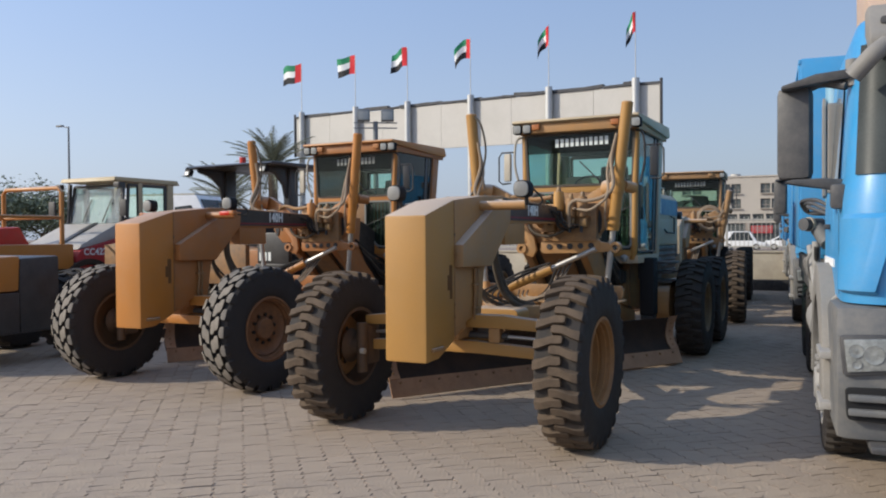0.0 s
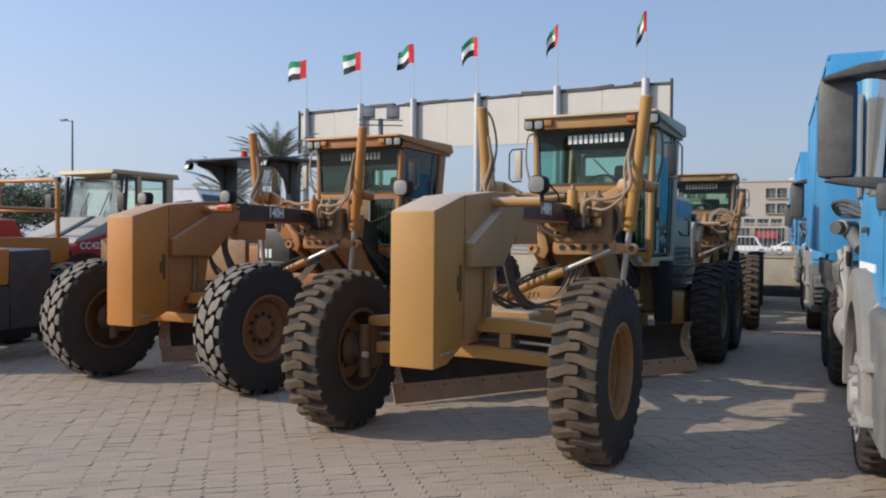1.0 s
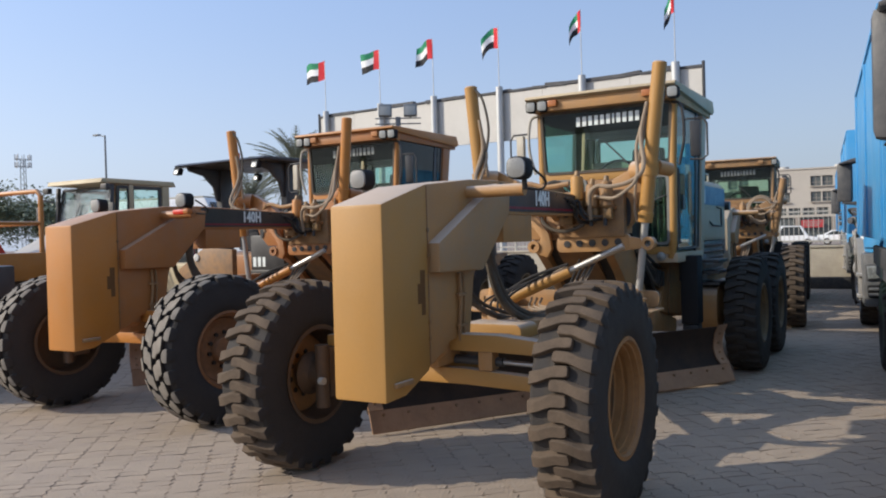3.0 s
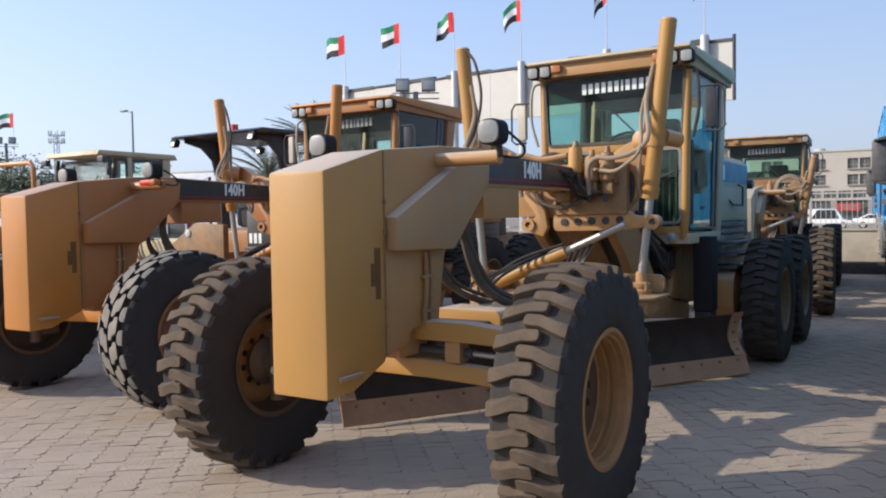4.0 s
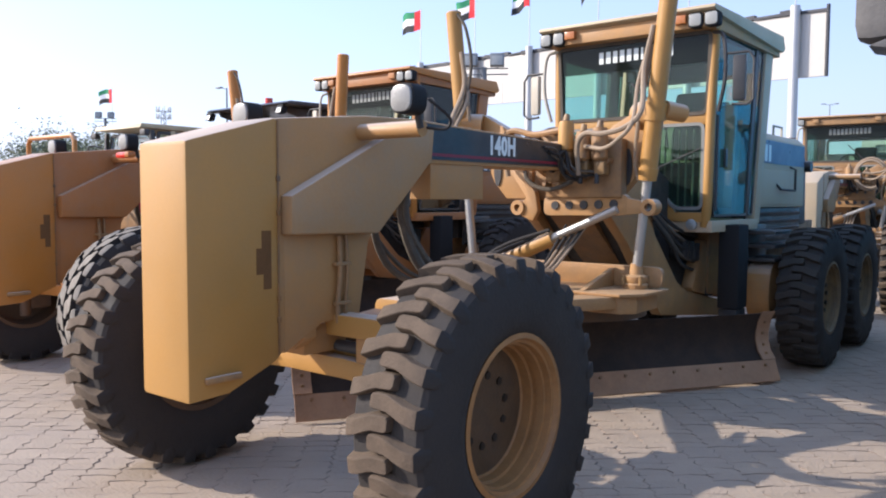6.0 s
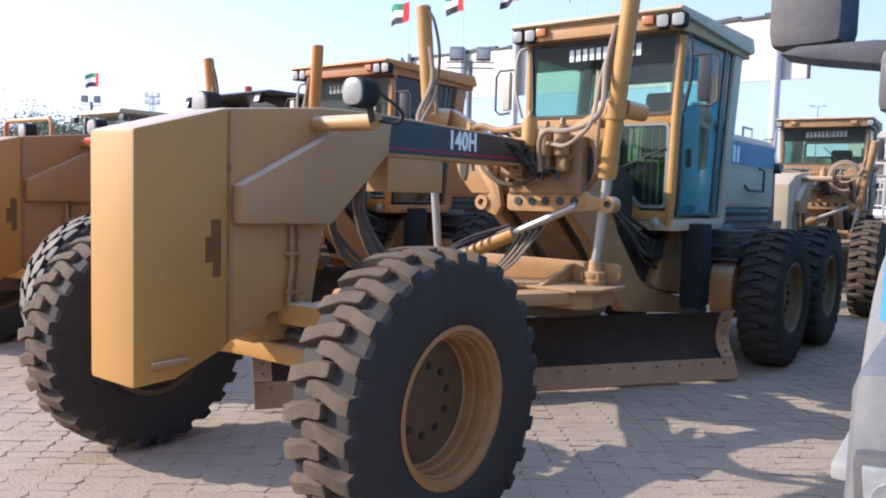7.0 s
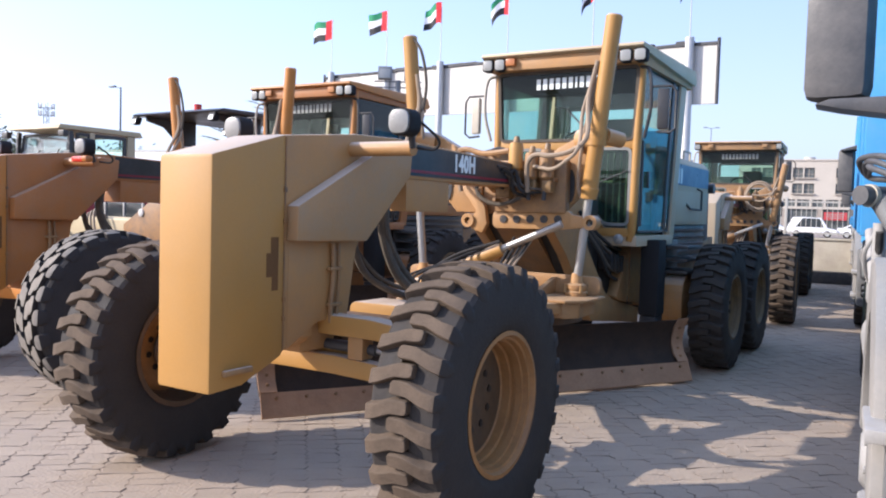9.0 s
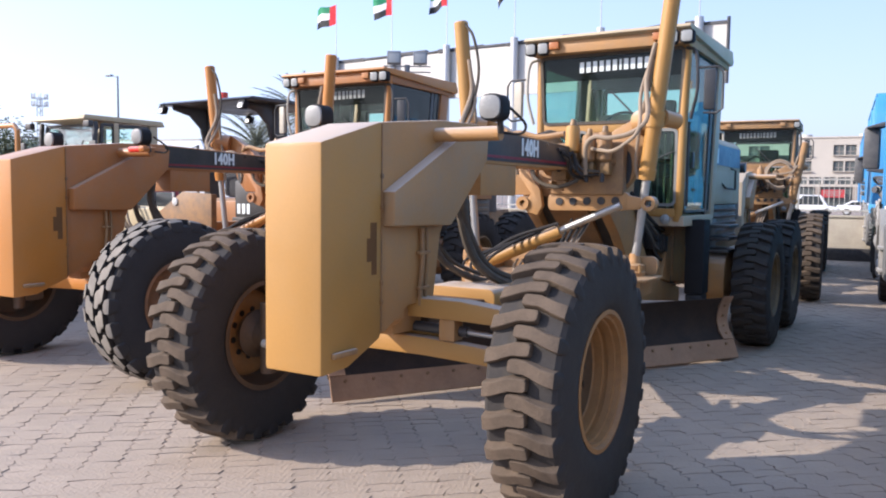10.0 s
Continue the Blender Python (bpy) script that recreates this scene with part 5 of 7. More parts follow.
# ---------------------------------------------------------------- ground
def flat_sheet(name, x0, y0, x1, y1, z, mat, label, category, n=1):
    me = bpy.data.meshes.new(name)
    vs, fs = [], []
    for j in range(n + 1):
        for i in range(n + 1):
            vs.append((x0 + (x1 - x0) * i / n, y0 + (y1 - y0) * j / n, z))
    for j in range(n):
        for i in range(n):
            a = j * (n + 1) + i
            fs.append((a, a + 1, a + n + 2, a + n + 1))
    me.from_pydata(vs, [], fs)
    me.materials.append(mat)
    return tagged(new(name, me), label, category, "", "structure")


ground = flat_sheet("ground", -700, -300, 700, 1100, -0.009, JOINT, "dusty concrete block paving of the yard", "ground")


# ---------------------------------------------------------------- gate with its long board
GATE_A, GATE_D, GATE_N = Vector((4.85, 26.7, 0)), Vector((-0.877, 0.481, 0)), Vector((-0.481, -0.877, 0))


def on_gate(s, off, z):
    """A place on the gate: s metres along it, off metres towards the yard."""
    return GATE_A + GATE_D * s + GATE_N * off + Vector((0, 0, z + 0.022 * s))


def gate():
    g = thing("gate_sign", "long weathered white sheet board on grey steel columns over a gate", "sign board")
    cuts = [0.0, 0.8, 2.4, 4.05, 5.7, 7.4, 8.9, 10.45, 11.9, 13.25, 14.9, 16.45, 17.0]
    for a, b in zip(cuts, cuts[1:]):
        bm = bmesh.new()
        lo = [bm.verts.new(on_gate(s, o, z)) for s, o, z in ((a + 0.006, 0, 4.95), (b - 0.006, 0, 4.95), (b - 0.006, 0, 6.68), (a + 0.006, 0, 6.68))]
        hi = [bm.verts.new(on_gate(s, o, z)) for s, o, z in ((a + 0.006, -0.10, 4.95), (b - 0.006, -0.10, 4.95), (b - 0.006, -0.10, 6.68), (a + 0.006, -0.10, 6.68))]
        fs = [bm.faces.new(lo), bm.faces.new(hi[::-1])] + [bm.faces.new((lo[i], lo[(i + 1) % 4], hi[(i + 1) % 4], hi[i])) for i in range(4)]
        bmesh.ops.recalc_face_normals(bm, faces=fs)
        part("sheet", bm, WHITE_PANEL, g)
    # cap strip, torn into lengths that sag or lift
    rng = random.Random(4)
    a = 0.0
    while a < 17.0:
        b = min(a + rng.uniform(0.5, 1.6), 17.0)
        za, zb = 6.69 + rng.uniform(-0.02, 0.03), 6.69 + rng.uniform(-0.02, 0.03)
        th = rng.uniform(0.06, 0.15)
        bm = bmesh.new()
        lo = [bm.verts.new(on_gate(s, 0.05, z)) for s, z in ((a, za), (b, zb), (b, zb + th), (a, za + th))]
        hi = [bm.verts.new(on_gate(s, -0.14, z)) for s, z in ((a, za), (b, zb), (b, zb + th), (a, za + th))]
        fs = [bm.faces.new(lo), bm.faces.new(hi[::-1])] + [bm.faces.new((lo[i], lo[(i + 1) % 4], hi[(i + 1) % 4], hi[i])) for i in range(4)]
        bmesh.ops.recalc_face_normals(bm, faces=fs)
        part("cap_flashing", bm, ROOF_FELT, g, "torn dark cap strip")
        a = b + rng.choice((0.0, 0.0, 0.0, 0.12))
    for s in (-0.03, 17.03):
        part("end_trim", bm_cyl(bmesh.new(), on_gate(s, 0.02, 4.93), on_gate(s, 0.02, 6.85), 0.05, 0.05, 8), ROOF_FELT, g, "dark end trim")
    for s in (0.8, 4.05, 7.4, 10.45, 13.25, 16.45):
        c = on_gate(s, 0.16, 0)
        bm = bm_cyl(bmesh.new(), (c.x, c.y, 0), on_gate(s, 0.16, 6.90), 0.13, 0.13, 16)
        part("column", bm, GALV, g, "grey steel column")
    return g


def flag(base, top, blow, wave, width=0.95, height=0.62, turn=0.0, droop=0.1):
    """A small flag on a thin pole: red at the hoist, then green, white and black bands."""
    f = thing("flag", "small red, green, white and black flag on a thin pole", "flag", "flags along the gate")
    base, top = Vector(base), Vector(top)
    rod("flag_pole", base, top + Vector((0, 0, 0.04)), 0.018, GALV, f, "", 0.012, 8)
    out = Vector(blow).normalized()
    side = Vector((-out.y, out.x, 0))

    def at(u, v):
        sag = droop * u * u
        sh = 0.10 * math.sin(wave + 5.5 * u + 1.2 * v) * (0.25 + u)
        return top + out * (width * u * (1 - 0.12 * u)) + side * sh + Vector((0, 0, -height * v - sag + 0.04 * math.sin(wave * 1.7 + 7 * u)))

    def cloth(name, u0, u1, v0, v1, mat):
        bm = bmesh.new()
        nu, nv = max(3, int(14 * (u1 - u0))), max(2, int(8 * (v1 - v0)))
        grid = [[bm.verts.new(at(u0 + (u1 - u0) * i / nu, v0 + (v1 - v0) * j / nv)) for i in range(nu + 1)] for j in range(nv + 1)]
        for j in range(nv):
            for i in range(nu):
                bm.faces.new((grid[j][i], grid[j][i + 1], grid[j + 1][i + 1], grid[j + 1][i]))
        part(name, bm, mat, f, "", 180)
    cloth("red_band", 0.0, 0.27, 0, 1, CLOTH_RED)
    cloth("green_band", 0.27, 1, 0, 0.333, CLOTH_GREEN)
    cloth("white_band", 0.27, 1, 0.333, 0.667, CLOTH_WHITE)
    cloth("black_band", 0.27, 1, 0.667, 1, CLOTH_BLACK)
    return f


gate()
for s, wv, dr, w in ((0.8, 0.5, 0.55, 0.28), (4.05, 1.6, 0.50, 0.34), (7.4, 2.8, 0.38, 0.58), (10.45, 0.2, 0.28, 0.68), (13.25, 4.0, 0.12, 0.85), (16.45, 5.1, 0.10, 0.98)):
    b = on_gate(s, 0.16, 6.88)
    flag(b, b + Vector((0, 0, 2.2)), (-1, 0.35, 0), wv, w * 1.25, 0.62 + 0.2 * w, droop=dr)
flag((-37.5, 48.25, 0), (-37.5, 48.25, 9.1), (-1, 0.2, 0), 2.2, 1.45, 0.95, droop=0.15)


# ---------------------------------------------------------------- poles and masts
def floodlight_pole(x, y, h, turn, n=2, spread=0.55, label="thin pole with a crossbar and two box floodlights"):
    p = thing("floodlight_pole", label, "floodlight")
    rod("pole", (0, 0, 0), (0, 0, h + 0.1), 0.10, POLE_DARK, p, "", 0.09, 10)
    for z in (h - 0.12, h + 0.06):
        rod("crossbar", (-spread - 0.2, 0, z), (spread + 0.2, 0, z), 0.022, POLE_DARK, p, "", None, 8)
    for i in range(n):
        xx = -spread * 0.75 + 1.5 * spread * i / max(n - 1, 1)
        fl = box("floodlight", (xx, -0.10, h + 0.30), (0.44, 0.20, 0.40), POLE_DARK, p, "grey box floodlight", (-12, 0, 0), 0.03)
        box("lens", (xx, -0.205, h + 0.28), (0.34, 0.02, 0.30), LENS, fl, "", (-12, 0, 0), 0.005)
        rod("lamp_yoke", (xx, 0, h + 0.05), (xx, -0.02, h + 0.20), 0.03, POLE_DARK, fl, "", None, 6)
    return place(p, x, y, 0, turn)


def street_lamp(x, y, h, turn, arms=1):
    p = thing("street_lamp", "tall thin grey street lamp", "street lamp")
    rod("pole", (0, 0, 0), (0, 0, h), 0.14, POLE_DARK, p, "", 0.08, 10)
    for s in ((1,) if arms == 1 else (-1, 1)):
        rod("arm", (0, 0, h - 0.1), (s * 1.0, 0, h + 0.1), 0.05, POLE_DARK, p, "", None, 8)
        box("lamp_head", (s * 1.2, 0, h + 0.12), (0.8, 0.35, 0.16), POLE_DARK, p, "", None, 0.03)
    return place(p, x, y, 0, turn)


def mast(x, y, h):
    p = thing("radio_mast", "distant lattice mast with a ring of antennas", "mast")
    for i in range(3):
        a = 2 * math.pi * i / 3
        rod("mast_leg", (1.0 * math.cos(a), 1.0 * math.sin(a), 0), (0.7 * math.cos(a), 0.7 * math.sin(a), h), 0.09, POLE_DARK, p, "", None, 6)
    for k in range(int(h / 1.5)):
        z = 1.5 * k
        for i in range(3):
            a, b = 2 * math.pi * i / 3, 2 * math.pi * (i + 1) / 3
            rod("brace", (0.9 * math.cos(a), 0.9 * math.sin(a), z), (0.9 * math.cos(b), 0.9 * math.sin(b), z + 1.5), 0.04, POLE_DARK, p, "", None, 5)
    for k in range(2):
        z = h - 1.6 + 1.9 * k
        part("platform", bm_lathe(bmesh.new(), [(1.7, -0.05), (1.9, -0.05), (1.9, 0.05), (1.7, 0.05)], (0, 0, z - 0.5), (0, 0, 1), 20, True), POLE_DARK, p)
        for i in range(8):
            a = 2 * math.pi * i / 8
            box("antenna", (1.9 * math.cos(a), 1.9 * math.sin(a), z), (0.28, 0.16, 1.5), GALV, p, "", (0, 0, math.degrees(a)), 0.03)
    return place(p, x, y)


floodlight_pole(-4.78, 26.85, 5.55, 12)
floodlight_pole(-37.9, 48.0, 6.95, 25)
street_lamp(-43.5, 71.2, 12.4, 160)
street_lamp(24.7, 176.7, 20.4, 0, 2)
mast(-141.7, 188.4, 25.5)


# ---------------------------------------------------------------- building beyond the yard
def far_building():
    b = thing("apartment_building", "distant beige apartment block with paired windows over an arcade", "building")
    x0, x1, zt, dep = -17.0, 40.0, 11.75, 14.0
    bays = [(-13.3 + 6.65 * i) for i in range(8)]
    xs = [x0]
    openings = []
    for c in bays:
        openings.append((c - 1.7, c + 1.7))
    rows = [(6.2, 7.9), (8.87, 10.57)]
    # wall pieces between the openings
    def wallbox(xa, xb, za, zb, name="wall"):
        if xb - xa > 0.05:
            box(name, ((xa + xb) / 2, 0.25, (za + zb) / 2), (xb - xa, 0.5, zb - za), BUILDING, b, "", None, 0)
    bands = [(3.6, 4.0), (5.2, 6.2), (7.9, 8.87), (10.57, zt)]
    for za, zb in bands:
        wallbox(x0, x1, za, zb)
    for za, zb in rows:
        prev = x0
        for a, c in openings:
            wallbox(prev, a, za + 0.004, zb - 0.004)
            prev = c
        wallbox(prev, x1, za + 0.004, zb - 0.004)
        for a, c in openings:
            for k in (0, 1):
                xa = a + 0.06 + 1.7 * k
                w = box("window", (xa + 0.79, 0.34, (za + zb) / 2), (1.52, 0.10, zb - za - 0.1), FAR_WINDOW, b, "dark window pane", None, 0)
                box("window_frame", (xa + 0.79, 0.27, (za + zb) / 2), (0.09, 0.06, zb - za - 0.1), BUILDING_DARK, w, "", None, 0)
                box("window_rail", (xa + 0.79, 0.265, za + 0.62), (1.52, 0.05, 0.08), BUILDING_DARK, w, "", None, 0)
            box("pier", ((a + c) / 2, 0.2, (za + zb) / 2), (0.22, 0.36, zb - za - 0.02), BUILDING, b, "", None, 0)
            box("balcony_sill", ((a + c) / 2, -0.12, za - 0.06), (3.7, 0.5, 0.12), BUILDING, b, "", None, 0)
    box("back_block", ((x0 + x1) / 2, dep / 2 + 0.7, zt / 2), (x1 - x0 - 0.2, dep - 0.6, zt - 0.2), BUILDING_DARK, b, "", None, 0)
    box("parapet", ((x0 + x1) / 2, 0.2, zt + 0.12), (x1 - x0 + 0.4, 0.7, 0.24), BUILDING, b, "", None, 0)
    for i in range(26):
        x = x0 + 0.6 + i * 2.2
        box("arcade_post", (x, 0.1, 4.6), (0.35, 0.3, 1.2), BUILDING, b, "", None, 0)
    # dark sheet that stands for the shade inside the arcade
    box("arcade_shade", ((x0 + x1) / 2, 0.42, 4.6), (x1 - x0 - 0.3, 0.05, 1.2), FAR_WINDOW, b, "", None, 0)
    for i in range(10):
        x = x0 + 2 + i * 5.6
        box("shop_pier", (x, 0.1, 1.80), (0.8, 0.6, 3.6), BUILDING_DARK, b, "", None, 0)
        box("shop_front", (x + 2.8, 0.42, 1.78), (4.6, 0.05, 3.5), FAR_WINDOW, b, "", None, 0)
    box("shop_sign", (-1.5, -0.35, 2.45), (3.5, 0.15, 1.3), RED_SIGN, b, "red shop sign board", None, 0)
    bm = bmesh.new()
    for k in range(3):
        bm_box(bm, (-1.5, -0.44, 2.78 - 0.32 * k), (2.8 - 0.4 * k, 0.02, 0.12))
    part("sign_bars", bm, FADED_INK, b, "pale bars of writing")
    box("stair_tower", (-13.0, 5.0, zt + 0.8), (4.2, 4.0, 1.6), BUILDING, b, "", None, 0)
    for k in range(3):
        rod("water_tank", (-6 + 9 * k, 5, zt), (-6 + 9 * k, 5, zt + 0.9), 0.9, WHITE_PANEL, b)
    return place(b, 1.0 + 150 * math.sin(radians(16)), 150 * math.cos(radians(16)), 0, -16)


far_building()


# ---------------------------------------------------------------- yard wall with railings
def yard_wall():
    turn = -18.0
    w = tagged(new("wall_north"), "low beige plastered yard wall, stained at its foot", "wall", "", "structure")
    box("wall_body", (0, 0, 0.55), (36, 0.2, 1.10), YARD_WALL, w, "", None, 0.01)
    box("wall_coping", (0, 0, 1.13), (36, 0.28, 0.06), YARD_WALL, w, "", None, 0.008)
    f = tagged(new("railing"), "grey steel railing of thin upright bars on the yard wall", "fence", "", "structure")
    post = mesh_of(bm_box(bmesh.new(), (0, 0, 1.68), (0.07, 0.07, 1.08), None, 0.006), "railing_post", FENCE_GREY)
    bar = mesh_of(bm_cyl(bmesh.new(), (0, 0, 1.2), (0, 0, 2.2), 0.010, 0.010, 6), "railing_bar", FENCE_GREY)
    for i in range(19):
        o = new("railing_post", post)
        o.parent, o.location = f, (-18 + 2 * i, 0, 0)
    for i in range(288):
        if i % 16:
            o = new("railing_bar", bar)
            o.parent, o.location = f, (-18 + 0.125 * i, 0, 0)
    for z in (1.28, 2.10):
        box("railing_rail", (0, 0, z), (36, 0.04, 0.045), FENCE_GREY, f, "", None, 0.004)
    for o in (w, f):
        place(o, 7.65 - 3, 24.6 + 0.97, 0, turn)
    t = thing("valve_post", "rusty T shaped standpipe beside the yard wall", "standpipe")
    rod("pipe", (0, 0, 0), (0, 0, 0.72), 0.03, DARK_METAL, t)
    rod("cross_pipe", (-0.16, 0, 0.72), (0.14, 0, 0.74), 0.04, DARK_METAL, t)
    place(t, 8.15, 24.05, 0, -18)
    k = thing("kerb_barrier", "dark low barrier along the foot of the yard wall", "barrier")
    box("barrier_body", (0, 0, 0.16), (2.6, 0.22, 0.32), DARK_METAL, k, "", None, 0.04)
    place(k, 8.1, 23.85, 0, -18)


yard_wall()


def parked_car(label, mat, x, y, turn, tall=False):
    c = thing("parked_car", label, "car", "cars beyond the railing")
    h = 1.95 if tall else 1.42
    prof = [(-2.2, 0.35), (-2.25, 0.75), (-1.35, 0.92), (-0.75, h - 0.04), (0.9, h), (1.75, h - 0.45 if not tall else h - 0.05), (2.2, 0.98), (2.25, 0.4)]
    body = prism("body", prof, -0.86, 0.86, "x", mat, c, "", 0.05)
    for s in (-1, 1):
        prism("side_window", [(-1.05, 0.98), (-0.66, h - 0.12), (0.85, h - 0.10), (1.45, 0.98)], s * 0.862, s * 0.868, "x", WINDOW_DARK, body, "", 0)
        for yy in (-1.35, 1.35):
            t = part("wheel", bm_cyl(bmesh.new(), (s * 0.70, yy, 0.33), (s * 0.88, yy, 0.33), 0.33, 0.33, 20), RUBBER_DARK, c)
            part("rim", bm_cyl(bmesh.new(), (s * 0.87, yy, 0.33), (s * 0.89, yy, 0.33), 0.2, 0.2, 16), GALV, t)
    return place(c, x, y, 0, turn)


parked_car("white parked saloon car beyond the yard railing", CAR_WHITE, 26.7, 84.0, 70)
parked_car("white parked van beyond the yard railing", CAR_WHITE, 22.4, 85.0, 72, True)
parked_car("red parked car beyond the yard railing", RED_SIGN, 28.6, 83.0, 76)
parked_car("white parked car beyond the yard railing", CAR_WHITE, 18.9, 88.0, 68)


# ---------------------------------------------------------------- blue trucks
def truck(label, box_len=5.2):
    """A blue lorry facing -Y, its bumper over the origin, with a blue box body."""
    t = thing("truck", label, "truck", "row of blue trucks")
    hw, mw = 1.175, 1.22
    # cab shell: plan outline with rounded front corners, as stacked sections
    def ring(z, front, half, rear=2.3, r=0.30):
        return [(x, y, z) for x, y in rounded([(-half, rear), (-half, front), (half, front), (half, rear)], r, 6)]
    secs = [ring(1.24, 0.10, hw), ring(1.50, 0.07, hw), ring(1.86, 0.09, hw), ring(2.05, 0.14, hw - 0.02), ring(2.9, 0.34, hw - 0.07), ring(3.05, 0.42, hw - 0.12), ring(3.12, 0.60, hw - 0.25)]
    bm = bmesh.new()
    vs = [[bm.verts.new(p) for p in s] for s in secs]
    k = len(secs[0])
    for a, b in zip(vs, vs[1:]):
        for i in range(k):
            bm.faces.new((a[i], a[(i + 1) % k], b[(i + 1) % k], b[i]))
    bm.faces.new(vs[0][::-1]), bm.faces.new(vs[-1])
    bmesh.ops.recalc_face_normals(bm, faces=bm.faces[:])
    cab = part("cab", bm, TRUCK_BLUE, t, "blue cab with rounded corners", 45)
    # windscreen wraps round the corners, just proud of the shell
    def screen_row(z):
        a = (z - 2.05) / 0.85
        front, half = 0.14 + 0.20 * a, hw - 0.02 - 0.05 * a
        row = [p for p in rounded([(-half, 2.0), (-half, front), (half, front), (half, 2.0)], 0.30, 14) if p[1] < front + 0.10]
        out = []
        for x, y in sorted(row):
            d = Vector((x * 0.55, y - 0.9)).normalized() * 0.012
            out.append((x + d.x, y + d.y, z))
        return out
    bm = bmesh.new()
    rows = [[bm.verts.new(p) for p in screen_row(z)] for z in (2.03, 2.3, 2.6, 2.86)]
    for a, b in zip(rows, rows[1:]):
        for i in range(len(a) - 1):
            bm.faces.new((a[i], a[i + 1], b[i + 1], b[i]))
    part("windscreen", bm, CAB_GLASS, cab, "dark glass windscreen", 60)
    for s in (-1, 1):
        sidew = [(0.74, 1.95), (0.78, 2.78), (1.46, 2.80), (1.46, 1.95)]
        prism("window_deflector", [(1.48, 1.98), (1.50, 2.66), (1.56, 2.68), (1.60, 1.98)], s * (hw - 0.06), s * (hw + 0.01), "x", FENDER_DUST, cab, "dusty grey deflector", 0.01)
        tube("front_mirror", [(s * (mw - 0.27), 0.14, 2.80), (s * (mw - 0.19), 0.10, 2.73), (s * (mw - 0.09), 0.14, 2.62)], 0.055, FENDER_DUST, t, "grey front mirror", True, 12)
        bm = bmesh.new()
        pts = []
        for y, z in rounded(sidew, 0.08):
            a = min(max((z - 2.05) / 0.85, 0), 1)
            pts.append(bm.verts.new((s * (hw - 0.005 - 0.055 * a), y, z)))
        bm.faces.new(pts if s > 0 else pts[::-1])
        part("door_window", bm, DOOR_GLASS, cab, "dark door window")
        box("door_seam", (s * (hw - 0.004), 0.56, 1.55), (0.012, 0.014, 0.55), BLACK_PAINT, cab, "", None, 0)
        bm = bmesh.new()
        rows = []
        for z, y_end, grow in ((1.30, 0.40, 0.004), (1.32, 0.40, 0.026), (1.76, 0.30, 0.026), (1.79, 0.29, 0.004)):
            row = [p for p in rounded([(-hw, 2.0), (-hw, 0.08), (hw, 0.08), (hw, 2.0)], 0.30, 14) if p[1] < y_end and s * p[0] > 0.62]
            rows.append([bm.verts.new((x + s * grow, y - grow, z)) for x, y in sorted(row)[:14]])
        m_ = min(len(q) for q in rows)
        for a, b in zip(rows, rows[1:]):
            for q in range(m_ - 1):
                bm.faces.new((a[q], a[q + 1], b[q + 1], b[q]))
        bmesh.ops.recalc_face_normals(bm, faces=bm.faces[:])
        part("corner_panel", bm, TRUCK_BLUE, cab, "", 40)
        box("white_band", (s * (hw + 0.003), 1.45, 1.46), (0.01, 1.0, 0.055), CLOTH_WHITE, cab, "pale reflective strip", None, 0)
        box("door_handle", (s * (hw + 0.02), 1.45, 1.72), (0.04, 0.16, 0.04), TRUCK_DARK, cab, "", None, 0.01)
        # mirrors
        arm = part("mirror_arm", bm_prism(bmesh.new(), [(s * (mw - 0.12), 2.725), (s * (mw - 0.12), 2.665), (s * (mw + 0.08), 2.645), (s * (mw + 0.30), 2.615), (s * (mw + 0.31), 2.640), (s * (mw + 0.10), 2.705)], 0.42, 0.56, "y", 0.018), TRUCK_DARK, t, "dark moulded mirror arm")
        rod("arm_knuckle", (s * (mw - 0.12), 0.49, 2.62), (s * (mw - 0.12), 0.49, 2.79), 0.05, FENDER_DUST, arm, "", 0.045, 14)
        m = box("mirror_housing", (s * (mw + 0.218), 0.60, 2.34), (0.215, 0.16, 0.62), TRUCK_DARK, arm, "large dark mirror housing", (0, 0, s * 12), 0.05)
        box("mirror_glass", (s * (mw + 0.21), 0.684, 2.34), (0.16, 0.012, 0.54), MIRROR, m, "", (0, 0, s * 12), 0.004)
        leaf = [(s * (mw + 0.29), 2.012), (s * (mw + 0.24), 2.030), (s * (mw + 0.05), 2.034), (s * (mw - 0.10), 2.020), (s * (mw - 0.10), 1.955), (s * (mw + 0.02), 1.965), (s * (mw + 0.20), 1.992)]
        part("lower_bracket", bm_prism(bmesh.new(), leaf, 0.50, 0.66, "y", 0.010), TRUCK_DARK, arm)
        tube("mirror_brace", [(s * (mw - 0.08), 0.46, 2.62), (s * (mw + 0.06), 0.54, 2.66), (s * (mw + 0.18), 0.60, 2.62)], 0.030, TRUCK_DARK, arm, "", True, 8)
        for k, (dx, dw) in enumerate(((-0.15, 0.11), (-0.035, 0.10))):
            box("wide_mirror", (s * (mw + dx), 0.36 + 0.05 * k, 1.905), (dw, 0.14, 0.15 + 0.01 * k), TRUCK_DARK, arm, "small dark mirror", (0, 0, s * 8), 0.028)
        # fender, steps, wheel
        bm = bmesh.new()
        arc = [(1.44 + (0.74 if math.cos(a) > 0 else 0.92) * math.cos(a), 0.50 + 0.95 * math.sin(a)) for a in [math.pi * i / 18 for i in range(19)]]
        inn = [(1.50 + 0.62 * math.cos(a), 0.50 + 0.70 * math.sin(a)) for a in [math.pi * (14 - i) / 14 for i in range(15)]]
        bm_prism(bm, arc + inn, s * 0.72, s * 1.275, "x", 0.03)
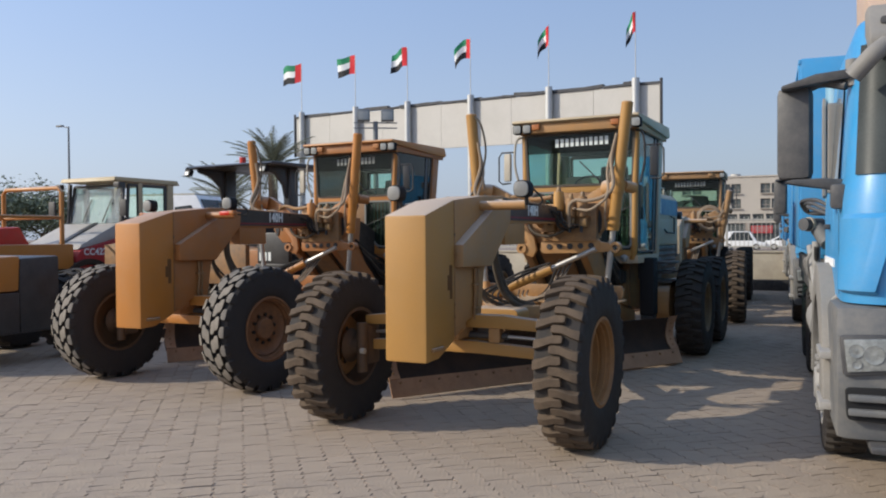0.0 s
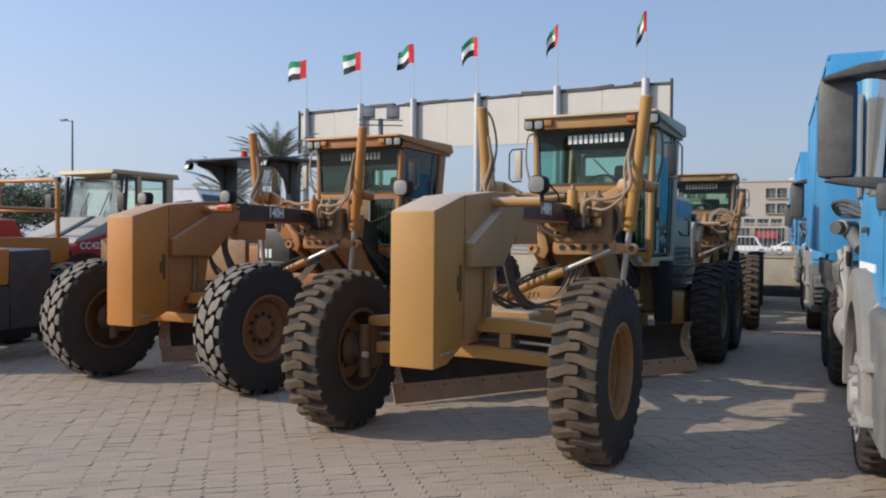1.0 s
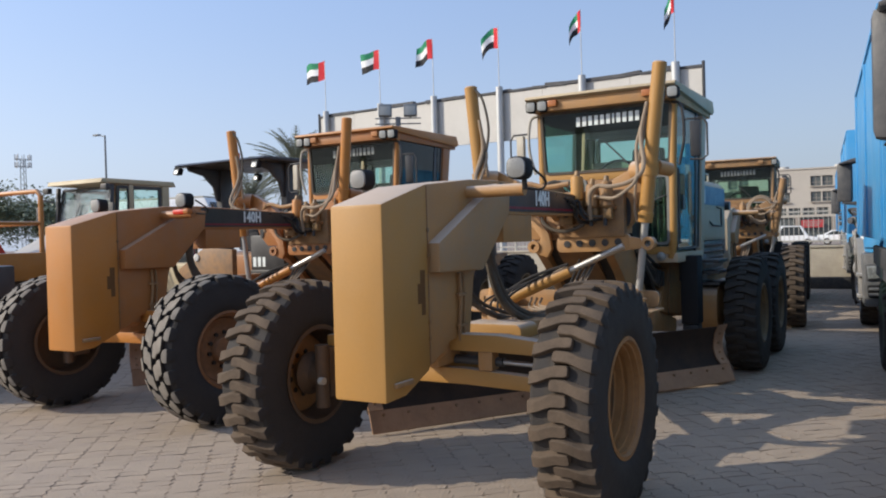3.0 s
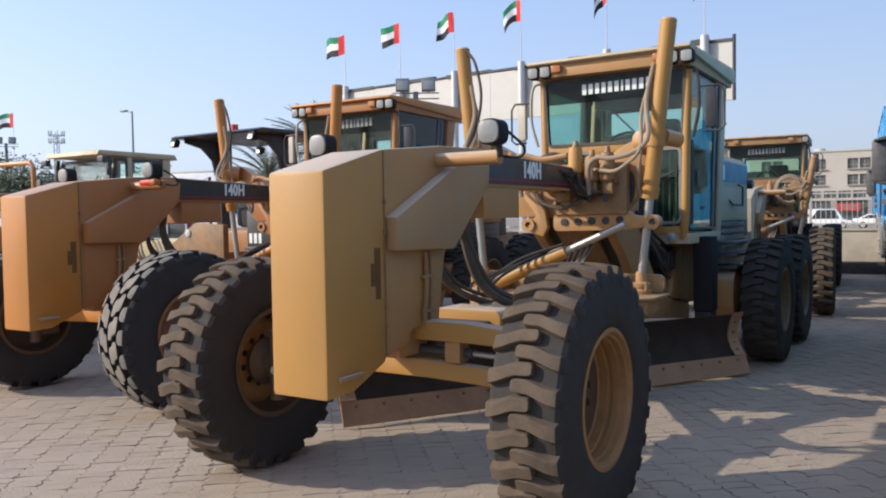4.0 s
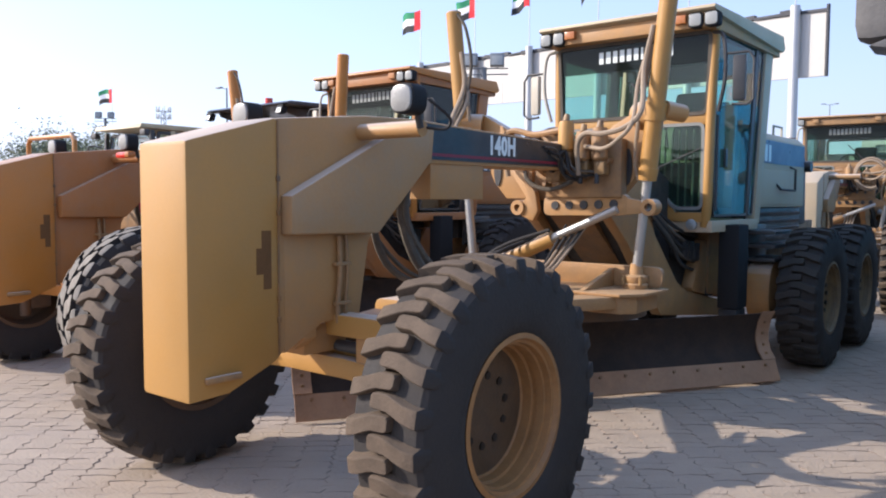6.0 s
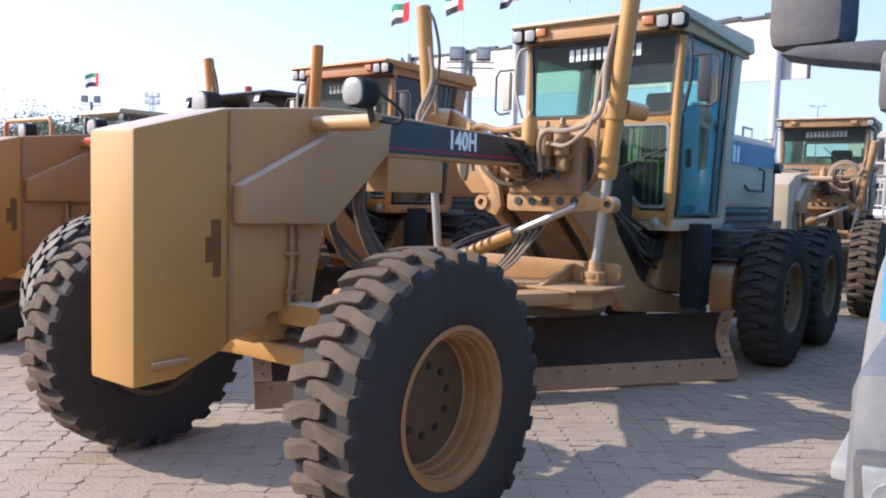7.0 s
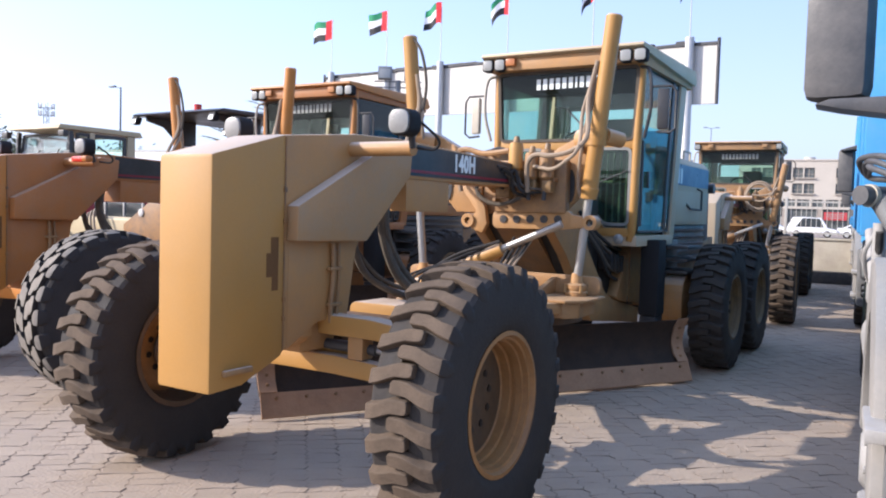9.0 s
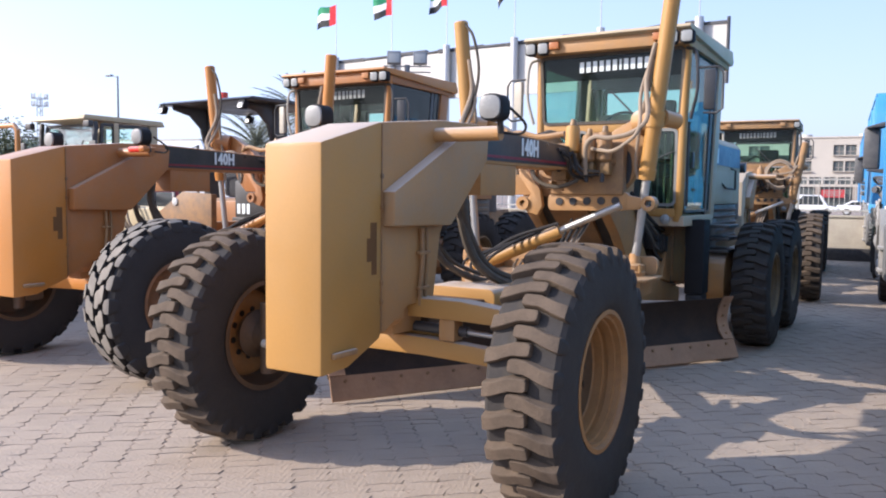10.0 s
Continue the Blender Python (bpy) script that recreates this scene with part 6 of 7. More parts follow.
        part("fender", bm, FENDER_DUST, t, "dusty grey wheel arch")
        prism("bumper_corner", [(0.06, 0.42), (0.02, 0.80), (0.08, 1.23), (0.80, 1.23), (0.86, 0.95), (0.80, 0.42)], s * 0.70, s * 1.23, "x", TRUCK_GREY, t, "grey bumper corner", 0.06)
        for z in (0.55, 0.88):
            box("step", (s * 1.22, 0.62, z), (0.16, 0.40, 0.05), TRUCK_DUST, t, "ribbed metal step", None, 0.012)
        hl = prism("headlamp", [(s * 1.19, 0.82), (s * 1.21, 1.06), (s * 0.80, 1.08), (s * 0.80, 0.86)], -0.012, 0.06, "y", TRUCK_DARK, t, "clear glass headlamp", 0.02)
        prism("headlamp_glass", [(s * 1.17, 0.845), (s * 1.19, 1.04), (s * 0.82, 1.06), (s * 0.82, 0.88)], -0.022, -0.006, "y", LAMP_GLASS, hl, "", 0.008)
        for k, (hx, hz, hr) in enumerate(((1.125, 0.975, 0.042), (1.03, 0.955, 0.058), (0.92, 0.985, 0.050), (1.12, 0.895, 0.026))):
            part("reflector", bm_lathe(bmesh.new(), [(hr, 0.0), (hr * 0.97, 0.006), (hr * 0.75, 0.004), (hr * 0.35, 0.001), (0.0005, 0.004)], (s * hx, -0.0225, hz), (0, -1, 0), 20, caps=False), LAMP_GLASS, hl)
        box("headlamp_amber", (s * 0.87, -0.024, 0.905), (0.08, 0.012, 0.05), AMBER, hl, "", None, 0.004)
        grille = prism("lower_grille", rounded([(s * 1.17, 0.56), (s * 1.18, 0.75), (s * 0.76, 0.76), (s * 0.76, 0.54)], 0.03), -0.004, 0.06, "y", LAMP_BLACK, t, "dark lower grille", 0.006)
        for k in range(2):
            box("lower_slat", (s * 0.955, -0.008, 0.61 + 0.085 * k), (0.42, 0.05, 0.042), TRUCK_GREY, grille, "", None, 0.014)
        tube("bumper_edge", [(s * 1.14, 0.74, 1.26), (s * 1.19, 0.82, 1.20), (s * 1.235, 0.86, 1.10), (s * 1.245, 0.86, 0.90), (s * 1.245, 0.86, 0.46)], 0.022, TRUCK_DUST, t, "", True, 8)
        wh = part("front_tyre", lug_tyre(bmesh.new(), 0, 0, 0, 0.52, 0.30, 30, "bar"), RUBBER_DARK, t, "", 30)
        wh.data.materials.append(RUBBER)
        wh.data.materials.append(RUBBER_DARK)
        wh.matrix_basis = pose(s * 1.08, 1.50, 0.52)
        part("rim", bm_lathe(bmesh.new(), [(0.30, 0.13), (0.32, 0.15), (0.29, 0.15), (0.26, 0.10), (0.17, 0.12), (0.14, 0.17), (0.11, 0.20), (0.0005, 0.20)], (0, 0, 0), (s, 0, 0), 28, caps=False), TRUCK_DUST, wh)
        for i in range(10):
            a = 2 * math.pi * i / 10
            rod("wheel_nut", (s * 0.13, 0.20 * math.cos(a), 0.20 * math.sin(a)), (s * 0.19, 0.20 * math.cos(a), 0.20 * math.sin(a)), 0.018, TRUCK_DUST, wh, "", None, 6)
        for yy in (5.2, 6.5):
            wr = part("rear_tyre", lug_tyre(bmesh.new(), 0, 0, 0, 0.52, 0.56, 30, "bar"), RUBBER_DARK, t, "", 30)
            wr.data.materials.append(RUBBER)
            wr.data.materials.append(RUBBER_DARK)
            wr.matrix_basis = pose(s * 0.92, yy, 0.52)
            part("rim", bm_lathe(bmesh.new(), [(0.30, 0.22), (0.30, 0.26), (0.27, 0.20), (0.2, 0.10), (0.13, 0.12), (0.0005, 0.12)], (0, 0, 0), (s, 0, 0), 24, caps=False), TRUCK_DUST, wr)
        prism("rear_mudguard", [(4.5, 1.05), (4.6, 1.18), (7.1, 1.18), (7.2, 1.05)], s * 0.62, s * 1.2, "x", TRUCK_DARK, t, "", 0.01)
        # tanks and gear between cab and body
        rod("air_tank", (s * 1.05, 2.5, 0.85), (s * 1.05, 3.4, 0.85), 0.22, TRUCK_DUST, t, "dusty tank", None, 20)
        box("tool_box", (s * 0.92, 3.95, 0.80), (0.42, 0.6, 0.50), TRUCK_DUST, t, "", None, 0.03)
        for k in range(3):
            tube("air_line", [(s * 1.08, 2.05, 1.84 - 0.02 * k), (s * (1.22 + 0.03 * k), 2.2, 1.95 - 0.03 * k), (s * (1.34 - 0.03 * k), 2.45, 1.95 - 0.02 * k), (s * 1.28, 2.6, 1.86), (s * 1.14, 2.4, 1.84)], 0.017, TRUCK_DARK, t)
        pipe = rod("air_intake", (s * 1.33, 2.34, 1.75), (s * 1.18, 2.50, 1.75), 0.055, TRUCK_DARK, t, "dusty round air intake", None, 20)
        rod("intake_mouth", (s * 1.22, 2.42, 1.72), (s * 1.14, 2.28, 1.58), 0.060, TRUCK_GREY, pipe, "grey flexible duct", None, 16)
        rod("intake_clamp", (s * 1.29, 2.382, 1.75), (s * 1.27, 2.403, 1.75), 0.064, GREY_PANEL, pipe, "", None, 20)
        rod("stay", (s * 1.22, 2.5, 0.9), (s * 1.22, 2.5, 1.6), 0.035, TRUCK_DUST, t)
        rod("stay", (s * 1.20, 2.15, 0.9), (s * 1.26, 2.75, 1.55), 0.03, TRUCK_DUST, t)
        box("valve_box", (s * 1.16, 2.75, 1.22), (0.16, 0.3, 0.22), TRUCK_DUST, t, "", (0, 0, 12), 0.03)
        for k in range(5):
            rod("pipe_joint", (s * (1.22 + 0.02 * (k % 2)), 2.45 + 0.18 * k, 1.55 - 0.10 * k), (s * (1.22 + 0.02 * (k % 3)), 2.50 + 0.18 * k, 1.38 - 0.06 * k), 0.022 + 0.006 * (k % 2), TRUCK_DUST if k % 2 else DARK_METAL, t, "", None, 10)
            tube("brake_hose", [(s * 1.20, 2.5 + 0.14 * k, 1.60 - 0.05 * k), (s * 1.29, 2.55 + 0.14 * k, 1.42), (s * 1.24, 2.72 + 0.14 * k, 1.22), (s * 1.16, 2.9 + 0.12 * k, 1.08)], 0.013, TRUCK_DARK if k % 2 else TRUCK_DUST, t)
        box("stay_plate", (s * 1.20, 3.5, 1.2), (0.05, 0.2, 0.40), TRUCK_DUST, t, "", None, 0.02)
    for s in (-1, 1):
        # pale rear corner fairing with a dusty deflector and its dark seam
        fairing = prism("rear_fairing", rounded([(s * 0.98, 2.04), (s * 1.16, 2.06), (s * 1.17, 2.20), (s * 1.10, 2.32), (s * 0.98, 2.32)], 0.05, 4), 1.30, 2.92, "z", PALE_BLUE, t, "pale blue corner fairing", 0.02)
        prism("fairing_deflector", [(2.00, 1.98), (2.02, 2.72), (2.08, 2.80), (2.14, 2.70), (2.15, 2.06), (2.08, 1.96)], s * 1.168, s * 1.195, "x", FENDER_DUST, fairing, "dusty grey deflector", 0.01)
        rod("fairing_seam", (s * 1.178, 2.18, 1.98), (s * 1.176, 2.18, 2.78), 0.012, DARK_METAL, fairing, "", None, 8)
        tube("stack_pipe", [(s * 1.10, 2.40, 1.3), (s * 1.10, 2.40, 2.0), (s * 1.09, 2.42, 2.2)], 0.03, DARK_METAL, t, "", True, 10)
        box("side_guard", (s * 1.20, 5.6, 1.30), (0.06, 3.0, 0.22), TRUCK_DARK, t, "dark side guard", None, 0.02)
    box("chassis", (0, 4.9, 0.95), (0.85, 6.2, 0.26), DARK_METAL, t, "", None, 0.01)
    # grille and bumper
    prism("bumper", [(0.0, 0.38), (-0.03, 0.60), (0.0, 1.22), (0.5, 1.22), (0.5, 0.38)], -0.74, 0.74, "x", TRUCK_GREY, t, "grey bumper", 0.03)
    for k in range(4):
        box("grille_slat", (0, -0.02, 0.70 + 0.12 * k), (1.3, 0.05, 0.06), TRUCK_DARK, t, "", None, 0.015)
    prism("front_panel", [(-0.80, 1.30), (-0.80, 1.82), (0.80, 1.82), (0.80, 1.30)], 0.045, 0.09, "y", TRUCK_BLUE, t, "", 0.012)
    box("front_lip", (0, 0.10, 0.40), (2.1, 0.30, 0.05), TRUCK_DARK, t, "", None, 0.02)
    # sun visor and beacon
    visor = part("sun_visor", bm_prism(bmesh.new(), [(0.26, 2.78), (0.12, 2.80), (0.12, 2.86), (0.30, 3.08), (0.44, 3.08), (0.44, 2.90)], -1.04, 1.04, "x", 0.03), FENDER_DUST, t, "dusty grey sun visor")
    for s in (-1, 1):
        prism("visor_slot", rounded([(s * 0.98, 2.93), (s * 0.98, 2.975), (s * 0.74, 2.975), (s * 0.74, 2.93)], 0.02), 0.165, 0.20, "y", TRUCK_DARK, visor, "", 0.004)
    rod("warning_beacon", (-0.80, 0.75, 3.12), (-0.80, 0.75, 3.34), 0.075, RED_LENS, t, "red beacon")
    part("roof_deflector", bm_prism(bmesh.new(), [(0.75, 3.10), (2.0, 3.10), (2.0, 3.68), (1.85, 3.70)], -0.95, 0.95, "x", 0.03), VISOR_TAN, t, "tan roof deflector")
    # body
    y0, y1 = 4.35 - 0.25, 4.1 + box_len
    body = box("box_body", (0, (y0 + y1) / 2, 2.525), (2.6, y1 - y0, 2.05), TRUCK_BLUE, t, "tall blue box body", None, 0.02)
    for s in (-1, 1):
        for i in range(3):
            box("body_rib", (s * 1.305, y0 + 0.10 + i * (y1 - y0 - 0.2) / 2, 2.525), (0.03, 0.14, 2.0), TRUCK_BLUE, body, "", None, 0.01)
        box("body_rail", (s * 1.305, (y0 + y1) / 2, 3.515), (0.03, y1 - y0, 0.05), TRUCK_BLUE, body, "", None, 0.008)
    return t


T1 = place(truck("blue truck with dusty grey bumper, dark mirrors and box body"), 3.575, 4.43, 0, -16.2)
for k in (1, 2):
    copy_thing(T1, pose(3.575 + 0.279 * 9.8 * k, 4.43 + 0.960 * 9.8 * k, 0, 0, 0, -16.2))


# ---------------------------------------------------------------- graders
place(grader("sandy yellow motor grader with dusty lugged tyres and a blue-glazed cab", YELLOW, YELLOW_CLEAN, RIM_YELLOW, RUBBER_DUST, "bar"), -0.075, 6.52, 0, -20.5)
place(grader("orange-yellow motor grader with rusty rims and block-tread tyres", ORANGE, ORANGE_CLEAN, RIM_RED, RUBBER_PALE, "block", axle_y=-0.05, lug_count=22, steer=-8.0, width=0.40, letter_mat=FADED_INK), -3.41, 8.57, 0, -18.97)
place(grader("dusty yellow motor grader parked nose to tail behind another", YELLOW_OLD, YELLOW_OLD, RIM_DARK, RUBBER_DUST, "bar", letter_mat=FADED_INK, lift=2.62, lamps=False, nose_mat=HOOD_CREAM), 3.368, 15.702, 0, -16.0)


# ---------------------------------------------------------------- other machines
def tandem_roller():
    r = thing("tandem_roller", "dark red road roller with cream roof and grey hood", "road roller")
    # origin under the middle of the cab front, facing -Y
    body = prism("body", [(-0.95, 0.80), (-1.0, 1.30), (-0.90, 1.46), (0.1, 1.72), (2.0, 1.60), (2.3, 1.0), (1.4, 0.75), (-0.6, 0.75)], -0.80, 0.80, "x", ROLLER_RED, r, "", 0.04)
    hood = prism("hood", [(-0.93, 1.46), (-0.85, 1.56), (-0.02, 1.97), (0.06, 1.72), (-0.2, 1.62)], -0.76, 0.76, "x", TAN_HOOD, r, "dusty grey sloped hood", 0.04)
    box("hood_slot", (0.18, -0.44, 1.775), (0.14, 0.86, 0.03), BLACK_PAINT, hood, "", (26.3, 0, 0), 0.004)
    box("front_grille", (0.35, -1.0, 1.15), (0.7, 0.05, 0.22), BLACK_PAINT, body, "", None, 0.02)
    letters("type_lettering", "CC422", 0.17, Matrix.Translation((0.803, -0.58, 1.42)) @ pose(0, 0, 0, 90, 0, 90), WHITE_INK, body, 1.0, 0.002)
    for s in (-1, 1):
        prism("cab_post", [(0.03, 1.7), (0.10, 1.7), (0.16, 2.76), (0.09, 2.76)], s * 0.72, s * 0.78, "x", BLACK_PAINT, r, "", 0.01)
        prism("middle_post", [(0.47, 1.7), (0.56, 1.7), (0.56, 2.76), (0.47, 2.76)], s * 0.77, s * 0.79, "x", CREAM, r, "", 0.004)
        prism("rear_post", [(1.20, 1.6), (1.40, 1.6), (1.40, 2.76), (1.24, 2.76)], s * 0.68, s * 0.78, "x", CREAM, r, "", 0.01)
        bm, inner = bm_frame(bmesh.new(), [(0.16, 1.75), (0.22, 2.74), (0.50, 2.74), (0.50, 1.75)], 0.05, s * 0.74, s * 0.78, "x", 0.05)
        w = part("side_window", bm, BLACK_PAINT, r)
        pane("glass", [(s * 0.76, p[0], p[1]) for p in inner], 0.006, GLASS_GREEN, w)
        bm, inner = bm_frame(bmesh.new(), [(0.52, 1.75), (0.52, 2.74), (1.21, 2.74), (1.21, 1.75)], 0.06, s * 0.74, s * 0.78, "x", 0.05)
        w = part("side_window", bm, BLACK_PAINT, r)
        pane("glass", [(s * 0.76, p[0], p[1]) for p in inner], 0.006, GLASS_GREEN, w)
        box("work_lamp", (s * 0.82, -0.06, 2.70), (0.16, 0.10, 0.11), BLACK_PAINT, r, "", None, 0.02)
        tube("mirror_arm", [(s * 0.78, 0.05, 2.5), (s * 1.0, -0.1, 2.5), (s * 1.0, -0.1, 2.1)], 0.014, BLACK_PAINT, r)
        box("mirror", (s * 1.0, -0.1, 2.25), (0.18, 0.05, 0.32), BLACK_PAINT, r, "", None, 0.02)
    bm, inner = bm_frame(bmesh.new(), [(-0.72, 1.92), (-0.72, 2.74), (0.72, 2.74), (0.72, 1.92)], 0.045, -0.02, 0.02, "y", 0.06)
    w = part("windscreen_frame", bm, BLACK_PAINT, r)
    pane("windscreen", [(p[0], 0.0, p[1]) for p in inner], 0.006, GLASS_CLEAR, w, "dusty windscreen")
    for x in (-0.3, 0.25):
        rod("wiper", (x, -0.04, 1.98), (x + 0.18, -0.035, 2.45), 0.012, BLACK_PAINT, w, "", None, 6)
    w.matrix_basis = Matrix.Translation((0, 0.07, 1.9)) @ pose(0, 0, 0, -9, 0, 0) @ Matrix.Translation((0, 0, -1.9))
    prism("cab_roof", [(-0.14, 2.78), (-0.10, 2.86), (1.50, 2.86), (1.56, 2.76)], -0.72, 0.80, "x", CREAM, r, "cream roof", 0.02)
    box("seat", (0, 0.75, 1.85), (0.5, 0.45, 0.5), SEAT, r, "", None, 0.08)
    box("cab_back", (0, 1.38, 1.82), (1.4, 0.06, 0.45), BLACK_PAINT, r, "", None, 0.01)
    for yy in (-0.72, 2.3):
        part("drum", bm_lathe(bmesh.new(), [(0.55, -0.84), (0.64, -0.84), (0.65, -0.80), (0.65, 0.80), (0.64, 0.84), (0.55, 0.84), (0.50, 0.70), (0.0005, 0.70)], (0, yy, 0.65), (1, 0, 0), 40), STEEL, r, "worn steel drum")
    return place(r, -8.05, 14.55, 0, -20)


def canopy_machine():
    r = thing("soil_compactor", "yellow soil compactor under a black canopy with a red beacon", "compactor")
    top = prism("canopy", [(-0.78, 2.935), (-0.84, 2.955), (-0.74, 2.995), (1.0, 3.02), (1.10, 2.965), (1.0, 2.935)], -0.98, 1.05, "x", BLACK_PAINT, r, "black canopy", 0.02)
    for s in (-1, 1):
        prism("canopy_brace", [(-0.72, 2.935), (-0.70, 2.87), (-0.38, 2.80), (-0.17, 2.62), (-0.10, 2.38), (0.0, 2.38), (0.02, 2.935)], s * 0.74, s * 0.79, "x", BLACK_PAINT, r, "", 0.008)
        box("canopy_post", (s * 0.76, 0.08, 2.17), (0.14, 0.26, 1.54), BLACK_PAINT, r, "", None, 0.02)
        for yy in (-0.80, 1.05):
            lamp = box("canopy_lamp", (s * 0.90, yy, 2.87), (0.14, 0.10, 0.12), LAMP_BLACK, r, "", (-20, 0, 0), 0.02)
            box("lens", (s * 0.90, yy - 0.052, 2.855), (0.11, 0.02, 0.09), LENS, lamp, "", (-20, 0, 0), 0.01)
    rod("beacon", (-0.05, -0.3, 3.0), (-0.05, -0.3, 3.15), 0.06, RED_LENS, r, "red beacon")
    prism("body", [(-0.68, 0.9), (-0.68, 1.45), (0.5, 1.5), (2.4, 1.62), (2.5, 0.9)], -0.8, 0.8, "x", ORANGE, r, "", 0.04)
    rear = box("rear_panel", (1.04, -0.72, 1.48), (0.70, 0.10, 0.54), BLACK_PAINT, r, "black engine panel", None, 0.02)
    bm = bmesh.new()
    bar_letters(bm, lambda p, q: (0.74 + 0.26 * p, -0.773, 1.26 + 0.15 * q), 1, (1, 1, 0.9))
    part("emblem_bars", bm, WHITE_INK, rear, "white emblem bars")
    box("side_step", (1.04, -0.60, 1.16), (0.66, 0.5, 0.10), BLACK_PAINT, r, "", None, 0.02)
    # front frame: pale cross beam, dark screen behind it, wedge plates at the sides
    prism("front_beam", [(-1.76, 0.92), (-1.76, 1.33), (-1.72, 1.36), (-1.46, 1.36), (-1.42, 0.92)], -1.22, 0.62, "x", CREAM, r, "pale dusty cross beam", 0.015)
    screen = box("front_screen", (-0.72, -1.22, 1.42), (1.20, 0.05, 0.30), WINDOW_DARK, r, "dark glazed screen", None, 0.006)
    for x in (-1.02, -0.55, -0.10):
        box("screen_bar", (x, -1.25, 1.42), (0.035, 0.03, 0.30), TRUCK_DUST, screen, "", None, 0.004)
    # wedge plates in brown, not orange: the canopy's shade is put into their colour
    for x0, x1, x2 in ((0.30, 0.84, 1.42), (-1.30, -1.62, -1.90)):
        wedge = prism("wedge_plate", [(x0, 0.92), (x0, 1.27), (x1, 1.58), (x2, 1.55), (x2, 0.92)], -1.86, -1.765, "y", BROWN_PAINT, r, "", 0.008)
        xm = x0 + (x1 - x0) * 0.74
        part("pin_cap", bm_lathe(bmesh.new(), [(0.055, 0.0), (0.055, 0.015), (0.045, 0.02), (0.0005, 0.02)], (xm, -1.86, 1.44), (0, -1, 0), 16), WHITE_PANEL, wedge, "pale round cap")
    for x in (-1.0, 0.9):
        box("frame_rail", (x, -1.15, 1.05), (0.16, 1.2, 0.22), ORANGE, r, "", None, 0.02)
    for k in range(3):
        tube("front_hose", [(-0.42 + 0.09 * k, -1.74, 1.34), (-0.46 + 0.08 * k, -1.90, 1.40 + 0.03 * k), (-0.36 + 0.08 * k, -1.96, 1.15), (-0.25 + 0.08 * k, -1.86, 0.95)], 0.018, HOSE_TAN, r, "", True, 8)
    box("seat", (0, 0.1, 1.75), (0.5, 0.5, 0.5), SEAT, r, "", None, 0.08)
    tube("hand_rail", [(-0.75, -0.60, 1.42), (-0.75, -0.60, 2.2), (-0.3, -0.62, 2.3), (-0.3, -0.62, 1.42)], 0.025, BLACK_PAINT, r, "", False)
    for s in (-1, 1):
        w = part("tyre", lug_tyre(bmesh.new(), 0, 0, 0, 0.72, 0.5, 20, "bar"), RUBBER_DARK, r)
        w.data.materials.append(RUBBER)
        w.data.materials.append(RUBBER_DARK)
        w.matrix_basis = pose(s * 0.85, 0.3, 0.72)
    part("drum", bm_lathe(bmesh.new(), [(0.6, -1.0), (0.73, -1.0), (0.74, -0.96), (0.74, 0.96), (0.73, 1.0), (0.6, 1.0)], (0, 3.2, 0.74), (1, 0, 0), 40), STEEL, r)
    return place(r, -4.55, 14.2, 0, -22)


def rail_roller():
    r = thing("platform_roller", "orange road roller with a bent tube rail and red engine cover", "road roller")
    box("deck", (0, 0.6, 1.35), (1.7, 2.2, 0.45), ORANGE_CLEAN, r, "", None, 0.03)
    prism("engine_cover", [(-0.3, 1.56), (-0.2, 1.82), (0.9, 1.88), (1.1, 1.56)], -0.8, 0.50, "x", RED_MACHINE, r, "red engine cover", 0.04)
    for i in range(5):
        box("cover_slot", (-0.62 + 0.14 * i, -0.235, 1.76), (0.08, 0.05, 0.14), BLACK_PAINT, r, "", (-12, 0, 0), 0.01)
    for yy in (-0.4, 1.5):
        tube("rail_frame", [(-0.80, yy, 1.55), (-0.80, yy, 2.50), (-0.72, yy, 2.58), (0.72, yy, 2.58), (0.80, yy, 2.50), (0.80, yy, 1.55)], 0.04, ORANGE_CLEAN, r, "", False, 10)
        rod("rail_mid", (-0.8, yy, 2.05), (0.8, yy, 2.05), 0.03, ORANGE_CLEAN, r)
    for s in (-1, 1):
        rod("rail_side", (s * 0.8, -0.4, 2.05), (s * 0.8, 1.5, 2.05), 0.03, ORANGE_CLEAN, r)
    box("lower_body", (0, 0.7, 0.8), (1.5, 2.2, 0.7), BLACK_PAINT, r, "", None, 0.04)
    for yy in (-0.7, 2.0):
        part("drum", bm_cyl(bmesh.new(), (-0.8, yy, 0.55), (0.8, yy, 0.55), 0.55, 0.55, 32), STEEL, r)
    return place(r, -9.03, 11.98, 0, -20)


def black_loader():
    r = thing("wheel_loader", "yellow and black wheel loader seen from its counterweight", "loader")
    prism("counterweight", [(0.80, 0.42), (0.78, 1.0), (0.80, 1.42), (1.4, 1.44), (1.4, 0.42)], -0.95, 0.95, "x", BLACK_PAINT, r, "black counterweight", 0.04)
    prism("yellow_weight", [(-0.28, 0.98), (-0.22, 1.42), (0.80, 1.45), (0.78, 0.98)], -0.95, 0.95, "x", ORANGE_CLEAN, r, "", 0.04)
    prism("lower_weight", [(-0.3, 0.42), (-0.33, 0.97), (0.79, 0.97), (0.79, 0.42)], -0.95, 0.95, "x", BLACK_PAINT, r, "", 0.03)
    for s in (-1, 1):
        w = wheel(r, "tyre", s * 0.70, 1.95, s, RUBBER_DARK, BLACK_PAINT, "bar", R=0.62, W=0.42)
    return place(r, -7.27, 9.09, 0, -18)


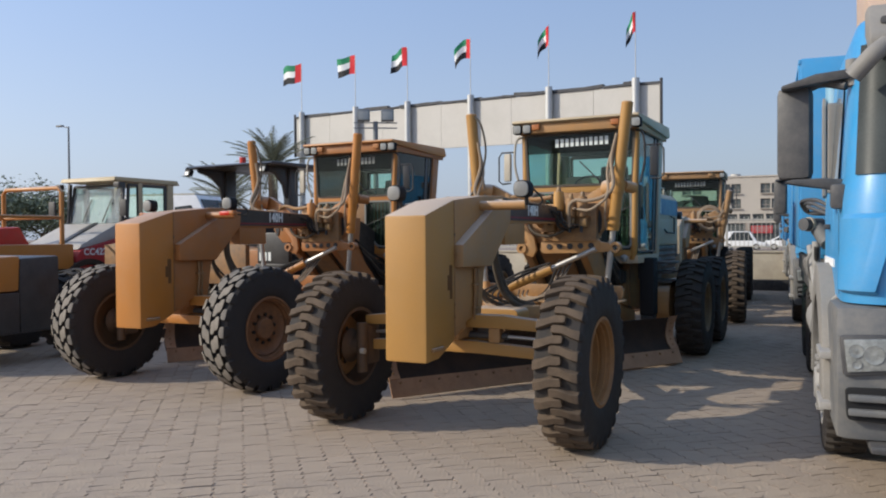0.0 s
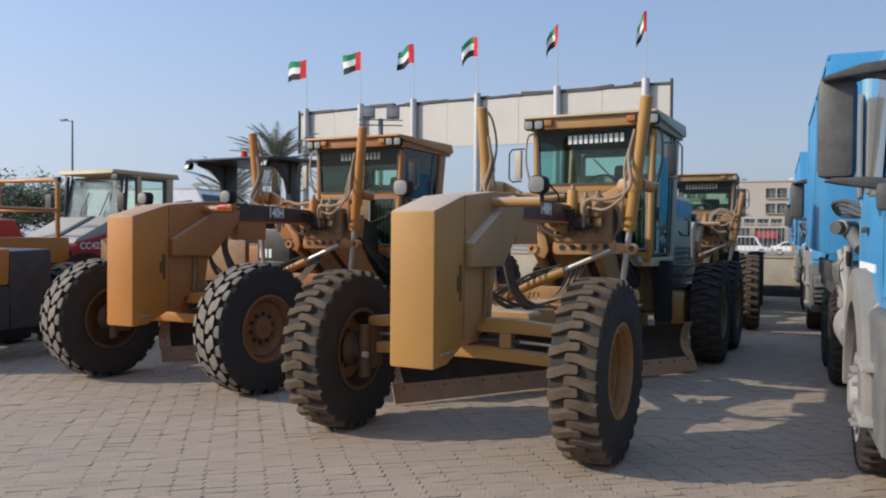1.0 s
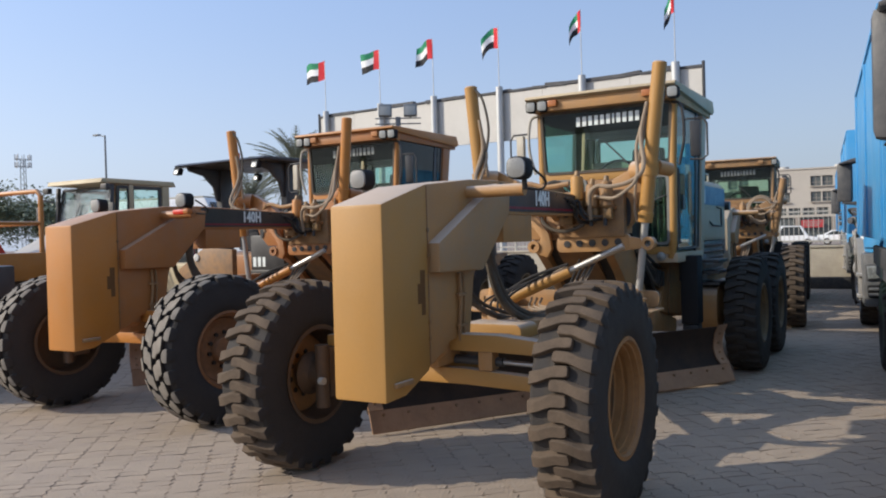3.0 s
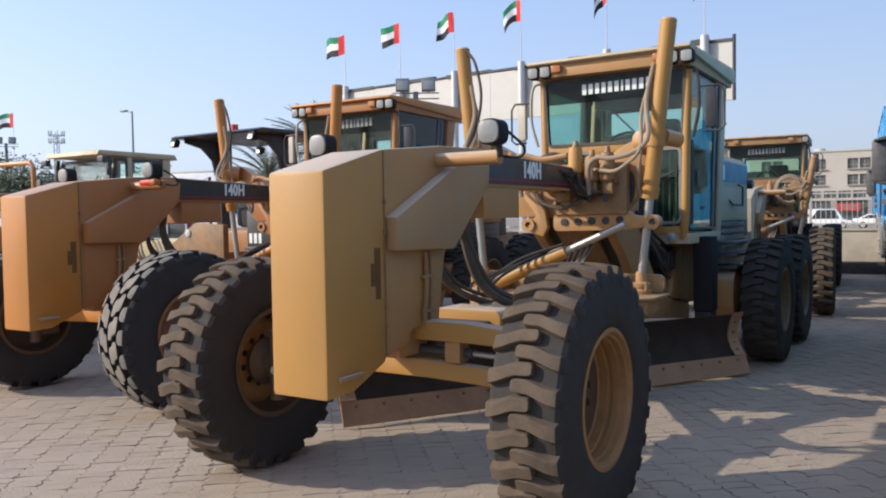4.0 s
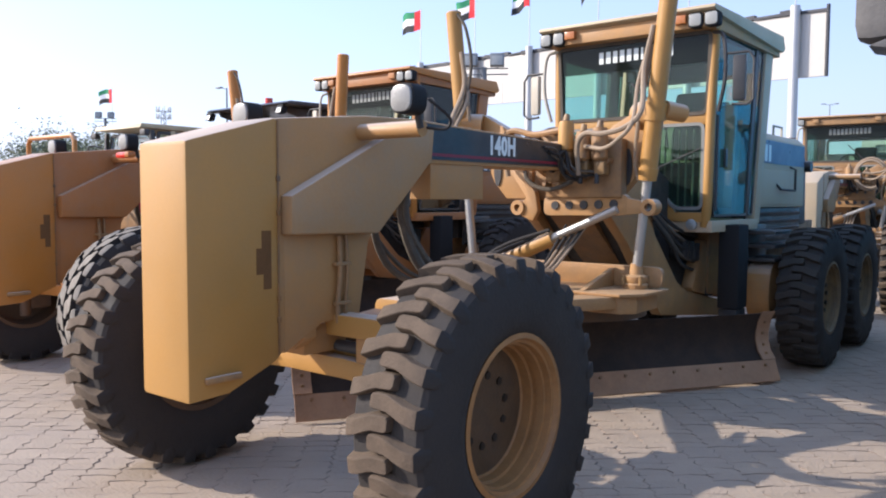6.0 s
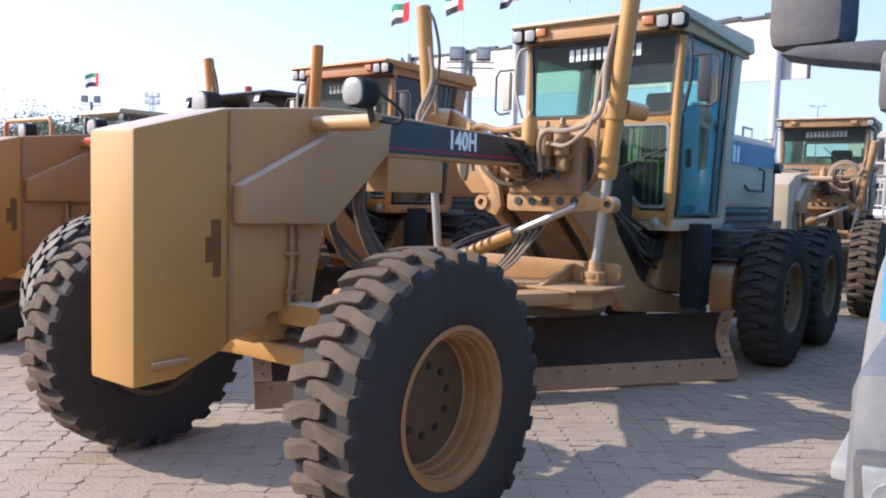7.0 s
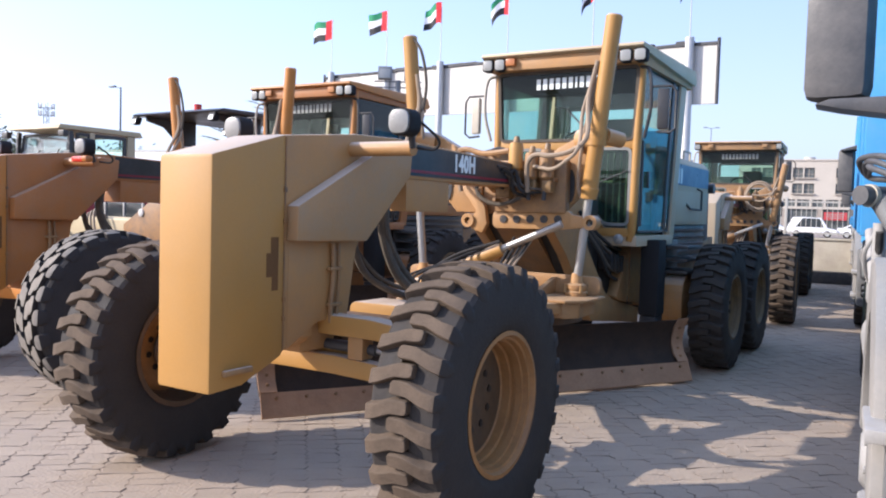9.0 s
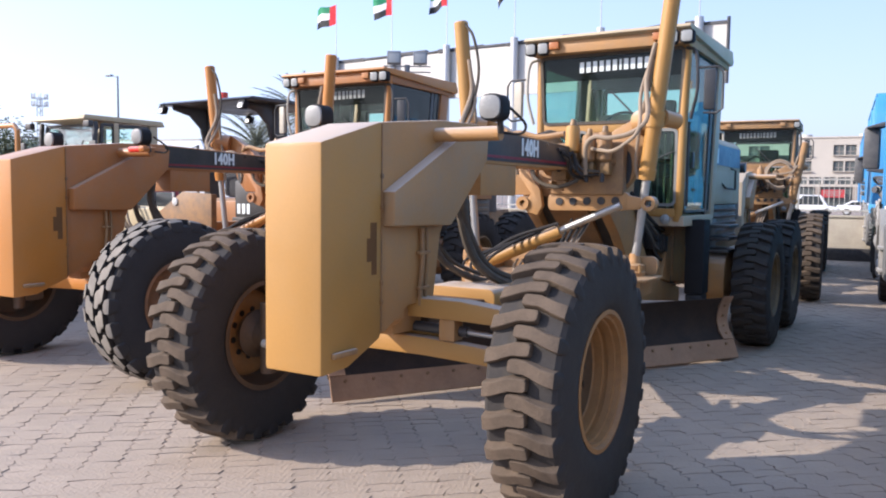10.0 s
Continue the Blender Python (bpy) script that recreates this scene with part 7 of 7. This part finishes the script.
def white_van():
    v = thing("van", "white van with a grey roof behind the rollers", "van")
    body = prism("body", [(-2.6, 0.45), (-2.6, 2.70), (-2.5, 2.82), (1.0, 2.82), (1.55, 1.75), (2.2, 1.5), (2.25, 0.45)], -0.95, 0.95, "y", CAR_WHITE, v, "", 0.05)
    box("roof", (-0.8, 0, 2.84), (3.4, 1.7, 0.07), GREY_PANEL, v, "", None, 0.03)
    for s in (-1, 1):
        prism("cab_window", [(0.35, 1.75), (0.35, 2.5), (0.85, 2.55), (1.30, 1.75)], s * 0.945, s * 0.956, "y", WINDOW_DARK, body, "", 0)
        for x in (-1.7, 1.4):
            rod("wheel", (x, s * 0.75, 0.36), (x, s * 0.98, 0.36), 0.36, RUBBER_DARK, v, "", None, 24)
    prism("windscreen", [(-0.85, 0.0), (-0.85, 1.02), (0.85, 1.02), (0.85, 0.0)], 0.0, 0.015, "y", WINDOW_DARK, v, "", 0).matrix_basis = Matrix.Translation((1.56, 0, 1.80)) @ Matrix.Rotation(radians(-27), 4, "Y") @ Matrix.Rotation(radians(90), 4, "Z")
    return place(v, -9.2, 21.2, 0, -8)


tandem_roller()
white_van()
canopy_machine()
rail_roller()
black_loader()


# ---------------------------------------------------------------- palms and trees
def palm(x, y, h, seed, spread=2.2, count=26):
    rng = random.Random(seed)
    p = thing("palm_tree", "dusty date palm with a ragged crown", "palm")
    bm = bmesh.new()
    prof = []
    for i in range(14):
        z = h * i / 13
        prof.append((0.24 - 0.06 * i / 13 + 0.02 * (i % 2), z))
    bm_lathe(bm, prof, (0, 0, 0), (0, 0, 1), 14)
    part("trunk", bm, BARK, p)
    bm = bmesh.new()
    for k in range(count):
        az = rng.uniform(0, 2 * math.pi)
        up = rng.uniform(-0.1, 1.5)
        L = spread * rng.uniform(0.8, 1.15)
        prev = None
        line = []
        for i in range(12):
            t = i / 11
            r = L * t * math.cos(up * (1 - 0.3 * t)) if up > 0 else L * t
            z = L * (math.sin(up) * t - (0.30 if up > 0.5 else 0.7) * t * t)
            line.append(Vector((r * math.cos(az), r * math.sin(az), h + z)))
        bm_tube(bm, line, 0.018, 4, False)
        side = Vector((-math.sin(az), math.cos(az), 0))
        for i in range(1, 12):
            q = line[i]
            d = (line[i] - line[i - 1]).normalized()
            for s in (-1, 1):
                for j in (0, 0.5):
                    ll = 0.42 * math.sin(math.pi * min(1, 0.15 + 0.85 * (i + j) / 12)) + 0.10
                    b0 = q - d * 0.1 * j
                    tip = b0 + side * s * ll * 0.55 + d * ll * 0.85 - Vector((0, 0, 0.25 * ll * rng.uniform(0.3, 1.2)))
                    w = d * 0.021
                    bm.faces.new((bm.verts.new(b0 - w), bm.verts.new(b0 + w), bm.verts.new(tip)))
    part("crown", bm, FROND, p, "", 180)
    return place(p, x, y)


def leafy_tree(x, y, h, spread, seed, clumps=80, leaves=90):
    rng = random.Random(seed)
    t = thing("tree", "haze-paled green tree with an open uneven crown", "tree")
    bm = bm_tube(bmesh.new(), [(0, 0, 0), (0.08, 0.05, h * 0.25), (0, 0.1, h * 0.5)], 0.16, 10)
    limbs = []
    for i in range(7):
        a = rng.uniform(0, 2 * math.pi)
        e = Vector((spread * 0.65 * math.cos(a), spread * 0.65 * math.sin(a), h * rng.uniform(0.62, 0.9)))
        bm_tube(bm, [(0, 0.08, h * rng.uniform(0.3, 0.5)), e * 0.5 + Vector((0, 0, h * 0.22)), e], 0.05, 6)
        limbs.append(e)
    part("trunk", bm, BARK, t)
    bm = bmesh.new()
    for c in range(clumps):
        e = rng.choice(limbs) if rng.random() < 0.6 else Vector((0, 0, h * 0.75))
        o = e + Vector((rng.gauss(0, spread * 0.33), rng.gauss(0, spread * 0.33), rng.gauss(0, h * 0.10)))
        r = rng.uniform(0.25, 0.55) * spread * 0.4
        for k in range(leaves):
            q = o + Vector((rng.gauss(0, r), rng.gauss(0, r), rng.gauss(0, r * 0.7)))
            a, b = rng.uniform(0, 6.3), rng.uniform(-0.8, 0.8)
            d = Vector((math.cos(a), math.sin(a), b)).normalized() * 0.13
            s = d.cross(Vector((rng.uniform(-1, 1), rng.uniform(-1, 1), 1))).normalized() * 0.05
            bm.faces.new([bm.verts.new(v) for v in (q - d, q + s, q + d, q - s)])
    part("crown", bm, LEAF, t, "", 180)
    return place(t, x, y)


palm(-10.7, 33.5, 4.7, 3, 2.2, 70)
palm(-12.6, 33.0, 3.4, 5, 2.2, 54)
palm(-12.0, 31.0, 2.3, 8, 2.0, 46)
for i, (x, y, h, s) in enumerate(((-31, 40, 4.6, 2.8), (-36, 42, 5.2, 3.2), (-26.5, 41, 4.0, 2.4), (-41, 46, 5.6, 3.2), (-33, 48, 4.8, 2.8), (-24, 46, 3.9, 2.2))):
    leafy_tree(x, y, h, s, 20 + i)


# ---------------------------------------------------------------- paving stones
def pavers():
    L_, W_, zig, gap = 0.20, 0.10, 0.026, 0.0008
    turn = radians(20.9)
    cu, su = math.cos(turn), math.sin(turn)
    thin = 0.0006
    kink = 0.013
    base = [(gap, thin), (L_ * 0.5, kink + thin), (L_ - gap, thin), (L_ + zig - gap, W_ / 2), (L_ - gap, W_ - thin), (L_ * 0.5, W_ + kink - thin), (gap, W_ - thin), (zig + gap, W_ / 2)]
    k_ = len(base)
    cx_, cy_ = sum(p[0] for p in base) / k_, sum(p[1] for p in base) / k_
    low = [(p[0] - cx_, p[1] - cy_) for p in base]

    def dust(x, y):
        """0 where sand fills the joints, 1 where they lie open"""
        f = np.sin(1.9 * x + 0.7 * y + 0.4) + np.sin(-1.1 * x + 2.3 * y + 2.0) + 0.8 * np.sin(3.7 * x + 2.9 * y) + 0.6 * np.sin(5.3 * y - 2.1 * x + 1.0)
        return np.clip(0.38 + 0.30 * f, 0.06, 1.0)

    rng = np.random.default_rng(7)
    us = np.arange(-30, 30, L_)
    vs_ = np.arange(-20, 40, W_)
    U, V = np.meshgrid(us, vs_)
    U, V = U.ravel(), V.ravel()
    X, Y = U * cu - V * su, U * su + V * cu
    keep = (Y > -3.0) & (Y < 26.0) & (X > -13.0) & (X < 11.0)
    X, Y = X[keep], Y[keep]
    near = (np.abs(X + 0.4) < 1.85) & (Y > 5.0) & (Y < 6.6)
    ff = [tuple(range(k_, 2 * k_))] + [(i, (i + 1) % k_, k_ + (i + 1) % k_, k_ + i) for i in range(k_)]
    kinds = []
    for k in range(8):
        open_ = (k % 4 + 0.5) / 4
        vv = [(p[0], p[1], -0.009) for p in low] + [(p[0] * (1 - 0.060 * open_) + rng.normal(0, 0.0030 * open_), p[1] * (1 - 0.030 * open_) + rng.normal(0, 0.0022 * open_), 0.0) for p in low]
        me = bpy.data.meshes.new("paver")
        me.from_pydata(vv, [], ff)
        me.materials.append(PAVER)
        me.materials.append(JOINT)
        me.polygons.foreach_set("material_index", [0] + [1] * k_)
        kinds.append(me)
    nx, ny = X[near], Y[near]
    for x, y in zip(nx, ny):
        o = new("paver", kinds[min(3, int(4 * dust(x, y))) + 4 * int(rng.integers(0, 2))])
        o.parent = ground
        o.matrix_basis = pose(x, y, -0.001 + rng.normal(0, 0.0012), rng.normal(0, 0.5), rng.normal(0, 0.6), math.degrees(turn) + rng.normal(0, 0.9))
    fx, fy = X[~near], Y[~near]
    n = len(fx)
    op = (dust(fx, fy) * rng.uniform(0.15, 1.6, n))[:, None]
    flat = np.array(low)
    lx = np.concatenate([np.repeat(flat[None, :, 0], n, 0), flat[None, :, 0] * (1 - 0.060 * op) + rng.normal(0, 0.0034, (n, k_)) * op], 1)
    ly = np.concatenate([np.repeat(flat[None, :, 1], n, 0), flat[None, :, 1] * (1 - 0.030 * op) + rng.normal(0, 0.0030, (n, k_)) * op], 1)
    lz = np.array([-0.009] * k_ + [0.0] * k_)[None, :]
    ang = turn + rng.normal(0, 0.016, n)
    c, s = np.cos(ang)[:, None], np.sin(ang)[:, None]
    px = fx[:, None] + c * lx - s * ly
    py = fy[:, None] + s * lx + c * ly
    tx, ty = rng.normal(0, 0.014, n)[:, None], rng.normal(0, 0.010, n)[:, None]
    pz = lz + rng.normal(-0.001, 0.0013, n)[:, None] + tx * lx + ty * ly
    verts = np.stack([px, py, pz], -1).reshape(-1, 3)
    faces = []
    for i in range(n):
        b = 2 * k_ * i
        faces.extend([tuple(b + q for q in f) for f in ff])
    m2 = bpy.data.meshes.new("paving")
    m2.from_pydata(verts.tolist(), [], faces)
    m2.materials.append(PAVER_FAR)
    m2.materials.append(JOINT)
    m2.polygons.foreach_set("material_index", ([0] + [1] * k_) * n)
    tagged(new("paving_field", m2), "grey-beige interlocking concrete paving blocks", "paving", "", "stuff")


pavers()
